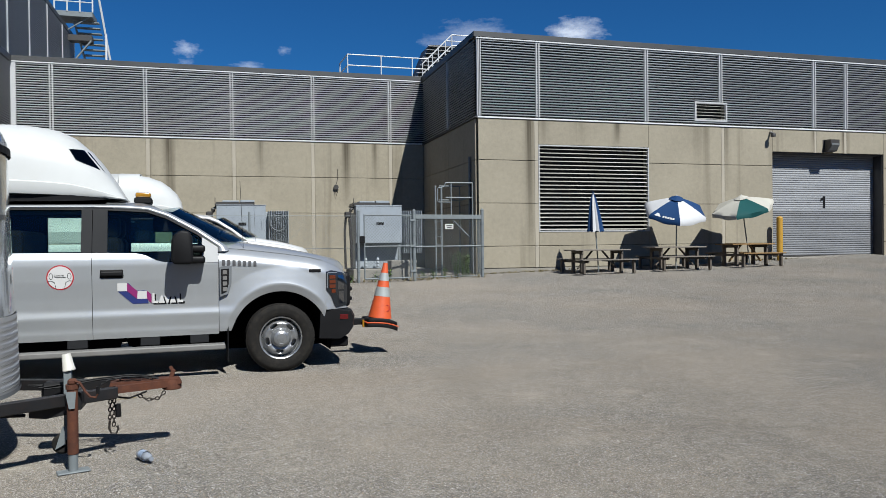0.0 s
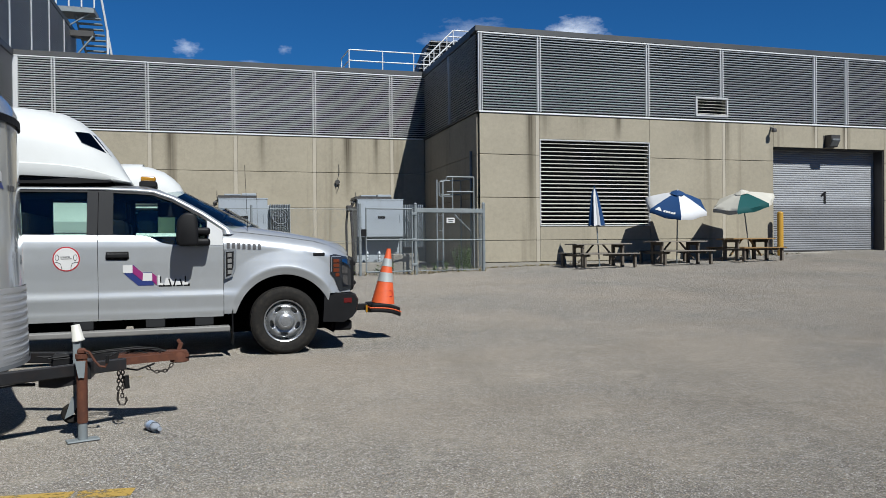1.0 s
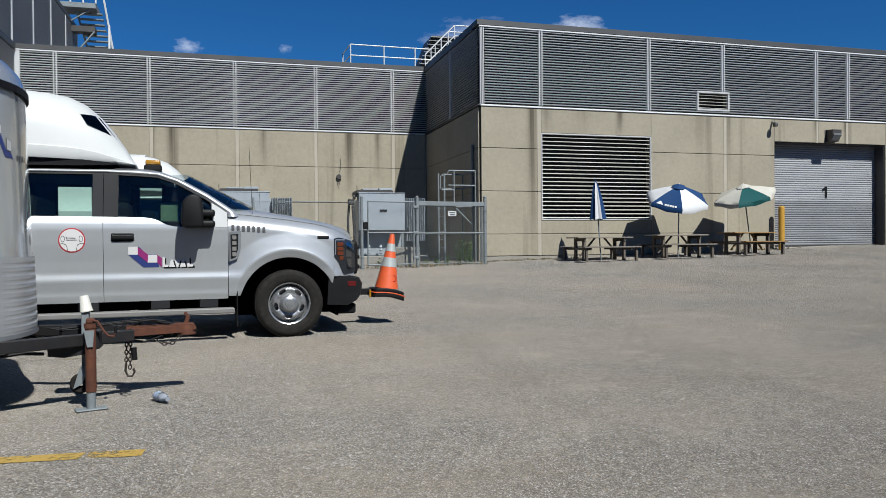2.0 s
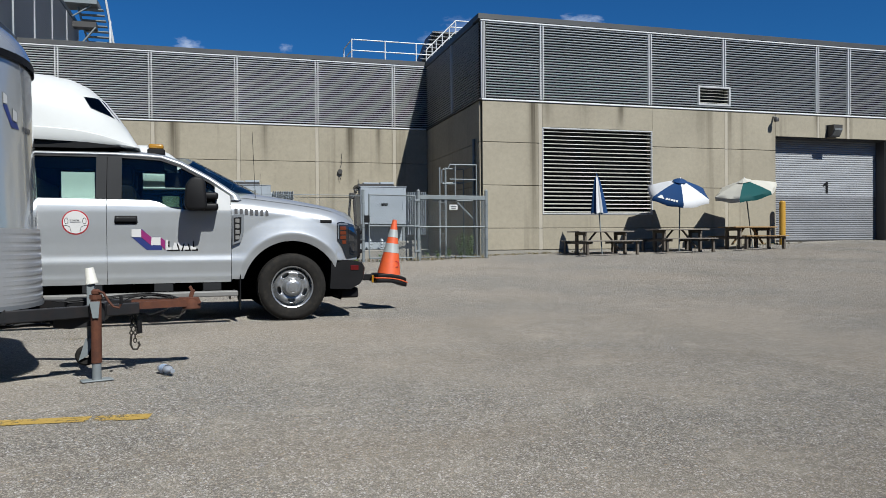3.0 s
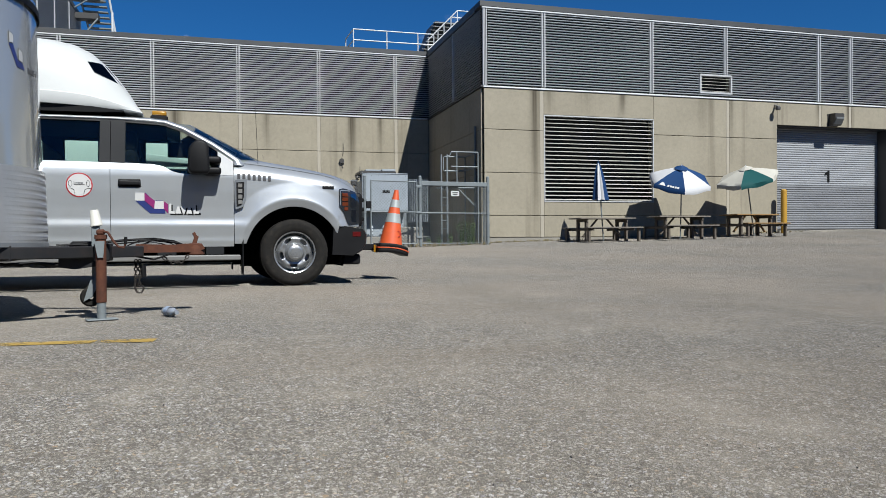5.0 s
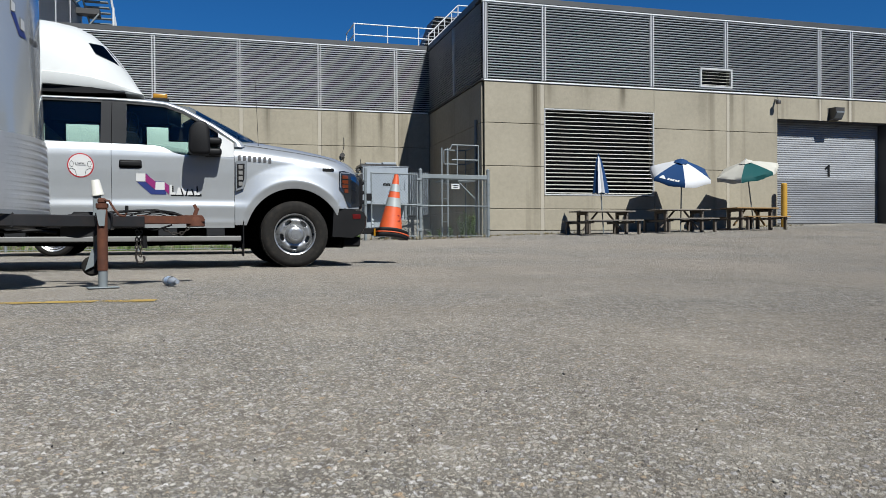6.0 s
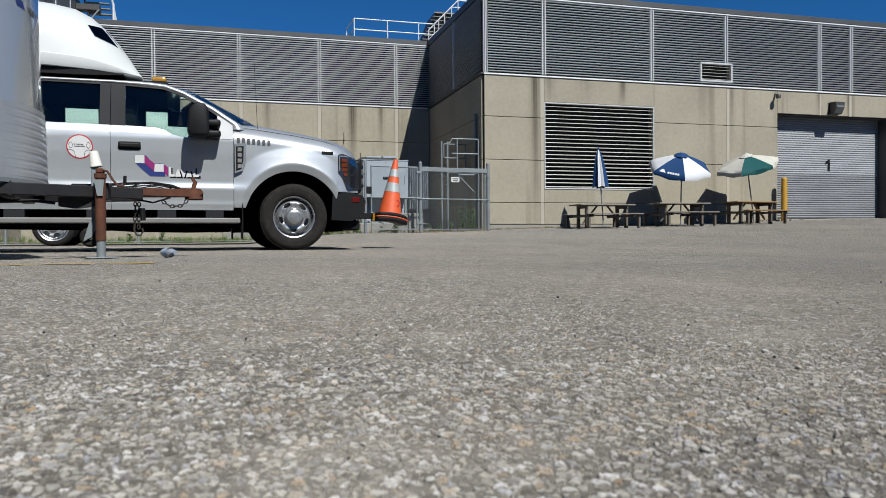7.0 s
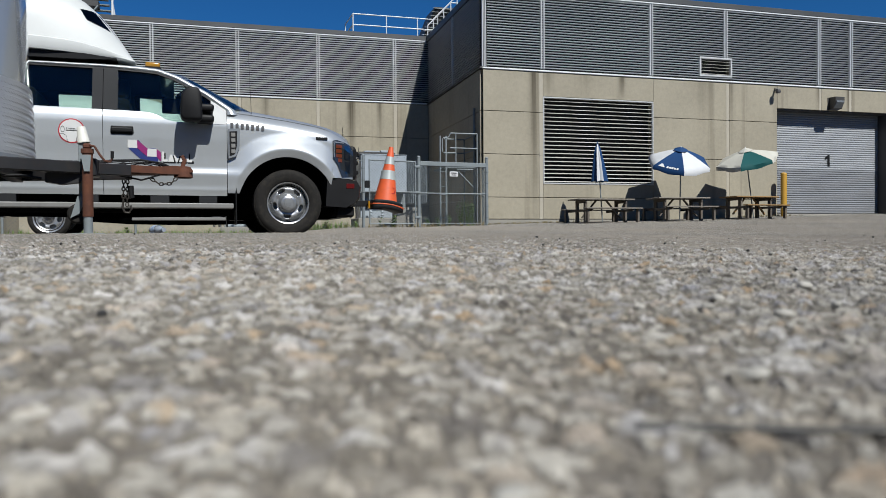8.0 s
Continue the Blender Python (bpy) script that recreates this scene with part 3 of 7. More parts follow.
INK_GREY = surf("grey printed line", (0.0697, 0.0697, 0.0738), 0.6, grain_amt=0.02, blotch_amt=0.05, bump=0, spec=0.2)


# ---- pickup trucks ----
def interp(table, u):
    xs, ys = zip(*table)
    return float(np.interp(u, xs, ys))


def skin(us, low, high, depth, nz, far, thick=0.025):
    """A body panel: at each u a strip from low(u) to high(u), set in by depth(u, z); with a returned rim all round. far mirrors it to the other flank."""
    bm = bmesh.new()
    flip = (lambda v: WIDE - v) if far else (lambda v: v)
    cols, back = [], []
    for u in us:
        a, b = low(u), high(u)
        zs = [a + (b - a) * k / nz for k in range(nz + 1)]
        cols.append([bm.verts.new((u, flip(depth(u, z)), z)) for z in zs])
        back.append([bm.verts.new((u, flip(depth(u, z) + thick), z)) for z in zs])
    for g in (cols, back):
        for p, q in zip(g, g[1:]):
            for k in range(nz):
                bm.faces.new((p[k], q[k], q[k + 1], p[k + 1]))
    for k in range(nz):
        bm.faces.new((cols[0][k], cols[0][k + 1], back[0][k + 1], back[0][k]))
        bm.faces.new((cols[-1][k], back[-1][k], back[-1][k + 1], cols[-1][k + 1]))
    for i in range(len(us) - 1):
        bm.faces.new((cols[i][0], back[i][0], back[i + 1][0], cols[i + 1][0]))
        bm.faces.new((cols[i][-1], cols[i + 1][-1], back[i + 1][-1], back[i][-1]))
    bmesh.ops.recalc_face_normals(bm, faces=bm.faces[:])
    return bm


WIDE = 2.02
FLANK = [(0.45, 0.075), (0.49, 0.060), (0.525, 0.042), (0.545, 0.042), (0.562, 0.043), (0.585, 0.043), (0.70, 0.024), (0.710, 0.022), (0.775, 0.036),
         (0.79, 0.038), (0.92, 0.032), (1.10, 0.016), (1.27, 0.010), (1.34, 0.020), (1.385, 0.040), (1.42, 0.062)]
HOOD_EDGE = [(-0.685, 1.448), (-0.62, 1.445), (-0.42, 1.428), (0.02, 1.375), (0.35, 1.325), (0.55, 1.275), (0.70, 1.21), (0.80, 1.15), (0.86, 1.10)]
HOOD_MID = [(-0.62, 1.525), (-0.35, 1.51), (0.13, 1.435), (0.49, 1.362), (0.75, 1.305), (0.87, 1.24), (0.93, 1.13)]


def flank(u, z):
    return interp(FLANK, z)


def fender_depth(u, z):
    """The front wing: flush with the doors behind, swelling round the arch, rolling in at top and nose."""
    base = interp(FLANK, min(z, 1.27))
    r = math.hypot(u, z - 0.37)
    flare = 0.040 * max(0.0, 1 - (0.650 - r) / 0.110 if r < 0.650 else 1 - ((r - 0.650) / 0.20) ** 0.8)
    top = 0.13 * max(0.0, (z - (interp(HOOD_EDGE, u) - 0.17)) / 0.17) ** 2.2
    nose = 0.22 * max(0.0, (u - 0.42) / 0.45) ** 2.0
    blend = min(1.0, max(0.0, (u + 0.66) / 0.25))
    return base * (1 - 0.6 * blend) + 0.012 * blend - flare + top + nose


def lathe(profile, steps, axis_m):
    """Turns (radius, offset) pairs round local y."""
    bm = bmesh.new()
    rings = []
    for r, o in profile:
        rings.append([bm.verts.new(axis_m @ Vector((r * math.cos(k * math.tau / steps), o, r * math.sin(k * math.tau / steps)))) for k in range(steps)])
    for a, b in zip(rings, rings[1:]):
        for k in range(steps):
            bm.faces.new((a[k], a[(k + 1) % steps], b[(k + 1) % steps], b[k]))
    bmesh.ops.recalc_face_normals(bm, faces=bm.faces[:])
    return bm


def build_wheel(parent, u, v, z, far, alloy=False, radius=0.395, undo=(1, 1)):
    """A road wheel under its truck: tyre with tread blocks, pierced disc, hub cap and nuts."""
    sgn = -1 if far else 1
    place = Matrix.Translation((u, v, z)) @ Matrix.Diagonal((1 / undo[0], sgn, 1 / undo[1], 1))
    R = radius
    wheel = part("wheel", lathe([(0.10, 0.10), (0.225, 0.09), (0.232, 0.012), (0.245, 0.006), (0.250, 0.012), (0.250, 0.20), (0.10, 0.20)], 40, place), WHEEL_STEEL, parent)
    smooth(wheel)
    tyre = part("tyre", lathe([(0.236, 0.020), (0.248, 0.006), (0.262, -0.006), (0.305, -0.016), (0.335, -0.012), (0.345, -0.013), (0.372, 0.004), (R - 0.012, 0.014), (R, 0.030), (R, 0.085),
                               (R - 0.008, 0.09), (R - 0.008, 0.10), (R, 0.105), (R, 0.15), (R - 0.008, 0.155), (R - 0.008, 0.165), (R, 0.17), (R, 0.215), (0.372, 0.24), (0.305, 0.255), (0.236, 0.24)], 56, place), RUBBER, wheel)
    smooth(tyre, 50)
    bm = bmesh.new()
    for k in range(56):
        a = k * math.tau / 56
        m = place @ Matrix.Rotation(-a, 4, "Y") @ Matrix.Translation((R - 0.009, 0.014, 0))
        add_box(bm, (-0.010, 0.006, -0.015), (0.0095, 0.05, 0.015), 0.0, m)
    part("tread", bm, RUBBER, wheel)
    # pierced disc: each sector runs from a slot's lip out to its borders
    bm = bmesh.new()
    dish = place @ Matrix.Translation((0, -0.022, 0)) @ Matrix.Diagonal((1.20, 1.0, 1.20, 1)) if alloy else place
    if alloy:
        smooth(part("rim_ring", lathe([(0.262, 0.03), (0.268, -0.012), (0.292, -0.022), (0.296, -0.010), (0.292, 0.0)], 40, place), WHEEL_STEEL, wheel), 40)
    rs = [0.088, 0.110, 0.132, 0.146, 0.160, 0.174, 0.188, 0.196, 0.205, 0.226]
    off = [0.016, 0.024, 0.020, 0.014, 0.012, 0.014, 0.026, 0.040, 0.064, 0.095]
    holes, mid_r = (6, 0.156) if alloy else (5, 0.158)
    half_r, half_a = (0.036, 0.30) if alloy else (0.0215, 0.265)
    lo_r, hi_r = 0.112, 0.205

    def disc_at(r, a, push=0.0):
        return bm.verts.new(dish @ Vector((r * math.cos(a), float(np.interp(r, rs, off)) + push, r * math.sin(a))))

    steps = 40
    for h in range(holes):
        mid_a = radians(49) + h * math.tau / holes
        rings = []
        for depth, out in ((0.030, 0.0), (0.010, 0.0), (0.003, 0.06), (0.0, 0.14), (0.0, 0.5), (0.0, 1.0)):
            ring = []
            for k in range(steps):
                c, q = math.cos(k * math.tau / steps), math.sin(k * math.tau / steps)
                big = max(abs(c), abs(q))
                slot = (mid_r + half_r * math.copysign(abs(c) ** 0.8, c), half_a * math.copysign(abs(q) ** 0.8, q))
                edge = (mid_r + (hi_r - mid_r if c > 0 else mid_r - lo_r) * c / big, math.pi / holes * q / big)
                ring.append(disc_at(slot[0] + (edge[0] - slot[0]) * out, mid_a + slot[1] + (edge[1] - slot[1]) * out, depth))
            rings.append(ring)
        for p, q in zip(rings, rings[1:]):
            for k in range(steps):
                bm.faces.new((p[k], p[(k + 1) % steps], q[(k + 1) % steps], q[k]))
    for r0, r1 in ((0.088, lo_r), (hi_r, 0.226)):
        p, q = [[disc_at(r, k * math.tau / 60) for k in range(60)] for r in (r0, r1)]
        for k in range(60):
            bm.faces.new((p[k], p[(k + 1) % 60], q[(k + 1) % 60], q[k]))
    bmesh.ops.remove_doubles(bm, verts=bm.verts[:], dist=0.0004)
    bmesh.ops.recalc_face_normals(bm, faces=bm.faces[:])
    smooth(part("wheel_disc", bm, WHEEL_STEEL, wheel), 35)
    # Dark disc added behind the slots, in place of the shade inside the wheel.
    part("slot_shade", lathe([(0.01, 0.105), (0.23, 0.105)], 32, place), UNDER, wheel)
    smooth(part("hub_cap", lathe([(0.001, -0.046), (0.052, -0.046), (0.060, -0.040), (0.064, -0.044), (0.086, -0.036), (0.102, -0.014), (0.116, 0.014), (0.120, 0.026)], 32, place), WHEEL_STEEL if not alloy else CHROME, wheel, "domed hub cap"), 30)
    for k in range(8 if alloy else 0):
        a = (k + 0.5) * math.tau / 8
        p = Vector((0.126 * math.cos(a), 0.030, 0.126 * math.sin(a)))
        part("wheel_nut", rod(place @ p, place @ (p + Vector((0, -0.020, 0))), 0.008, 6), CHROME, wheel)
    return wheel


def glass_v(z):
    return 0.055 + 0.17 * (z - 1.40) / 0.50


def cab_plate(points, far, thick, lift=0.0):
    """A flat-sided piece of the cab's flank, its corners given as (u, z), leaning in with the side glass."""
    bm = bmesh.new()
    put = (lambda u, v, z: (u, WIDE - v, z)) if far else (lambda u, v, z: (u, v, z))
    a = [bm.verts.new(put(u, glass_v(z) - lift, z)) for u, z in points]
    b = [bm.verts.new(put(u, glass_v(z) - lift + thick, z)) for u, z in points]
    bm.faces.new(a)
    bm.faces.new(b[::-1])
    k = len(points)
    for i in range(k):
        bm.faces.new((a[(i + 1) % k], a[i], b[i], b[(i + 1) % k]))
    bmesh.ops.recalc_face_normals(bm, faces=bm.faces[:])
    return bm


def strip(outer, inner, far, thick=0.05, lift=0.004):
    return cab_plate(list(outer) + list(inner)[::-1], far, thick, lift)


def text_mesh(words, size, material, parent, m, name="lettering", label="", deep=0.0015, squeeze=1.0, bold=0.0):
    """Built-in font turned to a mesh; local x reads along, local y up."""
    cu = bpy.data.curves.new(name, "FONT")
    cu.body = words
    cu.size = size
    cu.extrude = deep
    cu.offset = bold
    cu.resolution_u = 3
    tmp = bpy.data.objects.new(name, cu)
    scene.collection.objects.link(tmp)
    bpy.context.view_layer.update()
    me = bpy.data.meshes.new_from_object(tmp.evaluated_get(bpy.context.evaluated_depsgraph_get()))
    bpy.data.objects.remove(tmp)
    me.transform(m @ Matrix.Diagonal((squeeze, 1, 1, 1)))
    me.materials.clear()
    me.materials.append(material)
    ob = new(name, me)
    ob.parent = parent
    return tagged(ob, label)


def on_flank(u, z, lift=0.004):
    """A frame on the near flank: local x forwards, local y up, local z out towards the yard."""
    return Matrix(((1, 0, 0, u), (0, 0, -1, flank(u, z) - lift), (0, 1, 0, z), (0, 0, 0, 1)))


def decal_poly(points, u, z, lift=0.003, thick=0.0015):
    """A flat sticker on the door, its outline in metres from (u, z); bent to the door's curve by its corners."""
    bm = bmesh.new()
    a = [bm.verts.new((u + x, flank(u + x, z + y) - lift, z + y)) for x, y in points]
    b = [bm.verts.new((u + x, flank(u + x, z + y) - lift + thick, z + y)) for x, y in points]
    bm.faces.new(a)
    bm.faces.new(b[::-1])
    for i in range(len(a)):
        j = (i + 1) % len(a)
        bm.faces.new((a[j], a[i], b[i], b[j]))
    bmesh.ops.recalc_face_normals(bm, faces=bm.faces[:])
    return bm


def build_pickup(place, paint, label, wheelbase, cab_back, alloy, scale=(1, 1)):
    """A full-size pickup, nose to local +x; its near flank lies at local y = 0, its front hub at x = 0."""
    truck = thing("pickup_truck", place, label, "pickup truck")
    tail = -wheelbase - 1.25
    mid_door = -1.995
    for far in (False, True):
        # panels, with open shut lines between them
        us = sorted([-0.685 + 1.50 * k / 40 for k in range(41)] + [0.575 * math.cos(math.pi * k / 24) for k in range(25)])
        us = [u for u in us if u <= 0.86]

        def arch(u, c=0.0, r=0.565, sill=0.50):
            d = abs(u - c)
            return 0.37 + math.sqrt(max(r * r - d * d, 0)) if d < r and 0.37 + math.sqrt(r * r - d * d) > sill else sill

        fender_low = lambda u: arch(u) if u < 0.52 else 0.70  # noqa: E731
        smooth(part("fender", skin(us, fender_low, lambda u: interp(HOOD_EDGE, u), fender_depth, 30, far), paint, truck))
        liner = bmesh.new()
        side = (WIDE - 0.03, WIDE - 0.60) if far else (0.03, 0.60)
        pts = [(0.60 * math.cos(a), 0.37 + 0.60 * math.sin(a)) for a in np.linspace(-0.25, math.pi + 0.25, 20)]
        for p, q in zip(pts, pts[1:]):
            liner.faces.new([liner.verts.new(c) for c in ((p[0], side[0], p[1]), (q[0], side[0], q[1]), (q[0], side[1], q[1]), (p[0], side[1], p[1]))])
        liner.faces.new([liner.verts.new((x, side[1], z)) for x, z in pts])
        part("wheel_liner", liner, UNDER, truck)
        belt = [(-3.6, 1.42), (-1.84, 1.405), (-1.55, 1.395), (-1.46, 1.375), (-1.34, 1.315), (-1.26, 1.295), (-0.69, 1.285)]
        for name, u0, u1 in (("front_door", mid_door + 0.0025, -0.6895), ("rear_door", cab_back + 0.10, mid_door - 0.0025)):
            n = 36
            zs_low = lambda u: 0.47  # noqa: E731
            door = part(name, skin([u0 + (u1 - u0) * k / n for k in range(n + 1)], zs_low, lambda u: interp(belt, u), flank, 44, far), paint, truck)
            smooth(door, 30)
            if not far:
                hu = u1 - 1.11 if name == "front_door" else u1 - 1.10
                if hu > u0:
                    cup = part("handle_recess", box((hu - 0.125, flank(hu, 1.18) - 0.005, 1.125), (hu + 0.125, flank(hu, 1.18) + 0.02, 1.235), 0.02, None, 2), BLACK_PLASTIC, door)
                    cup.parent = door
                    part("door_handle", box((hu - 0.11, flank(hu, 1.18) - 0.035, 1.155), (hu + 0.11, flank(hu, 1.18) - 0.004, 1.205), 0.012, None, 2), BLACK_PLASTIC, door, "black door handle")
        # cab end behind the rear door and the load bed
        part("cab_corner", skin([cab_back, cab_back + 0.096], lambda u: 0.50, lambda u: 1.42, flank, 30, far), paint, truck)
        us = sorted([tail + (cab_back - 0.02 - tail) * k / 40 for k in range(41)] + [-wheelbase + 0.575 * math.cos(math.pi * k / 20) for k in range(21)])
        smooth(part("bed_side", skin(us, lambda u: arch(u, -wheelbase), lambda u: 1.40, flank, 24, far), paint, truck), 30)
        # greenhouse
        roof_line = [(cab_back, 1.93), (-1.98, 1.945), (-1.60, 1.945), (-1.41, 1.925), (-1.21, 1.855), (-0.90, 1.68), (-0.60, 1.475), (-0.56, 1.42)]
        win_top = [(cab_back + 0.16, 1.895), (-1.98, 1.90), (-1.60, 1.885), (-1.44, 1.875), (-1.24, 1.805), (-0.92, 1.625), (-0.69, 1.46), (-0.685, 1.405)]
        rail = bmesh.new()
        rows = []
        for (ua, za), (ub, zb) in zip(roof_line, win_top):
            row = []
            for k in range(9):
                f = k / 8
                u, z = ub + (ua - ub) * f, zb + (za - zb) * f
                v = glass_v(z) - 0.006 - 0.020 * math.sin(math.pi * min(1.0, f * 1.15)) ** 0.8 + 0.030 * max(0.0, f - 0.7) ** 1.5 / 0.16
                row.append(rail.verts.new((u, WIDE - v if far else v, z)))
            rows.append(row)
        for p, q in zip(rows, rows[1:]):
            for k in range(8):
                rail.faces.new((p[k], p[k + 1], q[k + 1], q[k]))
        bmesh.ops.recalc_face_normals(rail, faces=rail.faces[:])
        bmesh.ops.solidify(rail, geom=rail.faces[:], thickness=0.03)
        smooth(part("roof_rail", rail, paint, truck), 50)
        part("window_seal", strip(win_top[:-1], [(u, z - 0.020) for u, z in win_top[:-1]], far, 0.03, 0.007), BLACK_PLASTIC, truck)
        part("b_pillar", cab_plate([(-2.105, 1.41), (-1.998, 1.41), (-1.998, 1.897), (-2.105, 1.897)], far, 0.05, 0.010), PILLAR, truck, "charcoal pillar cover")
        part("b_pillar", cab_plate([(-1.992, 1.41), (-1.845, 1.405), (-1.845, 1.895), (-1.992, 1.897)], far, 0.05, 0.010), PILLAR, truck, "charcoal pillar cover")
        part("c_pillar", cab_plate([(cab_back, 1.42), (cab_back + 0.18, 1.42), (cab_back + 0.18, 1.90), (cab_back, 1.92)], far, 0.05, 0.003), paint, truck)
        part("sail_panel", cab_plate([(-0.86, 1.285), (-0.689, 1.285), (-0.692, 1.455), (-0.80, 1.53), (-0.86, 1.57)], far, 0.03, 0.008), SAIL, truck)
        front = [(-1.845, 1.402), (-1.55, 1.392), (-1.46, 1.372), (-1.34, 1.312), (-1.26, 1.292), (-0.86, 1.285), (-0.86, 1.585), (-0.94, 1.632), (-1.24, 1.803), (-1.44, 1.874), (-1.60, 1.885), (-1.845, 1.895)]
        part("front_side_window", cab_plate(front, far, 0.004, -0.012), TINT_CLEAR if far else TINT, truck, "tinted side glass")
        part("rear_side_window", cab_plate([(cab_back + 0.18, 1.415), (-2.105, 1.408), (-2.105, 1.897), (cab_back + 0.18, 1.893)], far, 0.004, -0.012), TINT_CLEAR if far else TINT, truck, "tinted side glass")
        # step bar, mud flap, mirror
        v0, v1 = (WIDE + 0.14, WIDE - 0.02) if far else (-0.14, 0.02)
        part("running_board", box((-3.2, min(v0, v1), 0.315), (-0.63, max(v0, v1), 0.375), 0.012, None, 2), ALLOY, truck, "ribbed aluminium step board")
        for u in (-2.95, -2.15, -1.42, -0.90):
            w = v1 + (-0.25 if far else 0.25)
            part("step_bracket", box((u - 0.10, min(v1, w) + (0.05 if not far else 0), 0.376), (u + 0.10, max(v1, w) - (0.05 if far else 0), 0.47), 0.004), PILLAR, truck)
        vf = WIDE - 0.12 if far else 0.12
        part("mud_flap", box((-0.60, vf - 0.11, 0.14), (-0.585, vf + 0.11, 0.60), 0.004), BLACK_PLASTIC, truck)
        sg = -1 if far else 1
        off = WIDE if far else 0.0
        tall, low = (1.645, 1.275) if not alloy else (1.50, 1.335)
        reach = -0.33 if not alloy else -0.285
        flip = Matrix.Translation((0, off, 0)) @ Matrix.Diagonal((1, sg, 1, 1))
        head = prism([(-1.195, low + 0.05), (-1.165, low), (-0.985, low), (-0.962, low + 0.03), (-0.972, tall - 0.07), (-1.005, tall - 0.012), (-1.09, tall), (-1.145, tall - 0.035), (-1.185, tall - 0.10)], reach, -0.10)
        bmesh.ops.bevel(head, geom=head.edges[:], offset=0.028, segments=3, affect="EDGES", profile=0.5)
        bmesh.ops.transform(head, matrix=flip, verts=head.verts[:])
        mirror = part("mirror", head, BLACK_PLASTIC, truck, "large black towing mirror")
        smooth(mirror, 40)
        for z in (1.32, 1.44) if not alloy else (1.36,):
            smooth(part("mirror_arm", box((-1.02, -0.20, z - 0.042), (-0.835, 0.09, z + 0.042), 0.03, flip, 3), BLACK_PLASTIC, mirror), 40)
        # head lamp, wrapping the nose
        put = (lambda u, v, z: (u, WIDE - v, z)) if far else (lambda u, v, z: (u, v, z))
        low = [(0.540, 0.935), (0.60, 0.86), (0.655, 0.715), (0.82, 0.735)]
        high = [(0.540, 1.150), (0.60, 1.165), (0.80, 1.125), (0.83, 1.08)]
        body = skin([0.540 + 0.285 * k / 16 for k in range(17)], lambda u: interp(low, u), lambda u: interp(high, u), lambda u, z: fender_depth(u, z) - 0.012, 14, far, 0.05)
        lamp = smooth(part("headlight", body, LAMP_CLEAR, truck, "dark headlight with amber indicator and chrome reflector"), 30)
        for name, u0, u1, z0, z1, lift, mat in (("reflector", 0.695, 0.775, 0.93, 1.10, 0.017, CHROME), ("reflector", 0.705, 0.775, 0.765, 0.905, 0.017, CHROME), ("lamp_trim", 0.548, 0.560, 0.955, 1.135, 0.016, STEEL_TRIM), ("lamp_trim", 0.562, 0.69, 1.128, 1.142, 0.016, STEEL_TRIM)):
            smooth(part(name, skin([u0 + (u1 - u0) * k / 6 for k in range(7)], lambda u: z0, lambda u: z1, lambda u, z: fender_depth(u, z) - lift, 6, far, 0.004), mat, lamp), 30)
        for i in range(4):
            z0, z1 = 0.895 + 0.056 * i, 0.938 + 0.056 * i
            ua = 0.580 if z0 > 0.95 else 0.606
            part("indicator", skin([ua + (0.660 - ua) * k / 4 for k in range(5)], lambda u: z0, lambda u: z1, lambda u, z: fender_depth(u, z) - 0.017, 3, far, 0.004), AMBER_DARK, lamp, "amber indicator lens")
    # roof, screen, bonnet
    bm = bmesh.new()
    grid = []
    for u in [cab_back, cab_back + 0.3, -2.4, -2.0, -1.7, -1.5, -1.38, -1.26]:
        edge = interp([(cab_back, 1.93), (-1.98, 1.945), (-1.60, 1.945), (-1.41, 1.925), (-1.21, 1.855)], u)
        drop = 0.10 * max(0.0, (u + 1.55) / 0.3) ** 1.5
        row = []
        for k in range(17):
            v = 0.246 + (WIDE - 0.492) * k / 16
            row.append(bm.verts.new((u, v, edge + 0.055 * (1 - abs(k / 8 - 1) ** 2.6) - drop * 0.25)))
        grid.append(row)
    for p, q in zip(grid, grid[1:]):
        for k in range(16):
            bm.faces.new((p[k], p[k + 1], q[k + 1], q[k]))
    bmesh.ops.recalc_face_normals(bm, faces=bm.faces[:])
    smooth(part("roof", bm, paint, truck))
    def sheet(lo, hi, z_at, nu, nv, v_in):
        bm = bmesh.new()
        rows = []
        for i in range(nu + 1):
            f = i / nu
            row = []
            for k in range(nv + 1):
                g = k / nv * 2 - 1
                inset = v_in(f)
                row.append(bm.verts.new((lo(g) + (hi(g) - lo(g)) * f, inset + (WIDE - 2 * inset) * k / nv, z_at(f, g))))
            rows.append(row)
        for p, q in zip(rows, rows[1:]):
            for k in range(nv):
                bm.faces.new((p[k], p[k + 1], q[k + 1], q[k]))
        bmesh.ops.recalc_face_normals(bm, faces=bm.faces[:])
        return bm
    screen = sheet(lambda g: -0.28 - 0.32 * g * g, lambda g: -1.08 - 0.21 * g * g, lambda f, g: 1.475 + (1.885 - 1.475) * f + 0.06 * (1 - g * g), 6, 12, lambda f: 0.10 + 0.13 * f)
    smooth(part("windscreen", screen, TINT_CLEAR, truck, "laminated windscreen"))
    part("rear_screen", prism([(0.30, 1.45), (WIDE - 0.30, 1.45), (WIDE - 0.36, 1.86), (0.36, 1.86)], cab_back + 0.03, cab_back + 0.036, "x"), TINT, truck)
    part("cab_back", box((cab_back, 0.08, 0.55), (cab_back + 0.02, WIDE - 0.08, 1.44)), paint, truck)
    bm = bmesh.new()
    rows = []
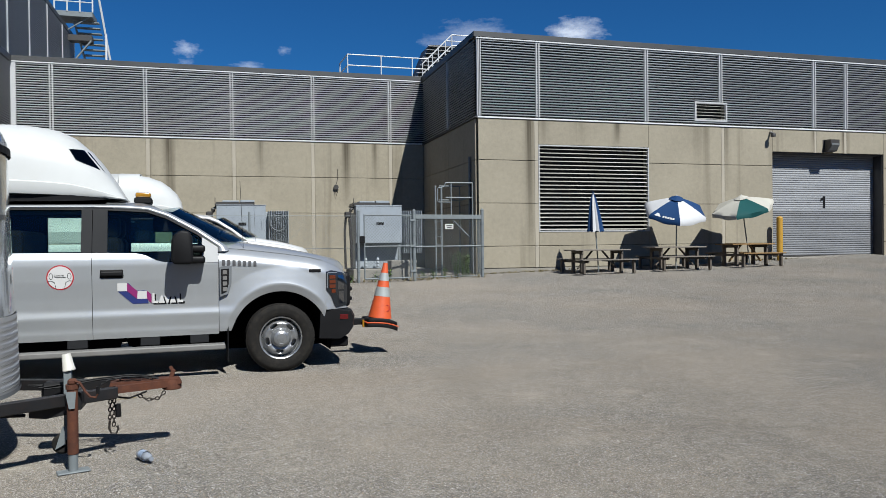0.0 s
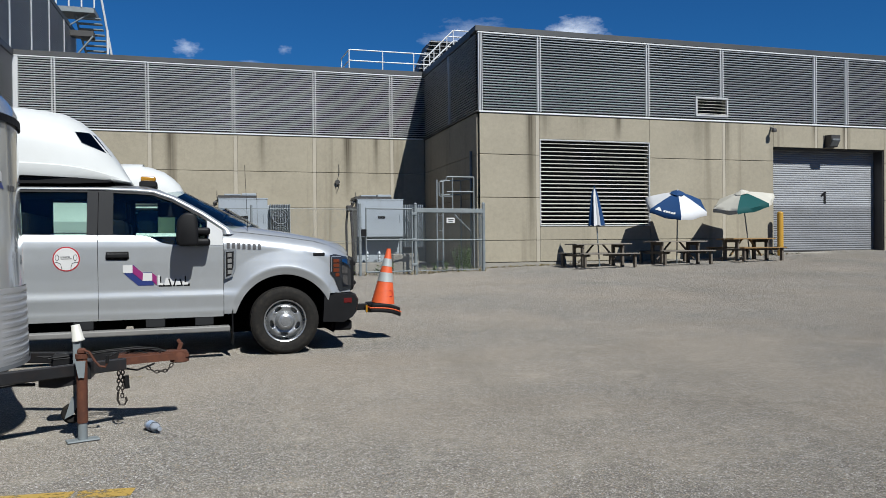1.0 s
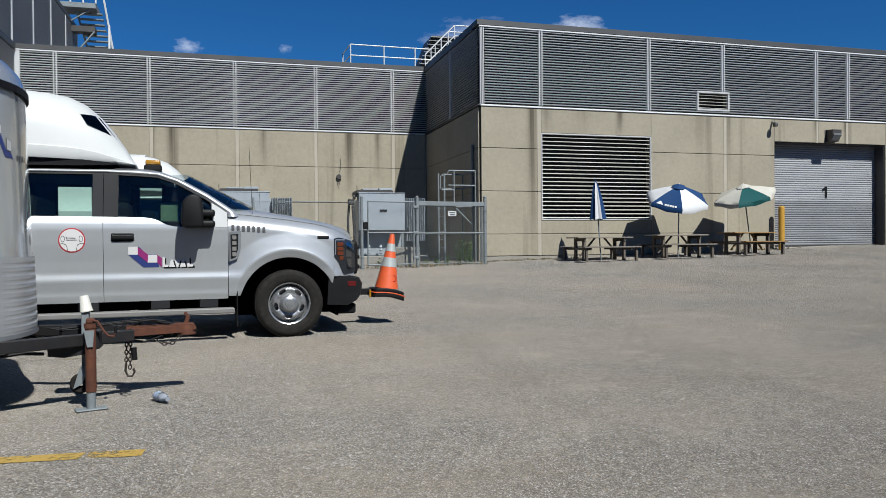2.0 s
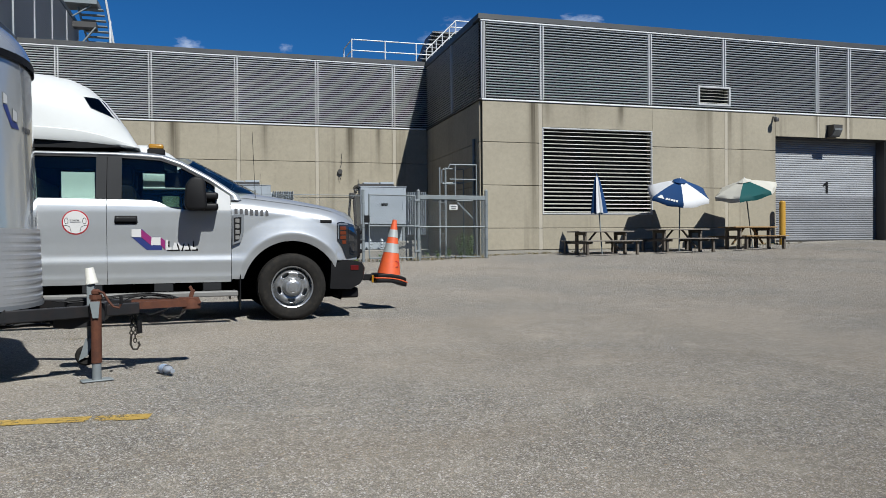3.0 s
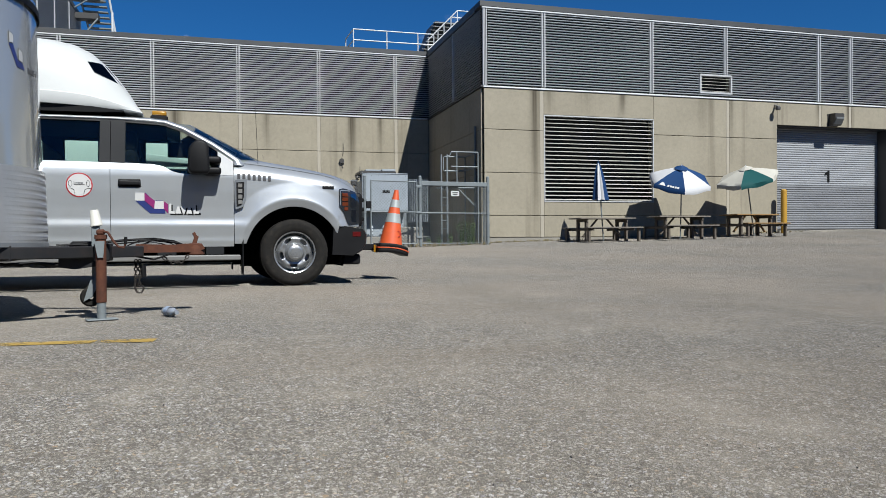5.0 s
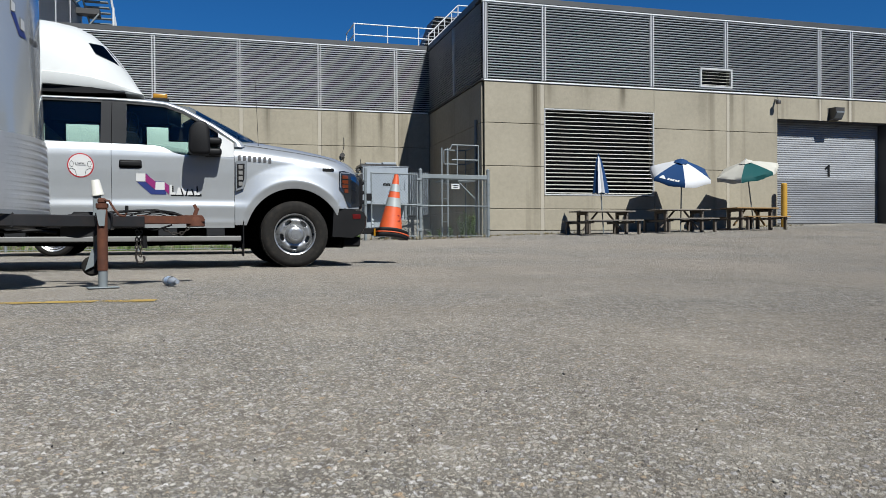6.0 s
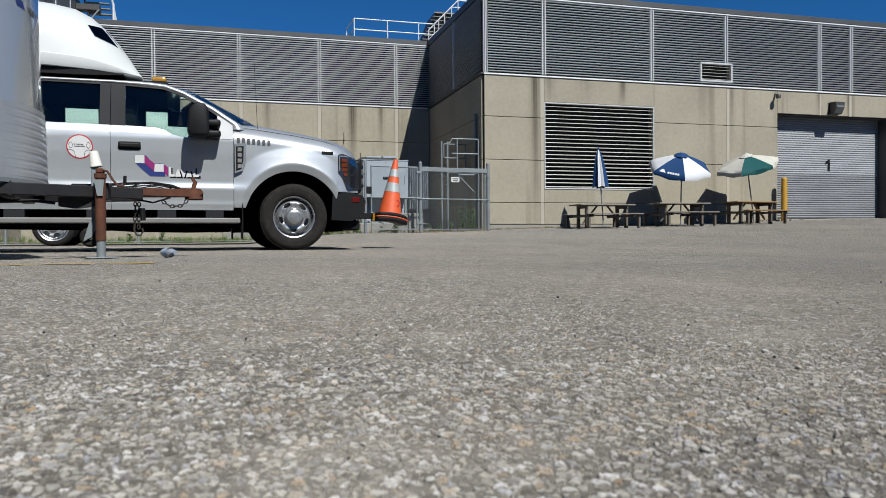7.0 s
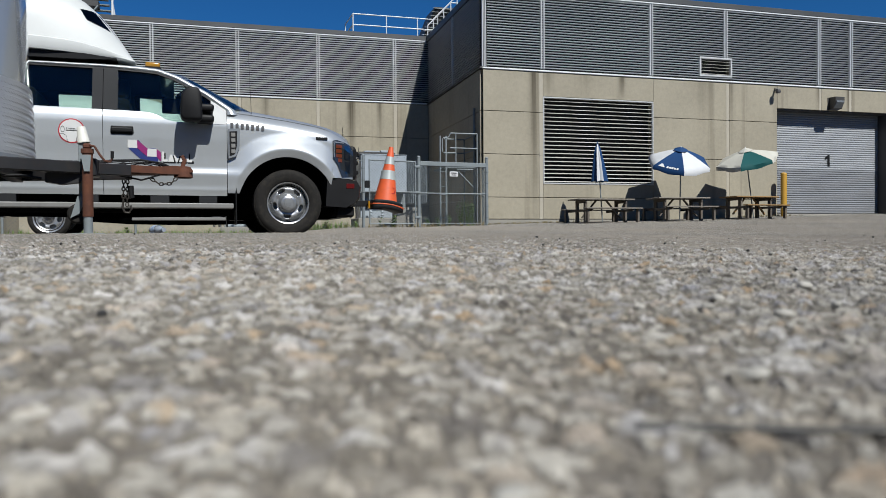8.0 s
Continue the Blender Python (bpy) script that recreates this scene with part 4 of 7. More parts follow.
    for i in range(31):
        u = -0.66 + 1.56 * i / 30
        row = []
        for k in range(33):
            g = math.sin(math.pi / 2 * (k / 16 - 1))
            nose = 0.22 * max(0.0, (u - 0.42) / 0.45) ** 2.0
            inset = 0.135 + nose
            ze, zm = interp(HOOD_EDGE, u), interp(HOOD_MID, u)
            z = ze + (zm - ze) * (0.8 * (1 - abs(g) ** 9) + 0.2 * (1 - g * g))
            row.append(bm.verts.new((u - 0.10 * abs(g) ** 3 * max(0, (u - 0.5) / 0.4), inset + (WIDE - 2 * inset) * (g + 1) / 2, z)))
        rows.append(row)
    for p, q in zip(rows, rows[1:]):
        for k in range(32):
            bm.faces.new((p[k], p[k + 1], q[k + 1], q[k]))
    bmesh.ops.recalc_face_normals(bm, faces=bm.faces[:])
    smooth(part("hood", bm, paint, truck), 60)
    part("cowl", box((-0.66, 0.20, 1.36), (-0.42, WIDE - 0.20, 1.435), 0.02), BLACK_PLASTIC, truck)
    bm = bmesh.new()
    for v, a in ((0.45, 0.5), (1.1, 0.5)):
        add_tube(bm, [(-0.52, v, 1.50), (-0.58, v + 0.25, 1.555), (-0.61, v + a, 1.575)], 0.012)
    part("wiper", bm, BLACK_PLASTIC, truck)
    # nose
    grille = part("grille", box((0.70, 0.30, 0.70), (0.90, WIDE - 0.30, 1.13), 0.05, None, 2), BLACK_PLASTIC, truck, "black grille")
    for z in (0.80, 0.92, 1.04):
        part("grille_bar", box((0.86, 0.34, z - 0.025), (0.925, WIDE - 0.34, z + 0.025), 0.012), BLACK_PLASTIC, grille)
    bumper = [(0.47, 0.70), (0.70, 0.705), (0.93, 0.665), (0.965, 0.60), (0.95, 0.47), (0.90, 0.40), (0.80, 0.345), (0.45, 0.36)]
    bm = bmesh.new()
    rows = []
    for k in range(17):
        g = k / 16 * 2 - 1
        pull = 0.10 * abs(g) ** 4
        rows.append([bm.verts.new((u - (pull if u > 0.6 else 0), 0.025 + (WIDE - 0.05) * k / 16, z)) for u, z in bumper])
    for p, q in zip(rows, rows[1:]):
        for k in range(len(bumper)):
            bm.faces.new((p[k], p[(k + 1) % len(bumper)], q[(k + 1) % len(bumper)], q[k]))
    bm.faces.new(rows[0])
    bm.faces.new(rows[-1][::-1])
    bmesh.ops.recalc_face_normals(bm, faces=bm.faces[:])
    bump = part("front_bumper", bm, BLACK_PLASTIC, truck, "black steel front bumper")
    part("reflector", box((0.70, 0.018, 0.575), (0.80, 0.03, 0.635), 0.004), RED_LENS, bump)
    part("air_dam", box((0.57, 0.12, 0.235), (0.82, WIDE - 0.12, 0.36), 0.02), BLACK_PLASTIC, truck)
    # chassis, floor, cabin
    bm = bmesh.new()
    for v in (0.55, 1.35):
        add_box(bm, (tail + 0.2, v, 0.42), (0.7, v + 0.12, 0.62))
    for u in (0.0, -wheelbase):
        add_rod(bm, (u, 0.15, 0.40), (u, WIDE - 0.15, 0.40), 0.06)
    add_box(bm, (-2.2, 0.9, 0.33), (-0.2, 1.15, 0.45), 0.03)
    part("chassis", bm, UNDER, truck)
    part("fuel_tank", box((-3.5, 0.30, 0.29), (-1.75, 0.80, 0.60), 0.05, None, 2), UNDER, truck)
    part("transmission", box((-1.70, 0.72, 0.27), (-0.55, 1.30, 0.60), 0.08, None, 2), UNDER, truck)
    part("crossmember", box((-1.35, 0.30, 0.30), (-1.22, WIDE - 0.30, 0.46), 0.02), UNDER, truck)
    part("exhaust", tube([(-0.5, 1.45, 0.42), (-1.2, 1.52, 0.33), (-2.2, 1.52, 0.32), (-3.4, 1.50, 0.34), (-4.4, 1.55, 0.40)], 0.07, 10), UNDER, truck)
    part("skid_plate", box((-0.60, 0.55, 0.30), (0.60, WIDE - 0.55, 0.50), 0.04), UNDER, truck)
    for u in (-2.95, -2.15, -1.42):
        part("mount_bracket", box((u - 0.04, 0.30, 0.27), (u + 0.04, 0.42, 0.40), 0.015), UNDER, truck)
    part("floor_pan", box((tail + 0.05, 0.09, 0.60), (-0.66, WIDE - 0.09, 0.66)), UNDER, truck)
    part("engine_bay", box((-0.62, 0.62, 0.5), (0.62, WIDE - 0.62, 1.18)), UNDER, truck)
    part("dashboard", box((-0.95, 0.16, 1.05), (-0.55, WIDE - 0.16, 1.40), 0.06, None, 2), CABIN, truck)
    for v in (0.25, 1.17):
        seat = part("seat", box((-1.80, v, 0.72), (-1.22, v + 0.6, 0.98), 0.06, None, 2), CABIN, truck)
        part("seat_back", box((-1.93, v, 0.95), (-1.72, v + 0.6, 1.58), 0.07, pose(0, 0, 0), 2), CABIN, seat)
        part("head_rest", box((-1.90, v + 0.15, 1.58), (-1.74, v + 0.45, 1.82), 0.05, None, 2), CABIN, seat)
    part("rear_bench", box((cab_back + 0.30, 0.22, 0.72), (cab_back + 0.62, WIDE - 0.22, 1.66), 0.06, None, 2), CABIN, truck)
    part("steering_wheel", lathe([(0.165, -0.015), (0.185, 0.0), (0.165, 0.015), (0.15, 0.0), (0.165, -0.015)], 24, Matrix.Translation((-1.05, 0.52, 1.36)) @ Matrix.Rotation(radians(90), 4, "Z") @ Matrix.Rotation(radians(25), 4, "X")), CABIN, truck)
    for u0, u1 in ((cab_back + 0.06, cab_back + 0.64), (-2.27, -1.69), (-1.17, -0.80)):
        part("inner_pillar", box((u0, WIDE - 0.255, 1.30), (u1, WIDE - 0.225, 1.92 if u1 < -1 else 1.50), 0.01), CABIN, truck)
    part("inner_rail", box((cab_back + 0.06, WIDE - 0.258, 1.845), (-1.38, WIDE - 0.222, 1.90), 0.01), CABIN, truck)
    part("inner_rail", box((-1.42, WIDE - 0.262, 1.66), (-1.00, WIDE - 0.226, 1.86), 0.01), CABIN, truck)
    part("inner_sill", box((cab_back + 0.06, WIDE - 0.26, 0.66), (-0.72, WIDE - 0.22, 1.405), 0.01), CABIN, truck)
    part("headliner", box((cab_back + 0.05, 0.25, 1.885), (-1.42, WIDE - 0.25, 1.90)), CABIN, truck)
    part("bed_floor", box((tail, 0.09, 0.80), (cab_back - 0.03, WIDE - 0.09, 0.86)), UNDER, truck)
    part("tailgate", box((tail - 0.03, 0.08, 0.62), (tail + 0.04, WIDE - 0.08, 1.40), 0.02), paint, truck)
    part("rear_bumper", box((tail - 0.22, 0.06, 0.42), (tail - 0.02, WIDE - 0.06, 0.62), 0.03), CHROME, truck)
    part("antenna", rod((-0.40, 0.16, 1.42), (-0.43, 0.16, 2.22), 0.0028, 5), BLACK_PLASTIC, truck)
    for u in (0.0, -wheelbase):
        build_wheel(truck, u, 0.0, 0.392 / scale[1], False, alloy, undo=scale)
        build_wheel(truck, u, WIDE, 0.392 / scale[1], True, alloy, undo=scale)
    return truck


def build_service_cap(place, cab_back, tail, top, label, reach=0.0, lights=True, blunt=False):
    """A tall white fibreglass cap over the load bed, its raked brow reaching over the cab; two small dark lights in the brow."""
    cap = thing("truck_cap", place, label, "truck cap")
    # along the truck: station, top height, bottom height, half-width at the base and at the shoulder
    stations = [(tail + 0.02, top - 0.10, 1.42), (tail + 0.5, top - 0.02, 1.42), (cab_back - 0.05, top, 1.42), (cab_back - 0.02, top, 2.055), (-2.80, top, 2.055), (-2.60, top - 0.015, 2.05),
                (-2.38, top - 0.05, 2.045), (-2.21, top - 0.13, 2.04), (-2.05, top - 0.27, 2.03), (-1.92, top - 0.43, 2.02), (-1.80, top - 0.61, 2.015), (-1.71, top - 0.77, 2.01), (-1.67, 2.03, 2.005)]
    if blunt:
        stations[4:] = [(-2.90, top, 2.055), (-2.65, top - 0.03, 2.05), (-2.39, top - 0.07, 2.045), (-2.12, top - 0.16, 2.04), (-1.93, top - 0.29, 2.03), (-1.79, top - 0.42, 2.02), (-1.70, top - 0.58, 2.015),
                        (-1.66, top - 0.75, 2.01), (-1.655, 2.03, 2.005)]
    tall = (top - 2.0) / 0.86
    stations = [(u + (reach if u > -2.9 else 0), top - (top - zt) * tall if zt > 2.05 else zt, zb) for u, zt, zb in stations]
    bm = bmesh.new()
    rings = []
    for u, zt, zb in stations:
        ring = []
        h = zt - zb
        narrow = 0.06 + 0.30 * max(0.0, (u - reach + 2.7) / 1.0) ** 1.5
        base = 0.12 + narrow * 0.55
        prof = [(base + 0.015, 0.0), (base, 0.05), (base + 0.004, 0.16), (base + 0.035, 0.18), (base + 0.06, 0.45), (base + 0.10, 0.68), (base + 0.18, 0.84), (base + 0.32, 0.945), (base + 0.55, 0.99), (WIDE / 2 - 0.01, 1.0)]
        for v, f in prof:
            ring.append((u, v, zb + h * f))
        for v, f in prof[::-1]:
            ring.append((u, WIDE - v, zb + h * f))
        rings.append([bm.verts.new(p) for p in ring])
    n = len(rings[0])
    for a, b in zip(rings, rings[1:]):
        for k in range(n):
            bm.faces.new((a[k], a[(k + 1) % n], b[(k + 1) % n], b[k]))
    bm.faces.new(rings[0])
    bm.faces.new(rings[-1][::-1])
    bmesh.ops.recalc_face_normals(bm, faces=bm.faces[:])
    smooth(part("shell", bm, GELCOAT, cap), 45)

    def on_shell(u, z):
        """The near flank's offset at a place on the brow."""
        best = None
        for (ua, ta, ba), (ub, tb, bb) in zip(stations, stations[1:]):
            if ua <= u <= ub and ub > ua:
                f = (u - ua) / (ub - ua)
                zt, zb = ta + (tb - ta) * f, ba + (bb - ba) * f
                narrow = 0.06 + 0.30 * max(0.0, (u - reach + 2.7) / 1.0) ** 1.5
                base = 0.12 + narrow * 0.55
                fs, vs = (0.0, 0.05, 0.16, 0.18, 0.45, 0.68, 0.84, 0.945, 0.99, 1.0), (0.015, 0.0, 0.004, 0.035, 0.06, 0.10, 0.18, 0.32, 0.55, 0.9)
                best = base + float(np.interp((z - zb) / (zt - zb), fs, vs))
        return best

    brow = (((-2.235, 2.555), (-2.095, 2.560), (-1.925, 2.335), (-2.165, 2.435)), ((-2.070, 2.548), (-2.045, 2.540), (-1.868, 2.295), (-1.893, 2.325)))
    for far, corners in [(f, c) for f in (False, True) for c in brow] if lights else ():
        quad = [Vector(q) for q in corners]
        bm = bmesh.new()
        grid = []
        for i in range(9):
            left, right = quad[0].lerp(quad[3], i / 8), quad[1].lerp(quad[2], i / 8)
            row = []
            for j in range(9):
                q = left.lerp(right, j / 8)
                v = on_shell(q.x, q.y) - 0.006
                row.append(bm.verts.new((q.x, WIDE - v if far else v, q.y)))
            grid.append(row)
        for r0, r1 in zip(grid, grid[1:]):
            for j in range(8):
                bm.faces.new((r0[j], r0[j + 1], r1[j + 1], r1[j]))
        bmesh.ops.recalc_face_normals(bm, faces=bm.faces[:])
        part("brow_light", bm, SHADE, cap, "small dark side light")
    if lights:
        # Shade between brow and cab roof, put in as a tapering black wedge.
        part("brow_shade", prism([(cab_back, 1.962), (-2.25, 1.975), (-1.90, 1.992), (-1.86, 2.004), (-2.20, 2.040), (cab_back, 2.058)], 0.215, WIDE - 0.215), BLACK_PLASTIC, cap, "black wedge drawn for the shade under the brow")
    return cap


TRUCK_1 = pose(0, 0, 0.0, 0, 0, 3.7)
silver_truck = build_pickup(TRUCK_1, SILVER, "silver crew cab pickup with black mirrors and door decals", 4.06, -3.30, False)
build_service_cap(TRUCK_1, -3.30, -5.25, 2.86, "tall white fibreglass cap on the silver pickup's bed")
TRUCK_2 = pose(0.36, 7.60, gz(-2, 8.0), 0, 0, 2.0) @ Matrix.Diagonal((0.93, 1.0, 1.07, 1.0))
white_truck = build_pickup(TRUCK_2, WHITE_PAINT, "white pickup with alloy wheels parked beyond the silver one", 4.85, -3.30, True, (0.93, 1.07))
build_service_cap(TRUCK_2, -3.30, -6.0, 2.80, "rounded white fibreglass cap on the white pickup's bed", -0.33, False, True)
hood_side = [c for c in white_truck.children if c.name.startswith("fender")][0]
for k in range(7):
    u, z = -0.42 + 0.055 * k, 1.285 - 0.006 * k
    bm = bmesh.new()
    bm.faces.new([bm.verts.new((p, fender_depth(p, q) - 0.005, q)) for p, q in ((u, z), (u + 0.030, z), (u + 0.030, z + 0.032), (u, z + 0.032))])
    bmesh.ops.recalc_face_normals(bm, faces=bm.faces[:])
    part("number_bar", bm, INK_BLACK, hood_side)

# the silver pickup's markings, badge and beacon
door = [c for c in silver_truck.children if c.name.startswith("front_door")][0]
rear = [c for c in silver_truck.children if c.name.startswith("rear_door")][0]
fender = [c for c in silver_truck.children if c.name.startswith("fender")][0]


def ring_points(r, n=40, a0=0.0, a1=math.tau):
    return [(r * math.cos(a0 + (a1 - a0) * k / n), r * math.sin(a0 + (a1 - a0) * k / n)) for k in range(n)]


sticker = part("round_sticker", decal_poly(ring_points(0.132), -2.30, 1.15, 0.003), INK_RED, rear, "round white sticker with a red rim")
part("sticker_face", decal_poly(ring_points(0.120), -2.30, 1.15, 0.005), INK_WHITE, sticker)
for sx in (-1, 1):
    bm = bmesh.new()
    head = [Vector((-2.30 + sx * (0.088 + 0.018 * math.cos(a)), 0, 1.165 + 0.032 * math.sin(a))) for a in np.linspace(0, math.tau, 13)]
    body = [(-2.30 + sx * 0.118, 1.112), (-2.30 + sx * 0.085, 1.116), (-2.30 + sx * 0.055, 1.10), (-2.30 + sx * 0.045, 1.06), (-2.30 + sx * 0.042, 1.03)]
    add_tube(bm, [(p.x, flank(p.x, p.z) - 0.0065, p.z) for p in head], 0.0022, 4)
    add_tube(bm, [(u, flank(u, z) - 0.0065, z) for u, z in body], 0.0022, 4)
    part("sticker_line", bm, INK_BLACK, sticker)
bm = bmesh.new()
add_box(bm, (-2.352, flank(0, 1.165) - 0.008, 1.152), (-2.248, flank(0, 1.165) - 0.005, 1.156))
part("sticker_arrow", bm, INK_GREY, sticker)
text_mesh("2 metres", 0.027, INK_GREY, sticker, on_flank(-2.356, 1.166, 0.0065), squeeze=0.95)

logo = part("city_emblem", decal_poly([(0.0, 0.0), (0.11, 0.0), (0.19, -0.085), (0.295, -0.085), (0.315, -0.23), (0.155, -0.23), (0.0, -0.085)], -1.745, 1.075, 0.003), INK_NAVY, door, "navy, magenta and white block emblem")
part("emblem_block", decal_poly([(0.0, 0.0), (0.098, 0.0), (0.098, -0.088), (0.0, -0.088)], -1.745, 1.075, 0.006), INK_WHITE, logo)
part("emblem_block", decal_poly([(0.198, -0.090), (0.298, -0.090), (0.298, -0.178), (0.198, -0.178)], -1.745, 1.075, 0.006), INK_WHITE, logo)
part("emblem_side", decal_poly([(0.098, 0.0), (0.205, -0.090), (0.198, -0.178), (0.098, -0.088)], -1.745, 1.075, 0.0065), INK_MAGENTA, logo)
part("emblem_side", decal_poly([(0.298, -0.090), (0.345, -0.130), (0.345, -0.230), (0.298, -0.178)], -1.745, 1.075, 0.0065), INK_MAGENTA, logo)
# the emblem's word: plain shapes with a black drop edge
FOOT = [(0, 0), (0.060, 0), (0.060, 0.026), (0.024, 0.026), (0.024, 0.110), (0, 0.110)]
WEDGE = [(0, 0), (0.064, 0), (0.042, 0.080), (0.022, 0.080)]
for shape, u in ((FOOT, -1.392), (WEDGE, -1.326), ([(p, 0.080 - q) for p, q in WEDGE][::-1], -1.268), (WEDGE, -1.210), (FOOT, -1.132)):
    part("emblem_shadow", decal_poly([(p * 1.12 + 0.012, q * 1.04 - 0.016) for p, q in shape], u, 0.845, 0.003), INK_BLACK, logo)
    part("emblem_shape", decal_poly(shape, u, 0.845, 0.006), INK_WHITE, logo)
# fleet number: plain bars
for k in range(7):
    u, z = -0.650 + 0.058 * k, 1.246 - 0.003 * k
    bm = bmesh.new()
    cols = [[bm.verts.new((a, fender_depth(a, z + 0.0112 * j) - 0.006, z + 0.0112 * j)) for j in range(7)] for a in (u, u + 0.034)]
    for j in range(6):
        bm.faces.new((cols[0][j], cols[1][j], cols[1][j + 1], cols[0][j + 1]))
    bmesh.ops.recalc_face_normals(bm, faces=bm.faces[:])
    part("number_bar", bm, INK_GREY, fender)
badge = part("fender_badge", prism([(-0.675, 1.235), (-0.545, 1.245), (-0.55, 1.04), (-0.59, 0.925), (-0.675, 0.895)], -0.012, 0.03, "y"), STEEL_TRIM, fender, "chrome and black side badge")
part("badge_face", prism([(-0.662, 1.205), (-0.575, 1.212), (-0.580, 1.04), (-0.610, 0.945), (-0.662, 0.925)], -0.017, 0.0, "y"), BLACK_PLASTIC, badge)
for k in range(4):
    part("badge_letter", box((-0.645, -0.021, 1.148 - 0.064 * k), (-0.597, -0.017, 1.194 - 0.064 * k), 0.004), ALLOY, badge)
part("side_marker", box((0.335, fender_depth(0.41, 1.165) - 0.008, 1.145), (0.475, fender_depth(0.41, 1.165) + 0.03, 1.185), 0.008, None, 2), BLACK_PLASTIC, fender, "small black vent trim")
beacon = thing("warning_beacon", TRUCK_1 @ pose(-1.50, 0.95, 1.985), "amber warning light bar on the pickup's roof", "beacon")
part("base", box((-0.10, -0.20, 0.0), (0.10, 0.20, 0.07), 0.015), BLACK_PLASTIC, beacon)
smooth(part("lens", box((-0.085, -0.18, 0.068), (0.085, 0.18, 0.130), 0.02, None, 3), AMBER, beacon, "amber lens"))


# ---- openings of the right-hand wing ----
def build_louvre(name, opening, y, blades, frame_w, label, mat_blade, deep=0.115):
    x0, x1, z0, z1 = opening
    grille = thing(name, pose(x0, y, z0), label, "louvre", kind="structure")
    w, h = x1 - x0, z1 - z0
    for a, b in (((0, -0.07, 0), (w, 0.05, frame_w)), ((0, -0.07, h - frame_w), (w, 0.05, h)), ((0, -0.068, frame_w), (frame_w, 0.05, h - frame_w)), ((w - frame_w, -0.068, frame_w), (w, 0.05, h - frame_w))):
        part("frame_bar", box(a, b, 0.006), TRIM_WHITE, grille)
    step = (h - 2 * frame_w) / blades
    me = mesh_of("blade", box((frame_w, 0, -0.004), (w - frame_w, deep, 0.004), 0.0, pose(0, -0.05, 0, 20, 0, 0)), mat_blade)
    for k in range(blades):
        b = new("blade", me)
        b.parent = grille
        b.location = (0, 0, frame_w + step * (k + 0.22))
    # Black sheet stands in for the unlit depth behind the blades.
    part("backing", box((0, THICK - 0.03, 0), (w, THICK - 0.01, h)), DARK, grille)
    return grille


build_louvre("louvre_window", LOUVRE_BOX, RIGHT_Y, 21, 0.042, "wide off-white metal louvre with a black sheet for its unlit depth", LOUVRE)
build_louvre("louvre_vent", VENT_BOX, RIGHT_Y - 0.03, 5, 0.07, "small pale metal vent louvre in the siding", LOUVRE, 0.10)

DOOR_Y = RIGHT_Y + 0.48


def build_roller_door():
    x0, x1, _, z1 = GATE_BOX
    floor = 0.85
    door = thing("door_1", pose(0, DOOR_Y, 0), "pale grey ribbed steel roller door, closed", "roller door", kind="structure")
    n, step = 46, (z1 - floor) / 46
    for k in range(n):
        z = floor + k * step
        bm = bmesh.new()
        prof = [(0.0, z), (-0.018, z + 0.012), (-0.028, z + step * 0.4), (-0.022, z + step * 0.75), (0.0, z + step - 0.003)]
        a = [bm.verts.new((x0 + 0.12, y, h)) for y, h in prof]
        b = [bm.verts.new((x1 - 0.02, y, h)) for y, h in prof]
        for i in range(len(prof) - 1):
            bm.faces.new((a[i], b[i], b[i + 1], a[i + 1]))
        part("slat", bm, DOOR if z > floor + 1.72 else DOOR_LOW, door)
    part("bottom_bar", box((x0 + 0.12, -0.05, floor - 0.05), (x1 - 0.02, 0.02, floor), 0.006), DARK_STEEL, door)
    part("backing", box((x0, 0.03, -0.2), (x1, 0.05, z1 + 0.05)), DARK_STEEL, door)
    part("guide_rail", box((x0, -0.06, floor - 0.2), (x0 + 0.115, 0.025, z1), 0.008), DARK_STEEL, door)
    part("guide_rail", box((x1 - 0.018, -0.06, floor - 0.2), (x1, 0.025, z1), 0.008), DARK_STEEL, door)
    part("jamb_lining", box((x1 - 0.03, -0.47, floor - 0.3), (x1 - 0.001, -0.062, z1), 0.004), DARK_STEEL, door)
    part("lintel_lining", box((x0, -0.47, z1 - 0.03), (x1 - 0.031, -0.062, z1 - 0.001), 0.004), DARK_STEEL, door)
    part("threshold", box((x0, -0.65, -0.2), (x1, 0.02, floor - 0.055), 0.02), CONCRETE_GREY, door)
    part("numeral", prism([(22.19, 2.72), (22.29, 2.72), (22.29, 3.18), (22.21, 3.18), (22.06, 3.06), (22.06, 2.98), (22.19, 3.05)], -0.036, -0.030, "y"), INK_BLACK, door, "black painted numeral 1")
    return door


build_roller_door()

STONE_PALE = surf("pale weathered metal", (0.2652, 0.2652, 0.2589), 0.5, 0.3, grain=30, blotch=3, bump=0)
LENS = surf("prismatic lamp glass", (0.1312, 0.1394, 0.1435), 0.2, grain=60, grain_amt=0.15, blotch=8, blotch_amt=0.2, bump=0.3, coat=0.5)
lamp = thing("wall_lamp", pose(22.0, RIGHT_Y - 0.05, 5.10) @ Matrix.Diagonal((0.62, 1.0, 0.88, 1)), "bronze wall pack lamp with a prismatic glass face", "lamp")
part("housing", prism([(0.0, -0.26), (-0.20, -0.24), (-0.34, 0.05), (-0.34, 0.26), (0.0, 0.28)], -0.34, 0.34, "x"), DARK_STEEL, lamp)
part("back_plate", box((-0.46, -0.02, -0.30), (-0.342, 0.04, 0.29), 0.03), DARK_STEEL, lamp)
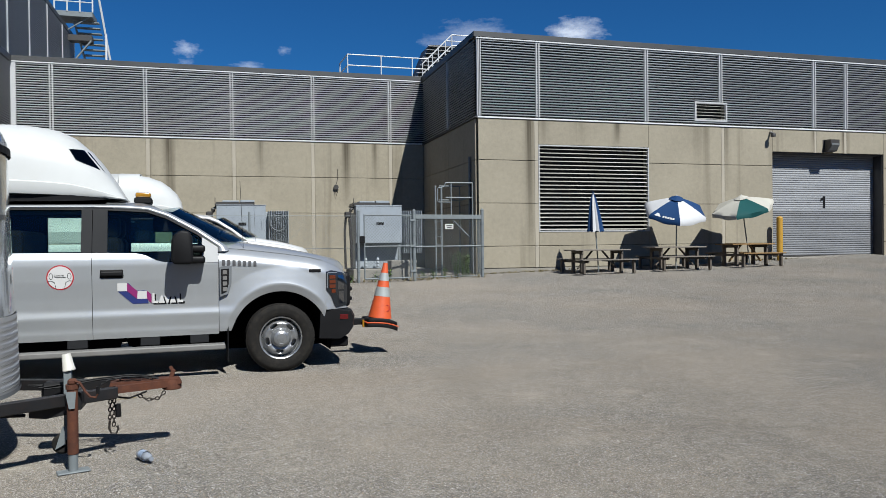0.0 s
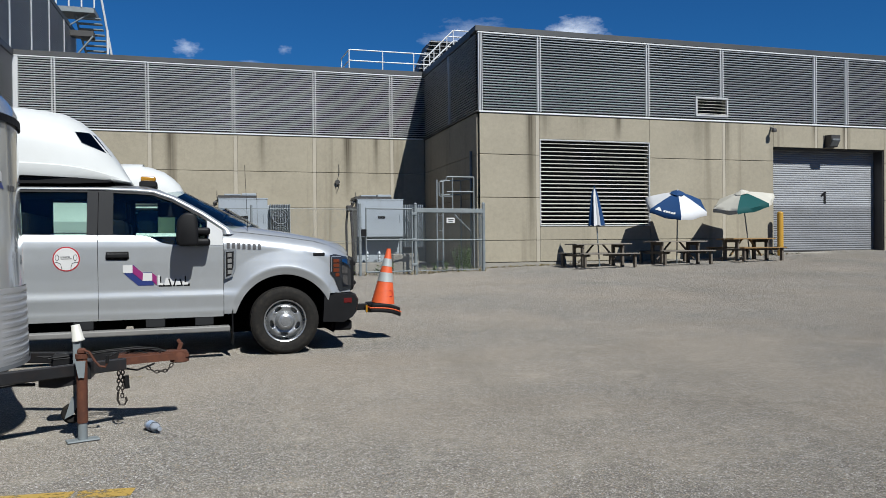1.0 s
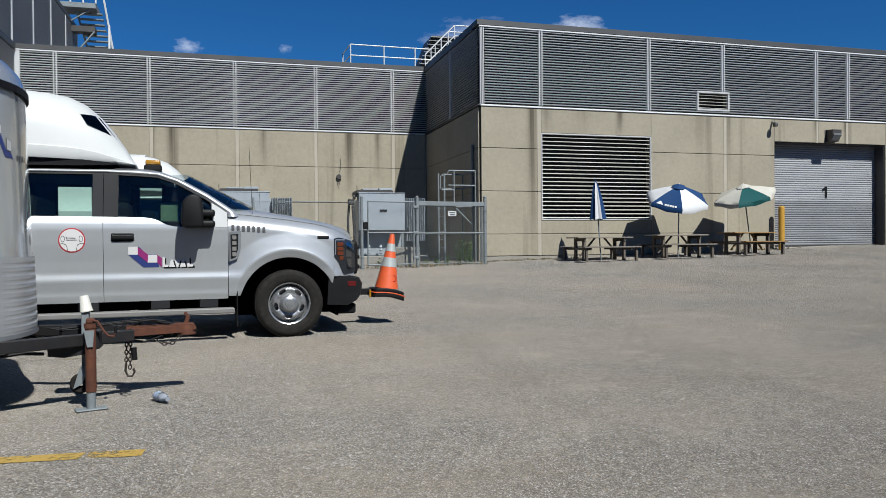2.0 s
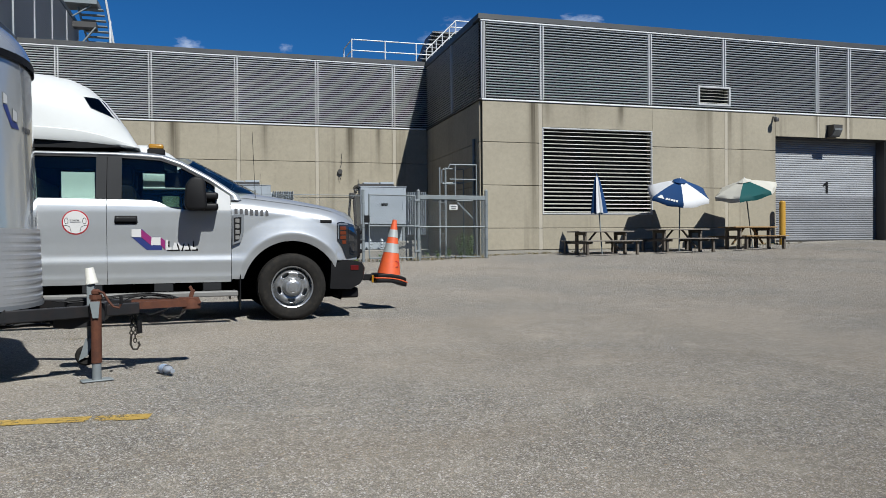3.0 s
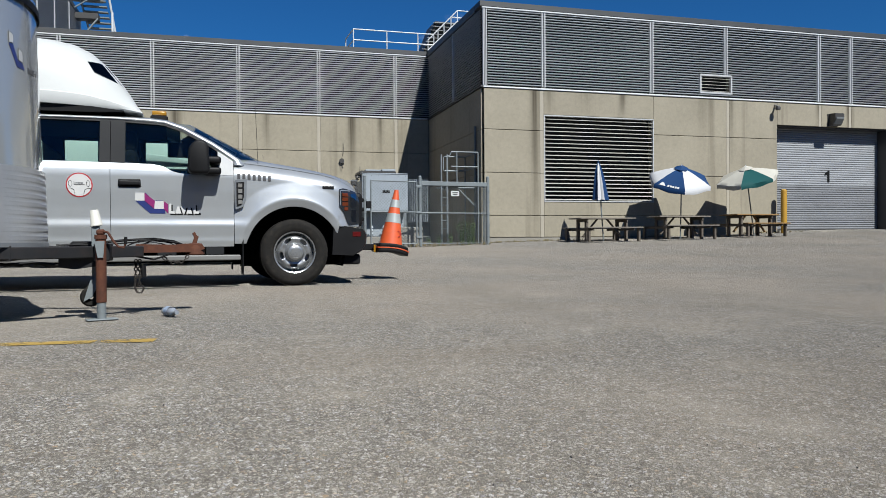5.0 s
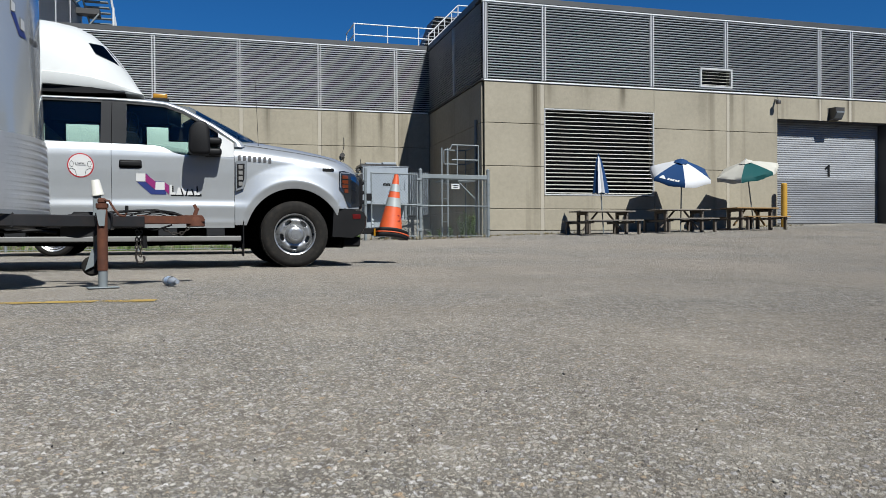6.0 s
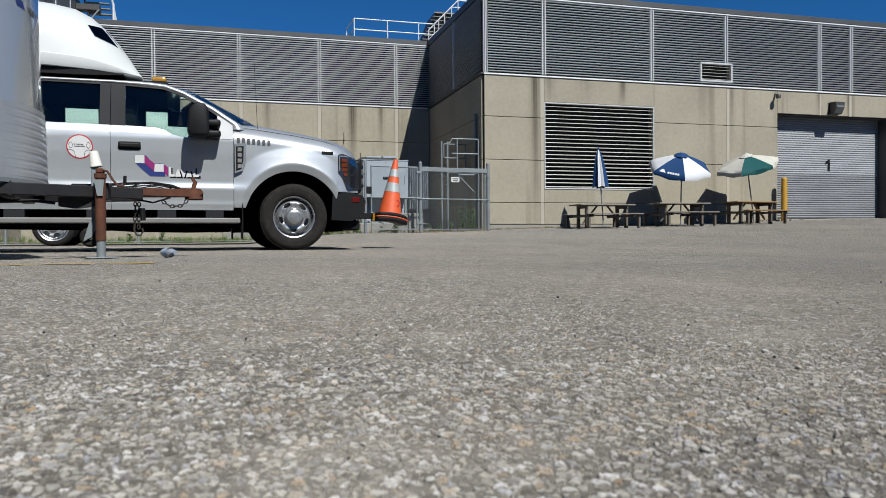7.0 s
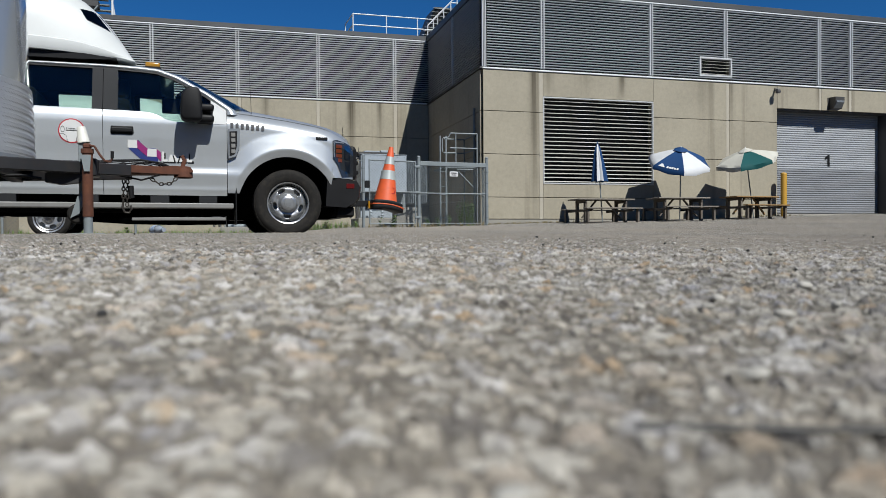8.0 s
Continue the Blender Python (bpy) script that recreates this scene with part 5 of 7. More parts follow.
part("glass", prism([(-0.17, -0.22), (-0.335, 0.10), (-0.352, 0.10), (-0.352, 0.02), (-0.19, -0.25)], -0.26, 0.32, "x"), LENS, lamp)
cctv = thing("security_camera", pose(19.28, RIGHT_Y - 0.05, 5.42), "small dark dome security camera on a pale arm", "camera")
part("arm", rod((0.02, 0.0, 0.16), (-0.03, -0.22, 0.08), 0.035), STONE_PALE, cctv)
smooth(part("housing", lathe([(0.001, -0.14), (0.07, -0.13), (0.095, -0.06), (0.09, 0.02), (0.001, 0.03)], 16, Matrix.Translation((-0.06, -0.26, -0.04)) @ Matrix.Rotation(radians(-90), 4, "X")), DARK_STEEL, cctv))

YELLOW = surf("faded yellow paint", (0.3915, 0.2147, 0.0221), 0.55, grain=30, grain_amt=0.08, blotch=4, blotch_amt=0.15, bump=0.1, dirt=(0.221, 0.1389, 0.0379), dirt_amt=0.3)
bollard = thing("bollard", pose(19.35, 14.72, gz(19.35, 14.7)), "yellow painted steel bollard beside the roller door", "bollard")
part("post", rod((0, 0, -0.05), (0, 0, 1.60), 0.11, 24), YELLOW, bollard)
smooth(part("cap", lathe([(0.11, 0.0), (0.10, 0.03), (0.06, 0.05), (0.001, 0.058)], 24, Matrix.Translation((0, 0, 1.60)) @ Matrix.Rotation(radians(90), 4, "X")), YELLOW, bollard))


# ---- picnic tables and parasols ----
WOOD_GREY = surf("weathered grey timber", (0.0947, 0.0789, 0.0631), 0.85, grain=9, grain_amt=0.25, blotch=2, blotch_amt=0.25, bump=0.3, random_amt=0.15, stretch=(0.5, 6, 6))
WOOD_PALE = surf("sun-bleached grey timber", (0.1722, 0.1517, 0.1271), 0.85, grain=9, grain_amt=0.25, blotch=2, blotch_amt=0.25, bump=0.3, random_amt=0.15, stretch=(0.5, 6, 6))
WOOD_TAN = surf("honey brown timber", (0.2147, 0.1263, 0.0474), 0.75, grain=9, grain_amt=0.2, blotch=2, blotch_amt=0.2, bump=0.3, random_amt=0.12, stretch=(0.5, 6, 6))


def build_picnic_table(place, top_mat, label, L=1.0, bench=0.75):
    """Boards run along local x; benches on both sides are carried by the A-frames at the ends."""
    t = thing("picnic_table", place, label, "picnic table", "picnic tables by the wall")
    H = 0.78
    for k in range(5):
        y = -0.36 + 0.18 * k
        part("top_board", box((-L, y - 0.083, H - 0.04), (L, y + 0.083, H), 0.006), top_mat, t)
    for s in (-1, 1):
        for k in range(2):
            y = s * (bench + 0.02 + 0.125 * k)
            part("seat_board", box((-L, y - 0.058, 0.43), (L, y + 0.058, 0.47), 0.006), top_mat, t)
        x = s * (L - 0.28)
        part("top_bearer", box((x - 0.022, -0.40, H - 0.14), (x + 0.022, 0.40, H - 0.041), 0.005), WOOD_GREY, t)
        part("seat_bearer", box((x - 0.068, -bench - 0.16, 0.355), (x - 0.024, bench + 0.16, 0.429), 0.005), WOOD_GREY, t)
        for q in (-1, 1):
            leg = box((-0.035, -0.07, 0), (0.035, 0.07, 0.64), 0.005, Matrix.Translation((x, q * 0.30, -0.0)))
            part("leg", leg, WOOD_GREY, t)
            part("seat_post", box((s * (L - 0.11) - 0.035, q * (bench + 0.06) - 0.06, 0.0), (s * (L - 0.11) + 0.035, q * (bench + 0.06) + 0.06, 0.43), 0.006), WOOD_GREY, t)
        part("brace", box((-0.02, -0.04, 0), (0.02, 0.04, 0.80), 0.004, Matrix.Translation((s * 0.70, 0, 0.16)) @ Matrix.Rotation(radians(s * -42), 4, "Y")), top_mat if top_mat is WOOD_TAN else WOOD_GREY, t)
    return t


def cloth(name, base):
    return surf(name, base, 0.75, grain=120, grain_amt=0.06, blotch=2.5, blotch_amt=0.12, bump=0.08, spec=0.2)


BLUE_CLOTH = cloth("royal blue canvas", (0.0063, 0.0347, 0.1073))
WHITE_CLOTH = cloth("white canvas", (0.4672, 0.4735, 0.4862))
CREAM_CLOTH = cloth("off-white canvas", (0.3915, 0.3788, 0.3346))
GREEN_CLOTH = cloth("bottle green canvas", (0.0076, 0.0631, 0.0631))


def build_parasol(base, apex, tilt, radius, drop, colours, label, turn=0.0, sag=0.06):
    """An open six-panel parasol: pole from base, canopy at apex tilted by the given angles."""
    p = thing("parasol", pose(*base), label, "parasol", "parasols over the tables")
    top = Vector(apex) - Vector(base)
    part("pole", rod((0, 0, 0), top, 0.021, 10), GALV, p)
    part("finial", rod(top, top + Vector((0, 0, 0.10)), 0.03, 8, 0.012), INK_WHITE, p)
    m = Matrix.Translation(top) @ Matrix.Rotation(radians(tilt[0]), 4, "X") @ Matrix.Rotation(radians(tilt[1]), 4, "Y") @ Matrix.Rotation(radians(turn), 4, "Z")
    n, rows = 6, 6
    for k in range(n):
        a0, a1 = k * math.tau / n, (k + 1) * math.tau / n
        bm = bmesh.new()
        grid = []
        for i in range(rows + 1):
            f = 0.03 + 0.97 * i / rows
            row = []
            for j in range(7):
                g = j / 6
                d = Vector((math.cos(a0), math.sin(a0), 0)).lerp(Vector((math.cos(a1), math.sin(a1), 0)), g)
                puff = sag * math.sin(math.pi * g) * f
                row.append(bm.verts.new(m @ Vector((d.x * radius * f, d.y * radius * f, -drop * f ** 1.25 - puff * 0.4))))
            grid.append(row)
        row = []
        for j in range(7):
            g = j / 6
            d = Vector((math.cos(a0), math.sin(a0), 0)).lerp(Vector((math.cos(a1), math.sin(a1), 0)), g)
            row.append(bm.verts.new(m @ Vector((d.x * radius * 1.01, d.y * radius * 1.01, -drop - 0.13 - 0.035 * math.sin(math.pi * g) - 0.02 * math.sin(9 * g + k)))))
        grid.append(row)
        for r0, r1 in zip(grid, grid[1:]):
            for j in range(6):
                bm.faces.new((r0[j], r0[j + 1], r1[j + 1], r1[j]))
        bmesh.ops.recalc_face_normals(bm, faces=bm.faces[:])
        bmesh.ops.solidify(bm, geom=bm.faces[:], thickness=0.004)
        smooth(part("canopy_panel", bm, colours[k % len(colours)], p), 60)
        part("rib", rod(m @ Vector((0, 0, -0.06)), m @ Vector((math.cos(a0) * radius, math.sin(a0) * radius, -drop - 0.02)), 0.007, 5), GALV, p)
    bm = bmesh.new()
    bmesh.ops.create_cone(bm, cap_ends=True, segments=8, radius1=0.24, radius2=0.05, depth=0.09, matrix=m @ Matrix.Translation((0, 0, 0.01)))
    part("vent_cap", bm, colours[1] if colours[1] is BLUE_CLOTH else colours[0], p)
    return p, m


def build_closed_parasol(base, apex, label):
    p = thing("parasol", pose(*base), label, "parasol", "parasols over the tables")
    top = Vector(apex) - Vector(base)
    part("pole", rod((0, 0, 0), top, 0.021, 10), GALV, p)
    rng = random.Random(3)
    n = 8
    for k in range(n):
        bm = bmesh.new()
        grid = []
        for i in range(9):
            f = i / 8
            row = []
            for j in range(5):
                a = (k + j / 4) * math.tau / n
                fold = 0.5 + 0.5 * abs(math.cos(math.pi * j / 4))
                r = (0.04 + 0.25 * f ** 0.7) * (0.55 + 0.45 * fold)
                at = Vector((0, 0, 0)).lerp(top, 1 - 0.46 * f)
                row.append(bm.verts.new(at + Vector((r * math.cos(a), r * math.sin(a), rng.uniform(-0.02, 0.02) - 0.05 * fold * f))))
            grid.append(row)
        for r0, r1 in zip(grid, grid[1:]):
            for j in range(4):
                bm.faces.new((r0[j], r0[j + 1], r1[j + 1], r1[j]))
        bmesh.ops.recalc_face_normals(bm, faces=bm.faces[:])
        bmesh.ops.solidify(bm, geom=bm.faces[:], thickness=0.004)
        smooth(part("canopy_fold", bm, WHITE_CLOTH if k % 3 == 2 else BLUE_CLOTH, p), 60)
    part("finial", rod(top, top + Vector((0, 0, 0.10)), 0.028, 8, 0.012), BLUE_CLOTH, p)
    return p


T1, T2, T3 = (11.12, 13.50), (13.96, 13.40), (16.86, 13.50)
for (x, y), turn, mat, long, label in ((T1, 0, WOOD_PALE, 1.0, "weathered grey timber picnic table with attached benches"), (T2, -3, WOOD_PALE, 0.95, "weathered grey timber picnic table under a blue parasol"),
                                       (T3, 5, WOOD_TAN, 0.93, "honey brown timber picnic table under a green parasol")):
    build_picnic_table(pose(x, y, gz(x, y), 0, 0, turn), mat, label, long)
build_closed_parasol((11.17, 13.50, gz(*T1) + 0.02), (10.98, 13.48, 3.03), "furled blue and white parasol on a steel pole")
u2, m2 = build_parasol((14.02, 13.40, gz(*T2) + 0.02), (13.96, 13.22, 2.93), (25, -6), 1.07, 0.45, (WHITE_CLOTH, BLUE_CLOTH), "open blue and white parasol with a printed rim", 9)
build_parasol((17.06, 13.50, gz(*T3) + 0.02), (16.56, 13.30, 2.97), (11, -18), 1.06, 0.34, (CREAM_CLOTH, CREAM_CLOTH, CREAM_CLOTH, GREEN_CLOTH, CREAM_CLOTH, CREAM_CLOTH), "open off-white and green parasol leaning on its pole", 42)
# printed mark on the blue rim: plain shapes
for outline in ([(0.16, 0.85), (0.22, 0.85), (0.36, 0.97), (0.13, 0.97)], *[[(0.40 + 0.085 * k, 0.90), (0.465 + 0.085 * k, 0.90), (0.465 + 0.085 * k, 0.97), (0.40 + 0.085 * k, 0.97)] for k in range(5)]):
    bm = bmesh.new()
    vs = []
    for g, f in outline:
        a0, a1 = 3 * math.tau / 6, 4 * math.tau / 6
        d = Vector((math.cos(a0), math.sin(a0), 0)).lerp(Vector((math.cos(a1), math.sin(a1), 0)), g)
        vs.append(bm.verts.new(m2 @ Vector((d.x * 1.07 * f, d.y * 1.07 * f, -0.45 * f ** 1.25 - 0.024 * math.sin(math.pi * g) * f + 0.016))))
    bm.faces.new(vs)
    bmesh.ops.recalc_face_normals(bm, faces=bm.faces[:])
    bmesh.ops.solidify(bm, geom=bm.faces[:], thickness=0.002)
    part("printed_mark", bm, INK_WHITE, u2)


# ---- fence, gate and plant behind it ----
def add_wire(bm, a, b, r=0.0036):
    a, b = Vector(a), Vector(b)
    d = (b - a).normalized()
    s = d.cross(Vector((0, 1, 0))).normalized() * r
    o = Vector((0, r, 0))
    one = [bm.verts.new(a + q) for q in (s, o, -s, -o)]
    two = [bm.verts.new(b + q) for q in (s, o, -s, -o)]
    for i in range(4):
        bm.faces.new((one[i], one[(i + 1) % 4], two[(i + 1) % 4], two[i]))


def chain_link(w, z0, z1, pitch=0.10, wire=0.0036):
    """Diamond mesh over local x 0..w and z0..z1."""
    bm = bmesh.new()
    h = z1 - z0
    for s in (-1, 1):
        c = -h
        while c < w + h:
            # line x = c + s*(z - mid) clipped to the bay
            pts = []
            x_at = lambda z: c + (z - z0 if s > 0 else z1 - z)  # noqa: E731
            za, zb = z0, z1
            if s > 0:
                za, zb = max(z0, z0 - c), min(z1, z0 + w - c)
            else:
                za, zb = max(z0, z1 + c - w), min(z1, z1 + c)
            if zb - za > 0.01:
                add_wire(bm, (x_at(za), 0.004 * s, za), (x_at(zb), 0.004 * s, zb), wire)
            c += pitch
    return bm


def fence_bay(parent, a, b, z0a, z1, rails, wire=0.0036):
    """Mesh and rails between plan points a and b."""
    d = Vector((b[0] - a[0], b[1] - a[1], 0))
    m = pose(a[0], a[1], 0, 0, 0, math.degrees(math.atan2(d.y, d.x)))
    bm = chain_link(d.length, z0a, z1, 0.10, wire)
    bmesh.ops.transform(bm, matrix=m, verts=bm.verts[:])
    tagged(part("mesh", bm, GALV, parent), kind="stuff")
    for z, r in rails:
        part("rail", rod(m @ Vector((0, 0, z)), m @ Vector((d.length, 0, z)), r, 8), GALV, parent)


fence = thing("chain_link_fence", None, "galvanised chain-link fence enclosing the plant yard", "fence")
P = [(-9.6, 12.6), (-6.4, 12.8), (-3.2, 13.0), (0.0, 13.2), (3.12, 13.42)]
for a, b in zip(P, P[1:]):
    fence_bay(fence, a, b, gz(*a) + 0.03, 2.30, [(2.32, 0.009), (gz(*a) + 0.05, 0.008), (1.36, 0.006)], 0.0022)
fence_bay(fence, (5.02, 13.80), (7.26, 14.02), 0.40, 2.24, [(1.38, 0.022), (0.42, 0.012)])
part("top_beam", box((0, -0.03, 2.24), (2.26, 0.03, 2.38), 0.01, pose(5.02, 13.80, 0, 0, 0, 5.6)), GALV, fence)
fence_bay(fence, (7.30, 14.05), (7.50, 15.10), 0.40, 2.30, [(2.32, 0.022)])
for x, y in P[:-1]:
    part("post", rod((x, y, gz(x, y) - 0.1), (x, y, 2.42), 0.032, 10), GALV, fence)
for x, y, r, top in ((3.17, 13.44, 0.045, 2.47), (4.98, 13.80, 0.055, 2.50), (7.30, 14.03, 0.055, 2.54)):
    post = part("post", rod((x, y, gz(x, y) - 0.1), (x, y, top), r, 14), GALV, fence, "stout terminal post")
    part("post_cap", rod((x, y, top), (x, y, top + 0.05), r + 0.008, 14, 0.02), GALV, post)
    for z in (0.65, 1.0, 1.38, 1.75, 2.1):
        part("clamp", rod((x, y, z - 0.02), (x, y, z + 0.02), r + 0.01, 14), GALV, post)
gate = thing("chain_link_gate", None, "closed galvanised chain-link gate with a padlock", "gate")
g0, g1 = Vector((3.36, 13.46, 0)), Vector((4.86, 13.76, 0))
for z in (0.42, 1.40, 2.35):
    part("gate_rail", rod(g0 + Vector((0, 0, z)), g1 + Vector((0, 0, z)), 0.022, 8), GALV, gate)
for q in (g0, g1):
    part("gate_stile", rod(q + Vector((0, 0, 0.42)), q + Vector((0, 0, 2.37)), 0.024, 8), GALV, gate)
d = g1 - g0
bm = chain_link(d.length, 0.43, 2.34)
bmesh.ops.transform(bm, matrix=pose(g0.x, g0.y, 0, 0, 0, math.degrees(math.atan2(d.y, d.x))), verts=bm.verts[:])
tagged(part("mesh", bm, GALV, gate), kind="stuff")
part("padlock", box((3.20, 13.38, 1.50), (3.36, 13.44, 1.72), 0.02), BLACK_PLASTIC, gate, "black lock box")
for z in (0.62, 1.4, 2.2):
    part("hinge", box((4.84, 13.72, z - 0.04), (5.02, 13.82, z + 0.04), 0.01), GALV, gate)
sign = thing("warning_sign", pose(6.14, 13.86, 2.0, 0, 0, 5.6), "small white sign wired to the fence", "sign")
part("plate", box((-0.14, -0.012, -0.08), (0.14, -0.004, 0.08), 0.004), INK_WHITE, sign)
for k, w in enumerate((0.20, 0.16)):
    part("text_bar", box((-w / 2, -0.016, 0.015 - 0.06 * k), (w / 2, -0.011, 0.045 - 0.06 * k)), INK_BLACK, sign)

CABINET = surf("pale blue-grey enamelled steel", (0.2526, 0.2841, 0.3157), 0.45, grain=20, grain_amt=0.04, blotch=1.5, blotch_amt=0.1, bump=0, dirt=(0.1578, 0.1515, 0.1389), dirt_amt=0.2)


def build_transformer(x, y, w, label):
    z0, z1 = 1.50, 2.72
    t = thing("transformer", pose(x, y, 0), label, "transformer", "transformers behind the fence")
    g = gz(x, y)
    part("plinth", box((-0.1, 0.0, g - 0.1), (w + 0.8, 1.6, g + 0.30), 0.02), CONCRETE_GREY, t)
    part("cabinet", box((0, 0, z0), (w, 0.5, z1), 0.012), CABINET, t)
    part("tank", box((0.05, 0.52, g + 0.30), (w + 0.1, 1.5, 2.55), 0.02), CABINET, t)
    part("lid", box((-0.015, -0.015, z1), (w + 0.015, 1.5, z1 + 0.03), 0.008), CABINET, t)
    part("hood", prism([(-0.05, z1 + 0.032), (w * 0.78, z1 + 0.032), (w * 0.78, z1 + 0.11), (0.0, z1 + 0.13)], 0.25, 1.3, "y"), DARK_STEEL, t)
    part("hood_box", box((w * 0.48, 0.35, z1 + 0.125), (w * 0.78, 0.9, z1 + 0.20), 0.01), CABINET, t)
    part("relief_box", box((w * 0.12, 0.4, z1 + 0.133), (w * 0.46, 0.9, z1 + 0.185), 0.01), CABINET, t)
    part("handle_plate", box((w * 0.44, -0.015, 2.10), (w * 0.60, 0.0, 2.19), 0.004), BLACK_PLASTIC, t)
    part("side_latch", rod((w - 0.12, -0.02, 2.0), (w - 0.12, -0.02, 2.25), 0.012, 6), CABINET, t)
    for k in range(7):
        part("rivet", rod((0.08 + k * (w - 0.16) / 6, -0.008, z1 - 0.06), (0.08 + k * (w - 0.16) / 6, 0.004, z1 - 0.06), 0.012, 6), GALV, t)
    for u in (0.08, w - 0.08):
        part("leg", box((u - 0.04, 0.05, g + 0.28), (u + 0.04, 0.13, z0), 0.005), GALV, t)
    for k in range(9):
        u = w + 0.10 + 0.075 * k
        part("cooling_fin", box((u, 0.15, 1.15), (u + 0.02, 1.2, 2.58), 0.006), CABINET, t)
    for q, z in ((0.30, 2.20), (0.30, 1.62)):
        fan = part("fan_guard", lathe([(0.27, 0.0), (0.28, -0.04), (0.27, -0.06), (0.25, -0.03), (0.27, 0.0)], 28, Matrix.Translation((w + 0.40, 0.10, z))), GALV, t)
        for r in (0.08, 0.15, 0.21):
            part("guard_ring", lathe([(r, -0.055), (r + 0.008, -0.06), (r, -0.065), (r, -0.055)], 24, Matrix.Translation((w + 0.40, 0.10, z))), GALV, fan)
        for k in range(6):
            a = k * math.pi / 6
            part("guard_wire", rod((w + 0.40 - 0.27 * math.cos(a), 0.04, z - 0.27 * math.sin(a)), (w + 0.40 + 0.27 * math.cos(a), 0.04, z + 0.27 * math.sin(a)), 0.005, 4), GALV, fan)
    for k, u in enumerate((0.35, 0.75)):
        smooth(part("insulator", lathe([(0.03, 0.0), (0.06, 0.05), (0.035, 0.10), (0.06, 0.15), (0.035, 0.20), (0.06, 0.25), (0.03, 0.32), (0.001, 0.33)], 14, Matrix.Translation((u, 0.25, g + 0.35)) @ Matrix.Rotation(radians(90), 4, "X")), CABINET, t))
    # pipework on the flank
    bm = bmesh.new()
    add_tube(bm, [(-0.10, 0.3, g + 0.3), (-0.12, 0.3, 1.6), (-0.16, 0.32, 2.3), (-0.12, 0.35, 2.62), (0.02, 0.4, 2.70)], 0.05, 8)
    part("conduit", bm, DARK_STEEL, t)
    bm = bmesh.new()
    add_tube(bm, [(-0.28, 0.5, g + 0.3), (-0.30, 0.5, 1.9), (-0.25, 0.5, 2.45), (-0.05, 0.5, 2.60)], 0.04, 8)
    part("conduit", bm, DARK_STEEL, t)
    part("valve", box((-0.32, 0.25, 2.35), (-0.12, 0.45, 2.55), 0.03), DARK_STEEL, t)
    part("gauge_stem", rod((-0.04, 0.2, 2.75), (-0.04, 0.2, 2.98), 0.012, 6), DARK_STEEL, t)
    return t


build_transformer(3.43, 15.40, 1.53, "pale grey outdoor transformer cabinet on a concrete plinth")
build_transformer(-0.93, 15.40, 1.49, "pale grey outdoor transformer cabinet with cooling fans")
block = thing("concrete_block", pose(4.75, 14.6, gz(4.75, 14.6)), "weathered concrete footing behind the gate", "concrete block")
part("block", box((-0.4, -0.3, -0.05), (0.45, 0.3, 0.62), 0.03), CONCRETE_GREY, block)

stand = thing("access_platform", None, "galvanised access platform with guard rails", "platform")
XA, XB, YA, YB, FZ = 6.30, 7.44, 15.42, 16.9, 2.40
part("deck", box((XA, YA, FZ - 0.05), (XB, YB, FZ), 0.005), GALV, stand)
for x, y, r in ((XB, YA, 0.026), (XB, YB, 0.026), (6.335, YA, 0.036), (6.13, YA, 0.030)):
    part("post", rod((x, y, gz(x, y)), (x, y, FZ + (1.12 if x > 7 else 1.02)), r, 8), GALV, stand)
part("post", rod((6.68, YA, FZ), (6.68, YA, FZ + 1.12), 0.024, 8), GALV, stand)
for z in (FZ + 1.12, FZ + 0.62):
    for a, b in (((6.48, YA), (XB, YA)), ((XB, YA), (XB, YB)), ((6.68, YB), (XB, YB))):
        part("rail", rod((*a, z), (*b, z), 0.024, 8), GALV, stand)
part("gate_loop", tube([(6.335, YA - 0.02, FZ + 0.95), (6.24, YA - 0.02, FZ + 0.95), (6.20, YA - 0.02, FZ + 0.91), (6.20, YA - 0.02, FZ + 0.50), (6.24, YA - 0.02, FZ + 0.46), (6.66, YA - 0.02, FZ + 0.46)], 0.02, 6), GALV, stand)
part("gate_loop", tube([(6.335, YA - 0.02, FZ + 0.95), (6.43, YA - 0.02, FZ + 0.99), (6.48, YA - 0.02, FZ + 1.10)], 0.02, 6), GALV, stand)
part("brace", rod((6.75, YA, FZ - 0.16), (XB - 0.12, YA, FZ - 0.72), 0.024, 8), GALV, stand)
part("brace", rod((6.72, YA, FZ - 0.10), (7.30, YA, FZ - 0.10), 0.022, 8), GALV, stand)
for k in range(7):
    part("rung", rod((6.13, YA - 0.02, 0.66 + 0.26 * k), (6.335, YA - 0.02, 0.66 + 0.26 * k), 0.010, 6), GALV, stand)
pipe = thing("downpipe", None, "thin galvanised pipe fixed to the shaded wall", "pipe")
part("pipe", rod((7.44, 15.72, 0.4), (7.44, 15.72, 4.45), 0.045, 10), GALV, pipe)
part("bracket", box((7.42, 15.64, 3.2), (7.50, 15.80, 3.26)), GALV, pipe)
reel = thing("cable_reel", pose(3.73, 22.20, 3.85), "dark round cable fixture hanging on the concrete wall", "wall fixture")
part("disc", rod((0, 0.03, 0), (0, -0.06, 0), 0.10, 18), DARK_STEEL, reel)
part("cable", tube([(0.0, -0.04, 0.12), (0.06, -0.04, 0.3), (0.08, -0.03, 0.45), (0.07, 0.0, 0.75)], 0.009, 5), DARK_STEEL, reel)
part("cable", tube([(-0.05, -0.04, -0.1), (0.0, -0.05, -0.38), (0.08, -0.05, -0.1), (0.02, -0.05, 0.0)], 0.014, 5), DARK_STEEL, reel)

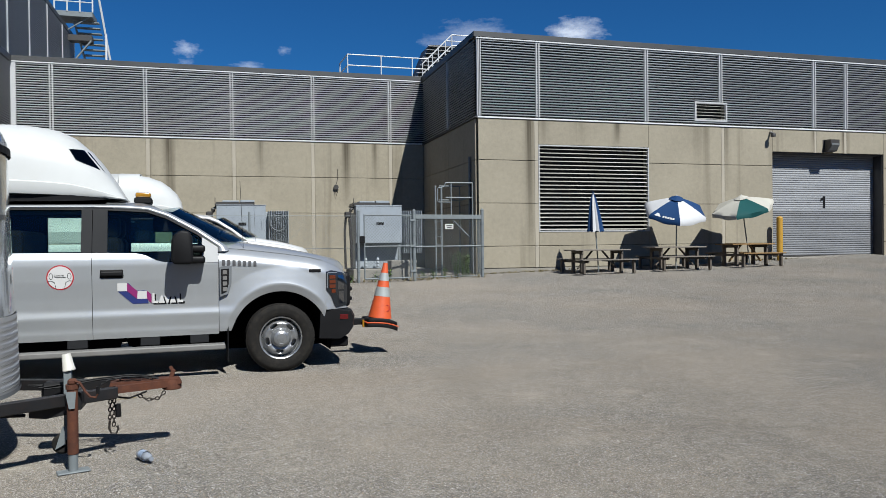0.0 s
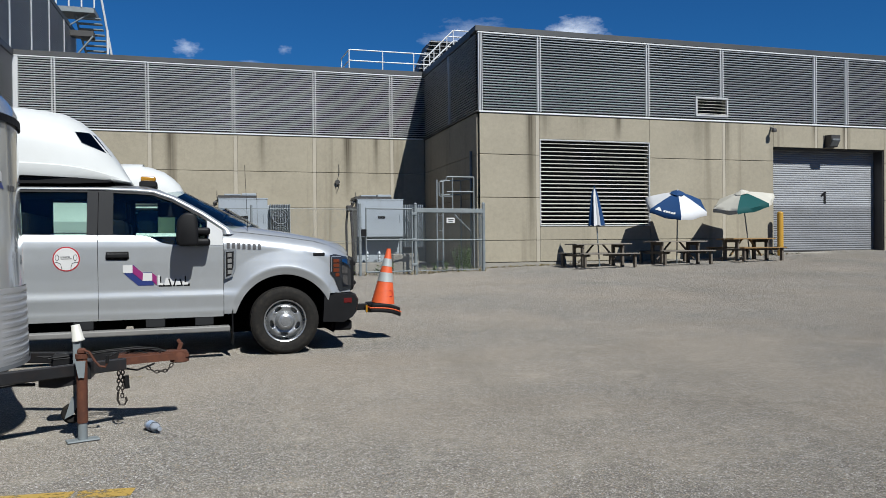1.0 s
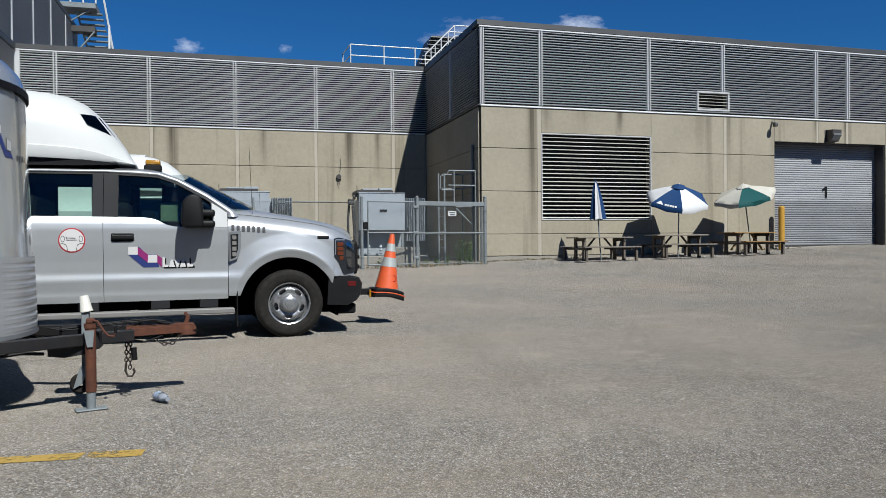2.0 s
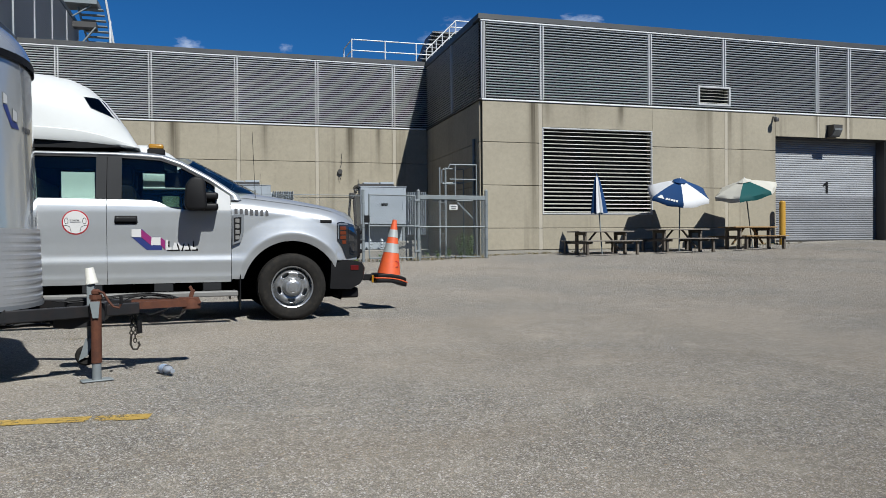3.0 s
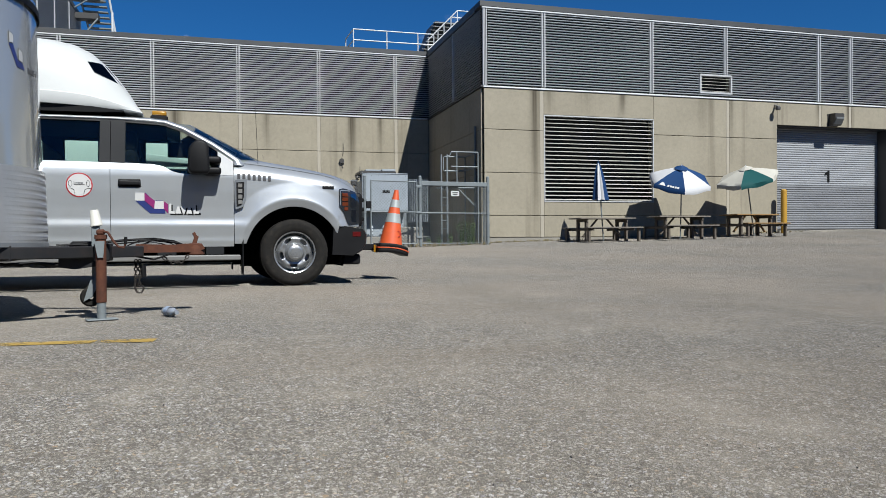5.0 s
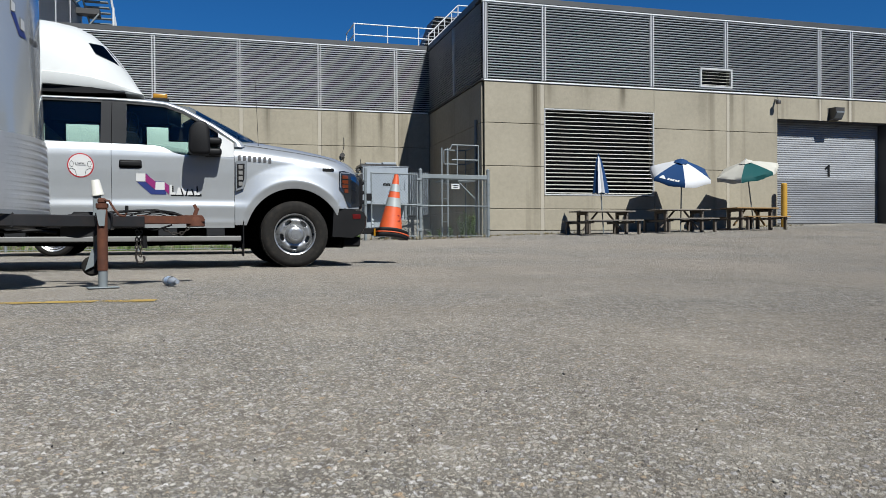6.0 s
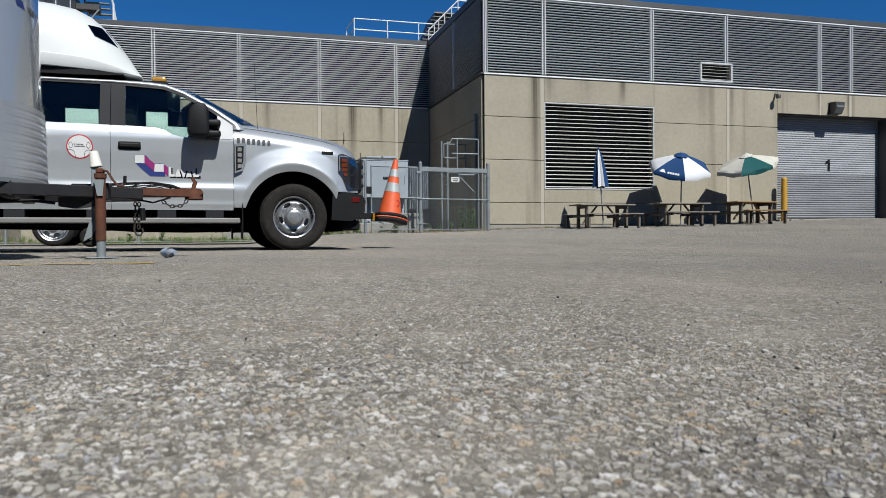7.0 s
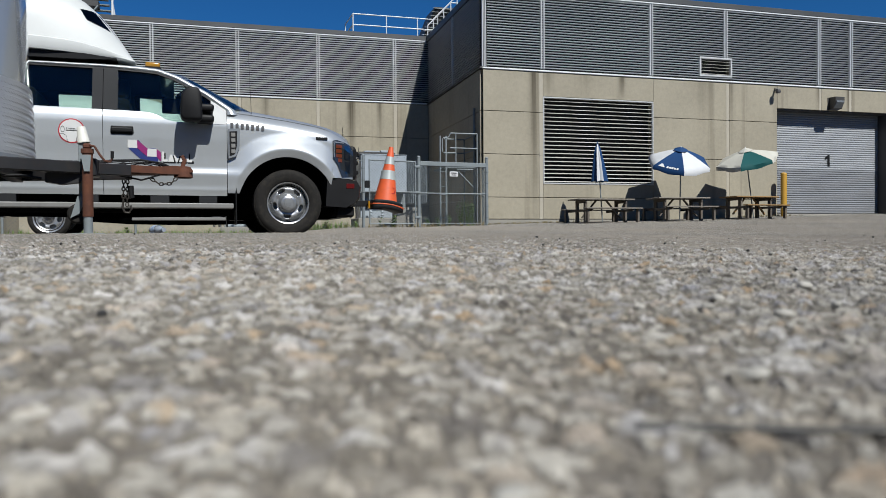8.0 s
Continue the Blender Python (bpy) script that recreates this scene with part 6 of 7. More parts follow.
# ---- roof rails and stairs ----
rail = thing("roof_guard_rail", None, "white painted guard rail along the roof edge", "railing")
for x in (4.38, 5.83, 7.21):
    part("post", rod((x, 22.9, 8.3), (x, 22.9, 9.56), 0.026, 8), WHITE_RAIL, rail)
for z in (9.56, 9.10):
    part("rail", rod((4.38, 22.9, z), (7.93, 22.9, z), 0.026, 8), WHITE_RAIL, rail)
    part("rail", rod((4.38, 22.9, z), (4.30, 24.6, z), 0.026, 8), WHITE_RAIL, rail)
part("post", rod((4.30, 24.6, 8.3), (4.30, 24.6, 9.56), 0.026, 8), WHITE_RAIL, rail)
roof_stair = thing("roof_stair", None, "steel roof stair with white rails and dark treads", "stair")
for y in (22.9, 23.9):
    part("handrail", rod((7.93, y, 9.58), (9.02, y, 10.69), 0.026, 8), WHITE_RAIL, roof_stair)
    part("handrail", rod((9.02, y, 10.69), (10.6, y, 10.69), 0.026, 8), WHITE_RAIL, roof_stair)
    part("mid_rail", rod((7.93, y, 9.13), (9.02, y, 10.22), 0.022, 8), WHITE_RAIL, roof_stair)
    part("mid_rail", rod((9.02, y, 10.22), (10.6, y, 10.22), 0.022, 8), WHITE_RAIL, roof_stair)
    for x, z0, z1 in ((7.93, 8.4, 9.58), (8.40, 8.95, 10.06), (9.02, 9.6, 10.69), (10.6, 9.6, 10.69)):
        part("post", rod((x, y, z0), (x, y, z1), 0.024, 8), WHITE_RAIL, roof_stair)
for k in range(7):
    part("tread", box((7.55 + 0.22 * k, 22.92, 8.52 + 0.19 * k), (7.92 + 0.22 * k, 23.88, 8.57 + 0.19 * k), 0.005), DARK_STEEL, roof_stair)
part("stringer", box((0, -0.02, -0.1), (2.1, 0.02, 0.1), 0.0, Matrix.Translation((7.45, 23.92, 8.4)) @ Matrix.Rotation(radians(-41), 4, "Y")), DARK_STEEL, roof_stair)
part("landing", box((9.0, 22.9, 9.56), (10.6, 23.9, 9.64), 0.01), DARK_STEEL, roof_stair)
unit = thing("roof_fan_unit", pose(6.95, 24.4, 8.3), "dark louvred fan unit on the roof", "roof unit")
part("casing", prism([(0.55, 0.0), (3.0, 0.0), (3.0, 2.35), (1.50, 2.35)], 0.15, 1.7), DARK_STEEL, unit)
for k in range(13):
    part("slat", box((0.46 + 0.076 * k, -0.02, 0.08), (3.02, 0.16, 0.10), 0.0, Matrix.Translation((0, 0, 0.18 * k)) @ Matrix.Rotation(radians(18), 4, "X")), TRIM_WHITE, unit)

tower_stair = thing("tower_stair", None, "white steel stair and landing on the plant house", "stair")
SY = 34.0
part("landing", box((-9.0, SY - 0.6, 13.35), (-7.2, SY + 0.8, 13.62), 0.01), GALV, tower_stair)
part("landing", box((-8.6, SY - 0.3, 12.20), (-7.3, SY + 0.3, 12.50), 0.01), DARK_STEEL, tower_stair)
for x in (-9.0, -8.4, -7.8, -7.2):
    part("post", rod((x, SY - 0.6, 13.6), (x, SY - 0.6, 15.4), 0.04, 8), WHITE_RAIL, tower_stair)
for z in (14.1, 14.6, 15.1):
    part("rail", rod((-9.0, SY - 0.6, z), (-7.2, SY - 0.6, z), 0.03, 8), WHITE_RAIL, tower_stair)
for k in range(13):
    z = 13.2 - 0.26 * k
    part("tread", box((-8.15 + 0.07 * k * 0.6, SY - 0.1 + 0.1 * k, z), (-6.98 + 0.045 * k, SY + 0.2 + 0.1 * k, z + 0.05), 0.0), GALV, tower_stair)
part("stringer", rod((-7.05, SY - 0.1, 15.0), (-6.40, SY + 1.0, 10.2), 0.06, 6), WHITE_RAIL, tower_stair)
part("stringer", rod((-8.2, SY - 0.1, 13.3), (-7.5, SY + 1.0, 10.2), 0.05, 6), GALV, tower_stair)
part("corner_post", rod((-6.62, SY - 0.3, 8.4), (-6.62, SY - 0.3, 12.6), 0.06, 8), WHITE_RAIL, tower_stair)
part("brace", rod((-8.3, SY - 0.4, 10.9), (-7.3, SY - 0.4, 12.2), 0.05, 6), GALV, tower_stair)
part("brace", rod((-8.7, SY - 0.4, 12.5), (-7.4, SY - 0.4, 13.4), 0.04, 6), GALV, tower_stair)

# ---- cargo trailer ----
GREY_SKIN = surf("glossy pale grey trailer skin", (0.451, 0.4715, 0.4797), 0.16, 0.55, grain=1.6, grain_amt=0.03, blotch=0.8, blotch_amt=0.06, bump=0.35, bump_dist=0.02, coat=1.0)
CHECKER = surf("aluminium checker plate", (0.50, 0.505, 0.51), 0.36, 0.62, grain=30, grain_amt=0.08, blotch=3, blotch_amt=0.2, bump=0.1)
RUST = surf("rusted red-brown steel", (0.0623, 0.018, 0.0074), 0.85, grain=35, grain_amt=0.35, blotch=7, blotch_amt=0.5, bump=0.3, dirt=(0.164, 0.0541, 0.018), dirt_amt=0.35)
FRAME_BLACK = surf("chipped black frame paint", (0.008, 0.008, 0.009), 0.5, grain=30, grain_amt=0.2, blotch=4, blotch_amt=0.3, bump=0.15, dirt=(0.0631, 0.0316, 0.0189), dirt_amt=0.15)
TRAILER = pose(-0.975, -3.07, 0, 0, 0, 6)
HALF, NOSE = 0.98, -1.008


def nose_x(y, z):
    """Front of the box: bowed in plan and leaning back with height."""
    f = min(abs(y) / HALF, 1.0)
    return NOSE - 0.62 * f ** 2.3 - 0.028 * (z - 0.5)


def nose_shell(z0, z1, lift, nz, far_x=-4.7, thick=0.02):
    """The box's skin between two heights: side, bowed nose, other side."""
    bm = bmesh.new()
    plan = [-1 + 2 * k / 36 for k in range(37)]
    rows = []
    for i in range(nz + 1):
        z = z0 + (z1 - z0) * i / nz
        row = [bm.verts.new((far_x, -HALF - lift, z))]
        for f in plan:
            y = HALF * math.sin(f * math.pi / 2)
            x = nose_x(y, z)
            row.append(bm.verts.new((x + lift, y + lift * f, z)))
        row.append(bm.verts.new((far_x, HALF + lift, z)))
        rows.append(row)
    for a, b in zip(rows, rows[1:]):
        for k in range(len(a) - 1):
            bm.faces.new((a[k], a[k + 1], b[k + 1], b[k]))
    bmesh.ops.recalc_face_normals(bm, faces=bm.faces[:])
    return bm


trailer = thing("cargo_trailer", TRAILER, "grey round-nosed cargo trailer with checker plate skirt", "trailer")
smooth(part("shell", nose_shell(0.53, 2.12, 0.0, 12), GREY_SKIN, trailer), 60)
skirt = smooth(part("checker_skirt", nose_shell(0.52, 1.02, 0.010, 6), CHECKER, trailer, "aluminium checker plate skirt"), 60)
bm = bmesh.new()
for i in range(17):
    z = 0.545 + 0.0275 * i
    for k in range(64):
        f = -1 + 2 * (k + 0.5 * (i % 2)) / 64
        y = HALF * f
        x = nose_x(y, z) + 0.010
        dy = 0.006
        tx = Vector((nose_x(y + dy, z) - nose_x(y - dy, z), 2 * dy, 0)).normalized()
        n = Vector((tx.y, -tx.x, 0))
        s = 1 if i % 2 else -1
        c = Vector((x, y, z))
        along = (tx * 0.9 + Vector((0, 0, s * 0.5))).normalized()
        across = n.cross(along)
        v = [bm.verts.new(c + along * 0.021), bm.verts.new(c + across * 0.0060), bm.verts.new(c - along * 0.021), bm.verts.new(c - across * 0.0060), bm.verts.new(c + n * 0.0034)]
        for j in range(4):
            bm.faces.new((v[j], v[(j + 1) % 4], v[4]))
bmesh.ops.recalc_face_normals(bm, faces=bm.faces[:])
tagged(part("raised_treads", bm, CHECKER, skirt), kind="stuff")
part("skirt_trim", nose_shell(0.500, 0.528, 0.018, 1), STEEL_TRIM, trailer)
part("seam_trim", nose_shell(2.10, 2.15, 0.018, 1), BLACK_PLASTIC, trailer, "dark seam trim under the roof cap")
bm = bmesh.new()
rows = []
for i in range(9):
    a = i / 8 * math.pi / 2
    z, pull = 2.12 + 0.34 * math.sin(a), 0.50 * (1 - math.cos(a))
    row = [bm.verts.new((-4.7, -(HALF + 0.01) * (1 - 0.35 * (1 - math.cos(a))), z))]
    for k in range(37):
        f = -1 + 2 * k / 36
        y = (HALF + 0.01) * math.sin(f * math.pi / 2) * (1 - 0.35 * (1 - math.cos(a)))
        row.append(bm.verts.new((nose_x(y / (1 - 0.35 * (1 - math.cos(a))), 2.12) + 0.012 - pull, y, z)))
    row.append(bm.verts.new((-4.7, (HALF + 0.01) * (1 - 0.35 * (1 - math.cos(a))), z)))
    rows.append(row)
for a, b in zip(rows, rows[1:]):
    for k in range(len(a) - 1):
        bm.faces.new((a[k], a[k + 1], b[k + 1], b[k]))
bm.faces.new(rows[-1])
bmesh.ops.recalc_face_normals(bm, faces=bm.faces[:])
smooth(part("roof_cap", bm, GREY_SKIN, trailer), 60)
part("rear_wall", box((-4.72, -HALF, 0.5), (-4.69, HALF, 2.3)), GREY_SKIN, trailer)
part("floor", prism([(-4.68, -0.95), (-1.75, -0.95), (-1.25, -0.6), (-1.12, 0.0), (-1.25, 0.6), (-1.75, 0.95), (-4.68, 0.95)], 0.46, 0.52, "z"), UNDER, trailer)


def on_nose(y, z, lift):
    return Vector((nose_x(y, z) + lift, y, z))


def nose_decal(points, y0, z0, mat, lift, parent, name):
    bm = bmesh.new()
    bm.faces.new([bm.verts.new(on_nose(y0 + u, z0 + v, lift)) for u, v in points])
    bmesh.ops.recalc_face_normals(bm, faces=bm.faces[:])
    bmesh.ops.solidify(bm, geom=bm.faces[:], thickness=-0.001)
    return part(name, bm, mat, parent)


emblem = nose_decal([(-0.461, 1.800), (-0.424, 1.800), (-0.382, 1.705), (-0.334, 1.698), (-0.312, 1.660), (-0.395, 1.666)], 0, 0, INK_NAVY, 0.003, trailer, "city_emblem")
for outline in ([(-0.458, 1.880), (-0.421, 1.862), (-0.424, 1.806), (-0.461, 1.805)], [(-0.378, 1.791), (-0.331, 1.772), (-0.334, 1.702), (-0.382, 1.710)]):
    mid_y, mid_z = sum(p[0] for p in outline) / 4, sum(p[1] for p in outline) / 4
    edge = nose_decal(outline, 0, 0, INK_GREY, 0.004, emblem, "emblem_block")
    nose_decal([(mid_y + (p - mid_y) * 0.84, mid_z + (q - mid_z) * 0.90) for p, q in outline], 0, 0, TRIM_WHITE, 0.0055, emblem, "emblem_block")
for k in range(5):
    y = -0.262 + 0.030 * k
    nose_decal([(y, 1.655), (y + 0.020, 1.655), (y + 0.020, 1.690), (y, 1.690)], 0, 0, INK_GREY, 0.004, emblem, "emblem_letter")
for s in (-1, 1):
    m = Matrix.Translation((-0.16, s * 0.05, 0.46)) @ Matrix.Rotation(radians(-s * 25.5), 4, "Z")
    part("draw_beam", box((-2.2, -0.026, -0.040), (-0.24, 0.026, 0.040), 0.006, m), FRAME_BLACK, trailer, "black steel draw beam")
    part("road_wheel", lathe([(0.10, 0.0), (0.18, 0.02), (0.19, 0.0), (0.30, -0.01), (0.33, 0.03), (0.33, 0.15), (0.30, 0.18), (0.1, 0.18)], 32, Matrix.Translation((-3.3, s * 0.80, 0.33)) @ Matrix.Diagonal((1, 1 if s < 0 else -1, 1, 1))), RUBBER, trailer)
part("axle", rod((-3.3, -0.8, 0.33), (-3.3, 0.8, 0.33), 0.04), UNDER, trailer)
part("under_bracket", prism([(-0.90, 0.425), (-0.90, 0.36), (-0.80, 0.345), (-0.62, 0.37), (-0.60, 0.425)], -0.30, -0.20), FRAME_BLACK, trailer)
part("brake_line", tube([(-1.35, -0.42, 0.42), (-1.2, -0.40, 0.385), (-1.05, -0.34, 0.395), (-0.92, -0.30, 0.38)], 0.012, 6), BLACK_PLASTIC, trailer)
part("cross_beam", box((-1.22, -0.55, 0.41), (-1.14, 0.55, 0.51), 0.006), FRAME_BLACK, trailer)
coupler = part("coupler", prism([(-0.44, 0.445), (-0.20, 0.452), (-0.12, 0.462), (0.04, 0.466), (0.058, 0.476), (0.045, 0.496), (0.02, 0.508), (-0.08, 0.514), (-0.15, 0.506), (-0.42, 0.512)], -0.055, 0.055, "y"), RUST, trailer, "rusted ball coupler")
part("coupler_plate", prism([(-0.02, -0.052), (-0.40, -0.165), (-0.40, -0.11), (-0.12, -0.03), (-0.12, 0.03), (-0.40, 0.11), (-0.40, 0.165), (-0.02, 0.052)], 0.450, 0.500, "z"), RUST, coupler)
smooth(part("coupler_socket", lathe([(0.001, 0.0), (0.05, 0.005), (0.065, 0.03), (0.068, 0.085), (0.060, 0.09)], 18, Matrix.Translation((-0.01, 0, 0.518)) @ Matrix.Rotation(radians(-90), 4, "X")), RUST, coupler))
part("latch", box((-0.015, -0.012, 0), (0.015, 0.012, 0.075), 0.004, Matrix.Translation((-0.02, -0.01, 0.50)) @ Matrix.Rotation(radians(18), 4, "Y")), RUST, coupler)
part("latch_lever", box((-0.012, -0.01, 0), (0.012, 0.01, 0.045), 0.003, Matrix.Translation((0.0, -0.01, 0.555)) @ Matrix.Rotation(radians(-28), 4, "Y")), RUST, coupler)
bm = bmesh.new()
wire = random.Random(21)
for k in range(4):
    x0, x1 = wire.uniform(-0.50, -0.38), wire.uniform(-0.24, -0.10)
    w, top = wire.uniform(-0.06, 0.06), wire.uniform(0.520, 0.548)
    add_tube(bm, [(x0 + (x1 - x0) * f, w + wire.uniform(-0.02, 0.02), 0.50 + (top - 0.50) * math.sin(math.pi * f) ** 0.7) for f in np.linspace(0, 1, 9)], wire.uniform(0.003, 0.005), 5)
for k, (h, w) in enumerate(((0.52, 0.05), (0.53, 0.02), (0.535, -0.02), (0.525, -0.05))):
    add_tube(bm, [(-0.95 + 0.04 * k, w * 2, 0.51), (-0.75, w * 1.6, h - 0.015), (-0.5, w, h + 0.005 * k), (-0.30, w * 0.8, h + 0.02), (-0.16, w * 0.5, h), (-0.10, w * 0.3, 0.51)], 0.005, 5)
part("cable", bm, BLACK_PLASTIC, trailer, "bundle of wiring over the coupler")
bm = bmesh.new()
add_tube(bm, [(-0.62, -0.07, 0.50), (-0.5, -0.085, 0.44), (-0.30, -0.09, 0.40), (-0.18, -0.09, 0.44)], 0.007, 5)
part("cable", bm, BLACK_PLASTIC, trailer)


def chain(parent, points, mat, link=0.034):
    """Oval links along a hanging line."""
    pts = [Vector(p) for p in points]
    i = 0
    for a, b in zip(pts, pts[1:]):
        n = max(1, int((b - a).length / (link * 0.72)))
        for k in range(n):
            c = a.lerp(b, (k + 0.5) / n)
            d = (b - a).normalized()
            side = d.cross(Vector((0, 1, 0)) if abs(d.y) < 0.9 else Vector((1, 0, 0))).normalized()
            if i % 2:
                side = d.cross(side).normalized()
            loop = [c + d * link * 0.5 * math.cos(t) + side * link * 0.30 * math.sin(t) for t in np.linspace(0, math.tau, 11)]
            part("chain_link", tube(loop, 0.0048, 5), mat, parent)
            i += 1


STEEL_DARK = surf("oily dark chain steel", (0.0316, 0.0265, 0.0227), 0.6, 0.4, grain=60, blotch=9, bump=0)
hang = thing("safety_chain", TRAILER, "dark steel safety chain and hook hanging from the coupler", "chain")
chain(hang, [(-0.42, -0.10, 0.40), (-0.425, -0.10, 0.24)], STEEL_DARK)
chain(hang, [(-0.395, -0.075, 0.40), (-0.40, -0.075, 0.21)], STEEL_DARK)
chain(hang, [(-0.24, -0.07, 0.415), (-0.18, -0.07, 0.375), (-0.10, -0.07, 0.380), (-0.06, -0.06, 0.425)], STEEL_DARK)
part("hook", tube([(-0.425, -0.10, 0.255), (-0.43, -0.10, 0.20), (-0.415, -0.10, 0.165), (-0.385, -0.10, 0.162), (-0.37, -0.10, 0.19), (-0.378, -0.10, 0.215)], 0.008, 6), STEEL_DARK, hang)
part("plug", rod((-0.375, -0.06, 0.36), (-0.37, -0.06, 0.27), 0.02, 10), BLACK_PLASTIC, hang)

JX, JY = -1.565, -3.53
jack = thing("drop_leg_jack", pose(JX, JY, gz(JX, JY)), "rusty red drop-leg jack standing on a plate", "trailer jack")
smooth(part("outer_tube", rod((0, 0, 0.125), (0, 0, 0.562), 0.034, 20), RUST, jack))
smooth(part("inner_tube", rod((0, 0, 0.0), (0, 0, 0.13), 0.029, 18), GALV, jack, "bare steel inner tube"))
part("foot_plate", box((-0.098, -0.05, 0.004), (0.098, 0.05, 0.015), 0.004, pose(0, 0, 0, 0, 0, 18)), GALV, jack)
part("clamp_plate", prism([(-0.034, 0.535), (0.030, 0.535), (0.020, 0.425), (-0.014, 0.425)], -0.046, -0.038, "y"), GALV, jack)
part("top_collar", rod((0, 0, 0.548), (0, 0, 0.578), 0.040, 18), RUST, jack)
part("gear_knob", box((-0.026, -0.026, 0.576), (0.026, 0.026, 0.614), 0.01), RUST, jack)
part("crank", tube([(0.02, -0.02, 0.600), (0.05, -0.035, 0.592), (0.085, -0.04, 0.532), (0.115, -0.045, 0.496), (0.150, -0.045, 0.490), (0.158, -0.045, 0.510), (0.160, -0.045, 0.540)], 0.008, 7), RUST, jack)
part("grip", rod((0.160, -0.045, 0.515), (0.161, -0.045, 0.562), 0.011, 8), BLACK_PLASTIC, jack)
part("mount", box((-0.05, 0.03, 0.40), (0.05, 0.19, 0.52), 0.006), FRAME_BLACK, jack)
KX, KY = -1.628, -3.33
swivel = thing("caster_jack", pose(KX, KY, gz(KX, KY)), "galvanised swivel jack with a black caster wheel", "trailer jack")
part("post", box((-0.024, -0.024, 0.24), (0.024, 0.024, 0.68), 0.004), GALV, swivel)
part("fork", prism([(-0.03, 0.27), (0.03, 0.27), (-0.02, 0.15), (-0.075, 0.12)], -0.045, -0.037, "y"), GALV, swivel)
part("fork", prism([(-0.03, 0.27), (0.03, 0.27), (-0.02, 0.15), (-0.075, 0.12)], 0.037, 0.045, "y"), GALV, swivel)
smooth(part("wheel", lathe([(0.02, -0.022), (0.055, -0.026), (0.068, -0.016), (0.070, 0.0), (0.068, 0.016), (0.055, 0.026), (0.02, 0.022)], 28, Matrix.Translation((-0.035, 0, 0.15))), RUBBER, swivel, "black caster wheel"))
part("winch_box", box((-0.20, 0.15, 0.39), (-0.04, 0.29, 0.535), 0.02), BLACK_PLASTIC, swivel)
cup = thing("paper_cup", pose(KX + 0.005, KY, gz(KX, KY) + 0.662, 0, -9, 0) @ Matrix.Diagonal((0.82, 0.82, 0.86, 1)), "upturned white cup on top of the jack post", "cup")
smooth(part("cup", lathe([(0.001, 0.0), (0.030, 0.0), (0.034, 0.004), (0.047, 0.118), (0.051, 0.122), (0.051, 0.130), (0.046, 0.130)], 28, Matrix.Translation((0, 0, 0.105)) @ Matrix.Rotation(radians(-90), 4, "X")),
            surf("off-white waxed paper", (0.4592, 0.451, 0.41), 0.5, grain=40, grain_amt=0.04, blotch=15, blotch_amt=0.12, bump=0), cup))

# ---- cone, bottle, markings ----
ORANGE = surf("fluorescent orange plastic", (0.5367, 0.0821, 0.0221), 0.5, grain=20, grain_amt=0.05, blotch=8, blotch_amt=0.1, bump=0, dirt=(0.2526, 0.0631, 0.0316), dirt_amt=0.3)
REFLECT = surf("grey reflective tape", (0.3283, 0.3536, 0.3473), 0.4, 0.2, grain=80, grain_amt=0.08, blotch=9, blotch_amt=0.1, bump=0)
MOUNT = TRUCK_1 @ pose(1.435, 0.98, 0.42, 0, 7.0, 0)
cone = thing("traffic_cone", MOUNT, "orange traffic cone with grey bands on the bumper mount", "traffic cone")


def cone_ring(z0, z1, r0, r1, mat, name):
    return smooth(part(name, lathe([(r0, 0), (r1, z1 - z0)], 32, Matrix.Translation((0, 0, z0)) @ Matrix.Rotation(radians(90), 4, "X")), mat, cone), 60)


def cone_r(z):
    return 0.158 - (z - 0.06) * (0.158 - 0.028) / 0.74


for z0, z1, mat, name, d in ((0.06, 0.35, ORANGE, "body", 0), (0.35, 0.475, REFLECT, "reflective_band", 0.002), (0.475, 0.56, ORANGE, "body", 0), (0.56, 0.665, REFLECT, "reflective_band", 0.002), (0.665, 0.80, ORANGE, "body", 0)):
    cone_ring(z0, z1, cone_r(z0) + d, cone_r(z1) + d, mat, name)
part("tip", rod((0, 0, 0.79), (0, 0, 0.802), 0.028, 20), ORANGE, cone)
for name, z0, z1, r, mat in (("rubber_base", 0.012, 0.062, 0.205, BLACK_PLASTIC), ("base_rim", -0.002, 0.012, 0.222, ORANGE), ("rubber_base", -0.055, -0.002, 0.215, BLACK_PLASTIC)):
    bm = bmesh.new()
    rows = []
    for i in range(13):
        row = []
        for zz in (z0, z1):
            x = r * (2 * i / 12 - 1)
            w = r * (1 - 0.12 * abs(2 * i / 12 - 1) ** 6)
            sag = -0.028 * (x / r) ** 2 * (1.25 if x > 0 else 0.6)
            row += [bm.verts.new((x, -w, zz + sag)), bm.verts.new((x, w, zz + sag))]
        rows.append([row[0], row[1], row[3], row[2]])
    for p, q in zip(rows, rows[1:]):
        for k in range(4):
            bm.faces.new((p[k], p[(k + 1) % 4], q[(k + 1) % 4], q[k]))
    bm.faces.new(rows[0])
    bm.faces.new(rows[-1][::-1])
    bmesh.ops.recalc_face_normals(bm, faces=bm.faces[:])
    bmesh.ops.bevel(bm, geom=[e for e in bm.edges if e.calc_face_angle(0) > 0.8], offset=0.012 if mat is BLACK_PLASTIC else 0.003, segments=2, affect="EDGES", profile=0.5)
    smooth(part(name, bm, mat, cone, "black rubber base" if mat is BLACK_PLASTIC else "orange edge of the base"), 40)
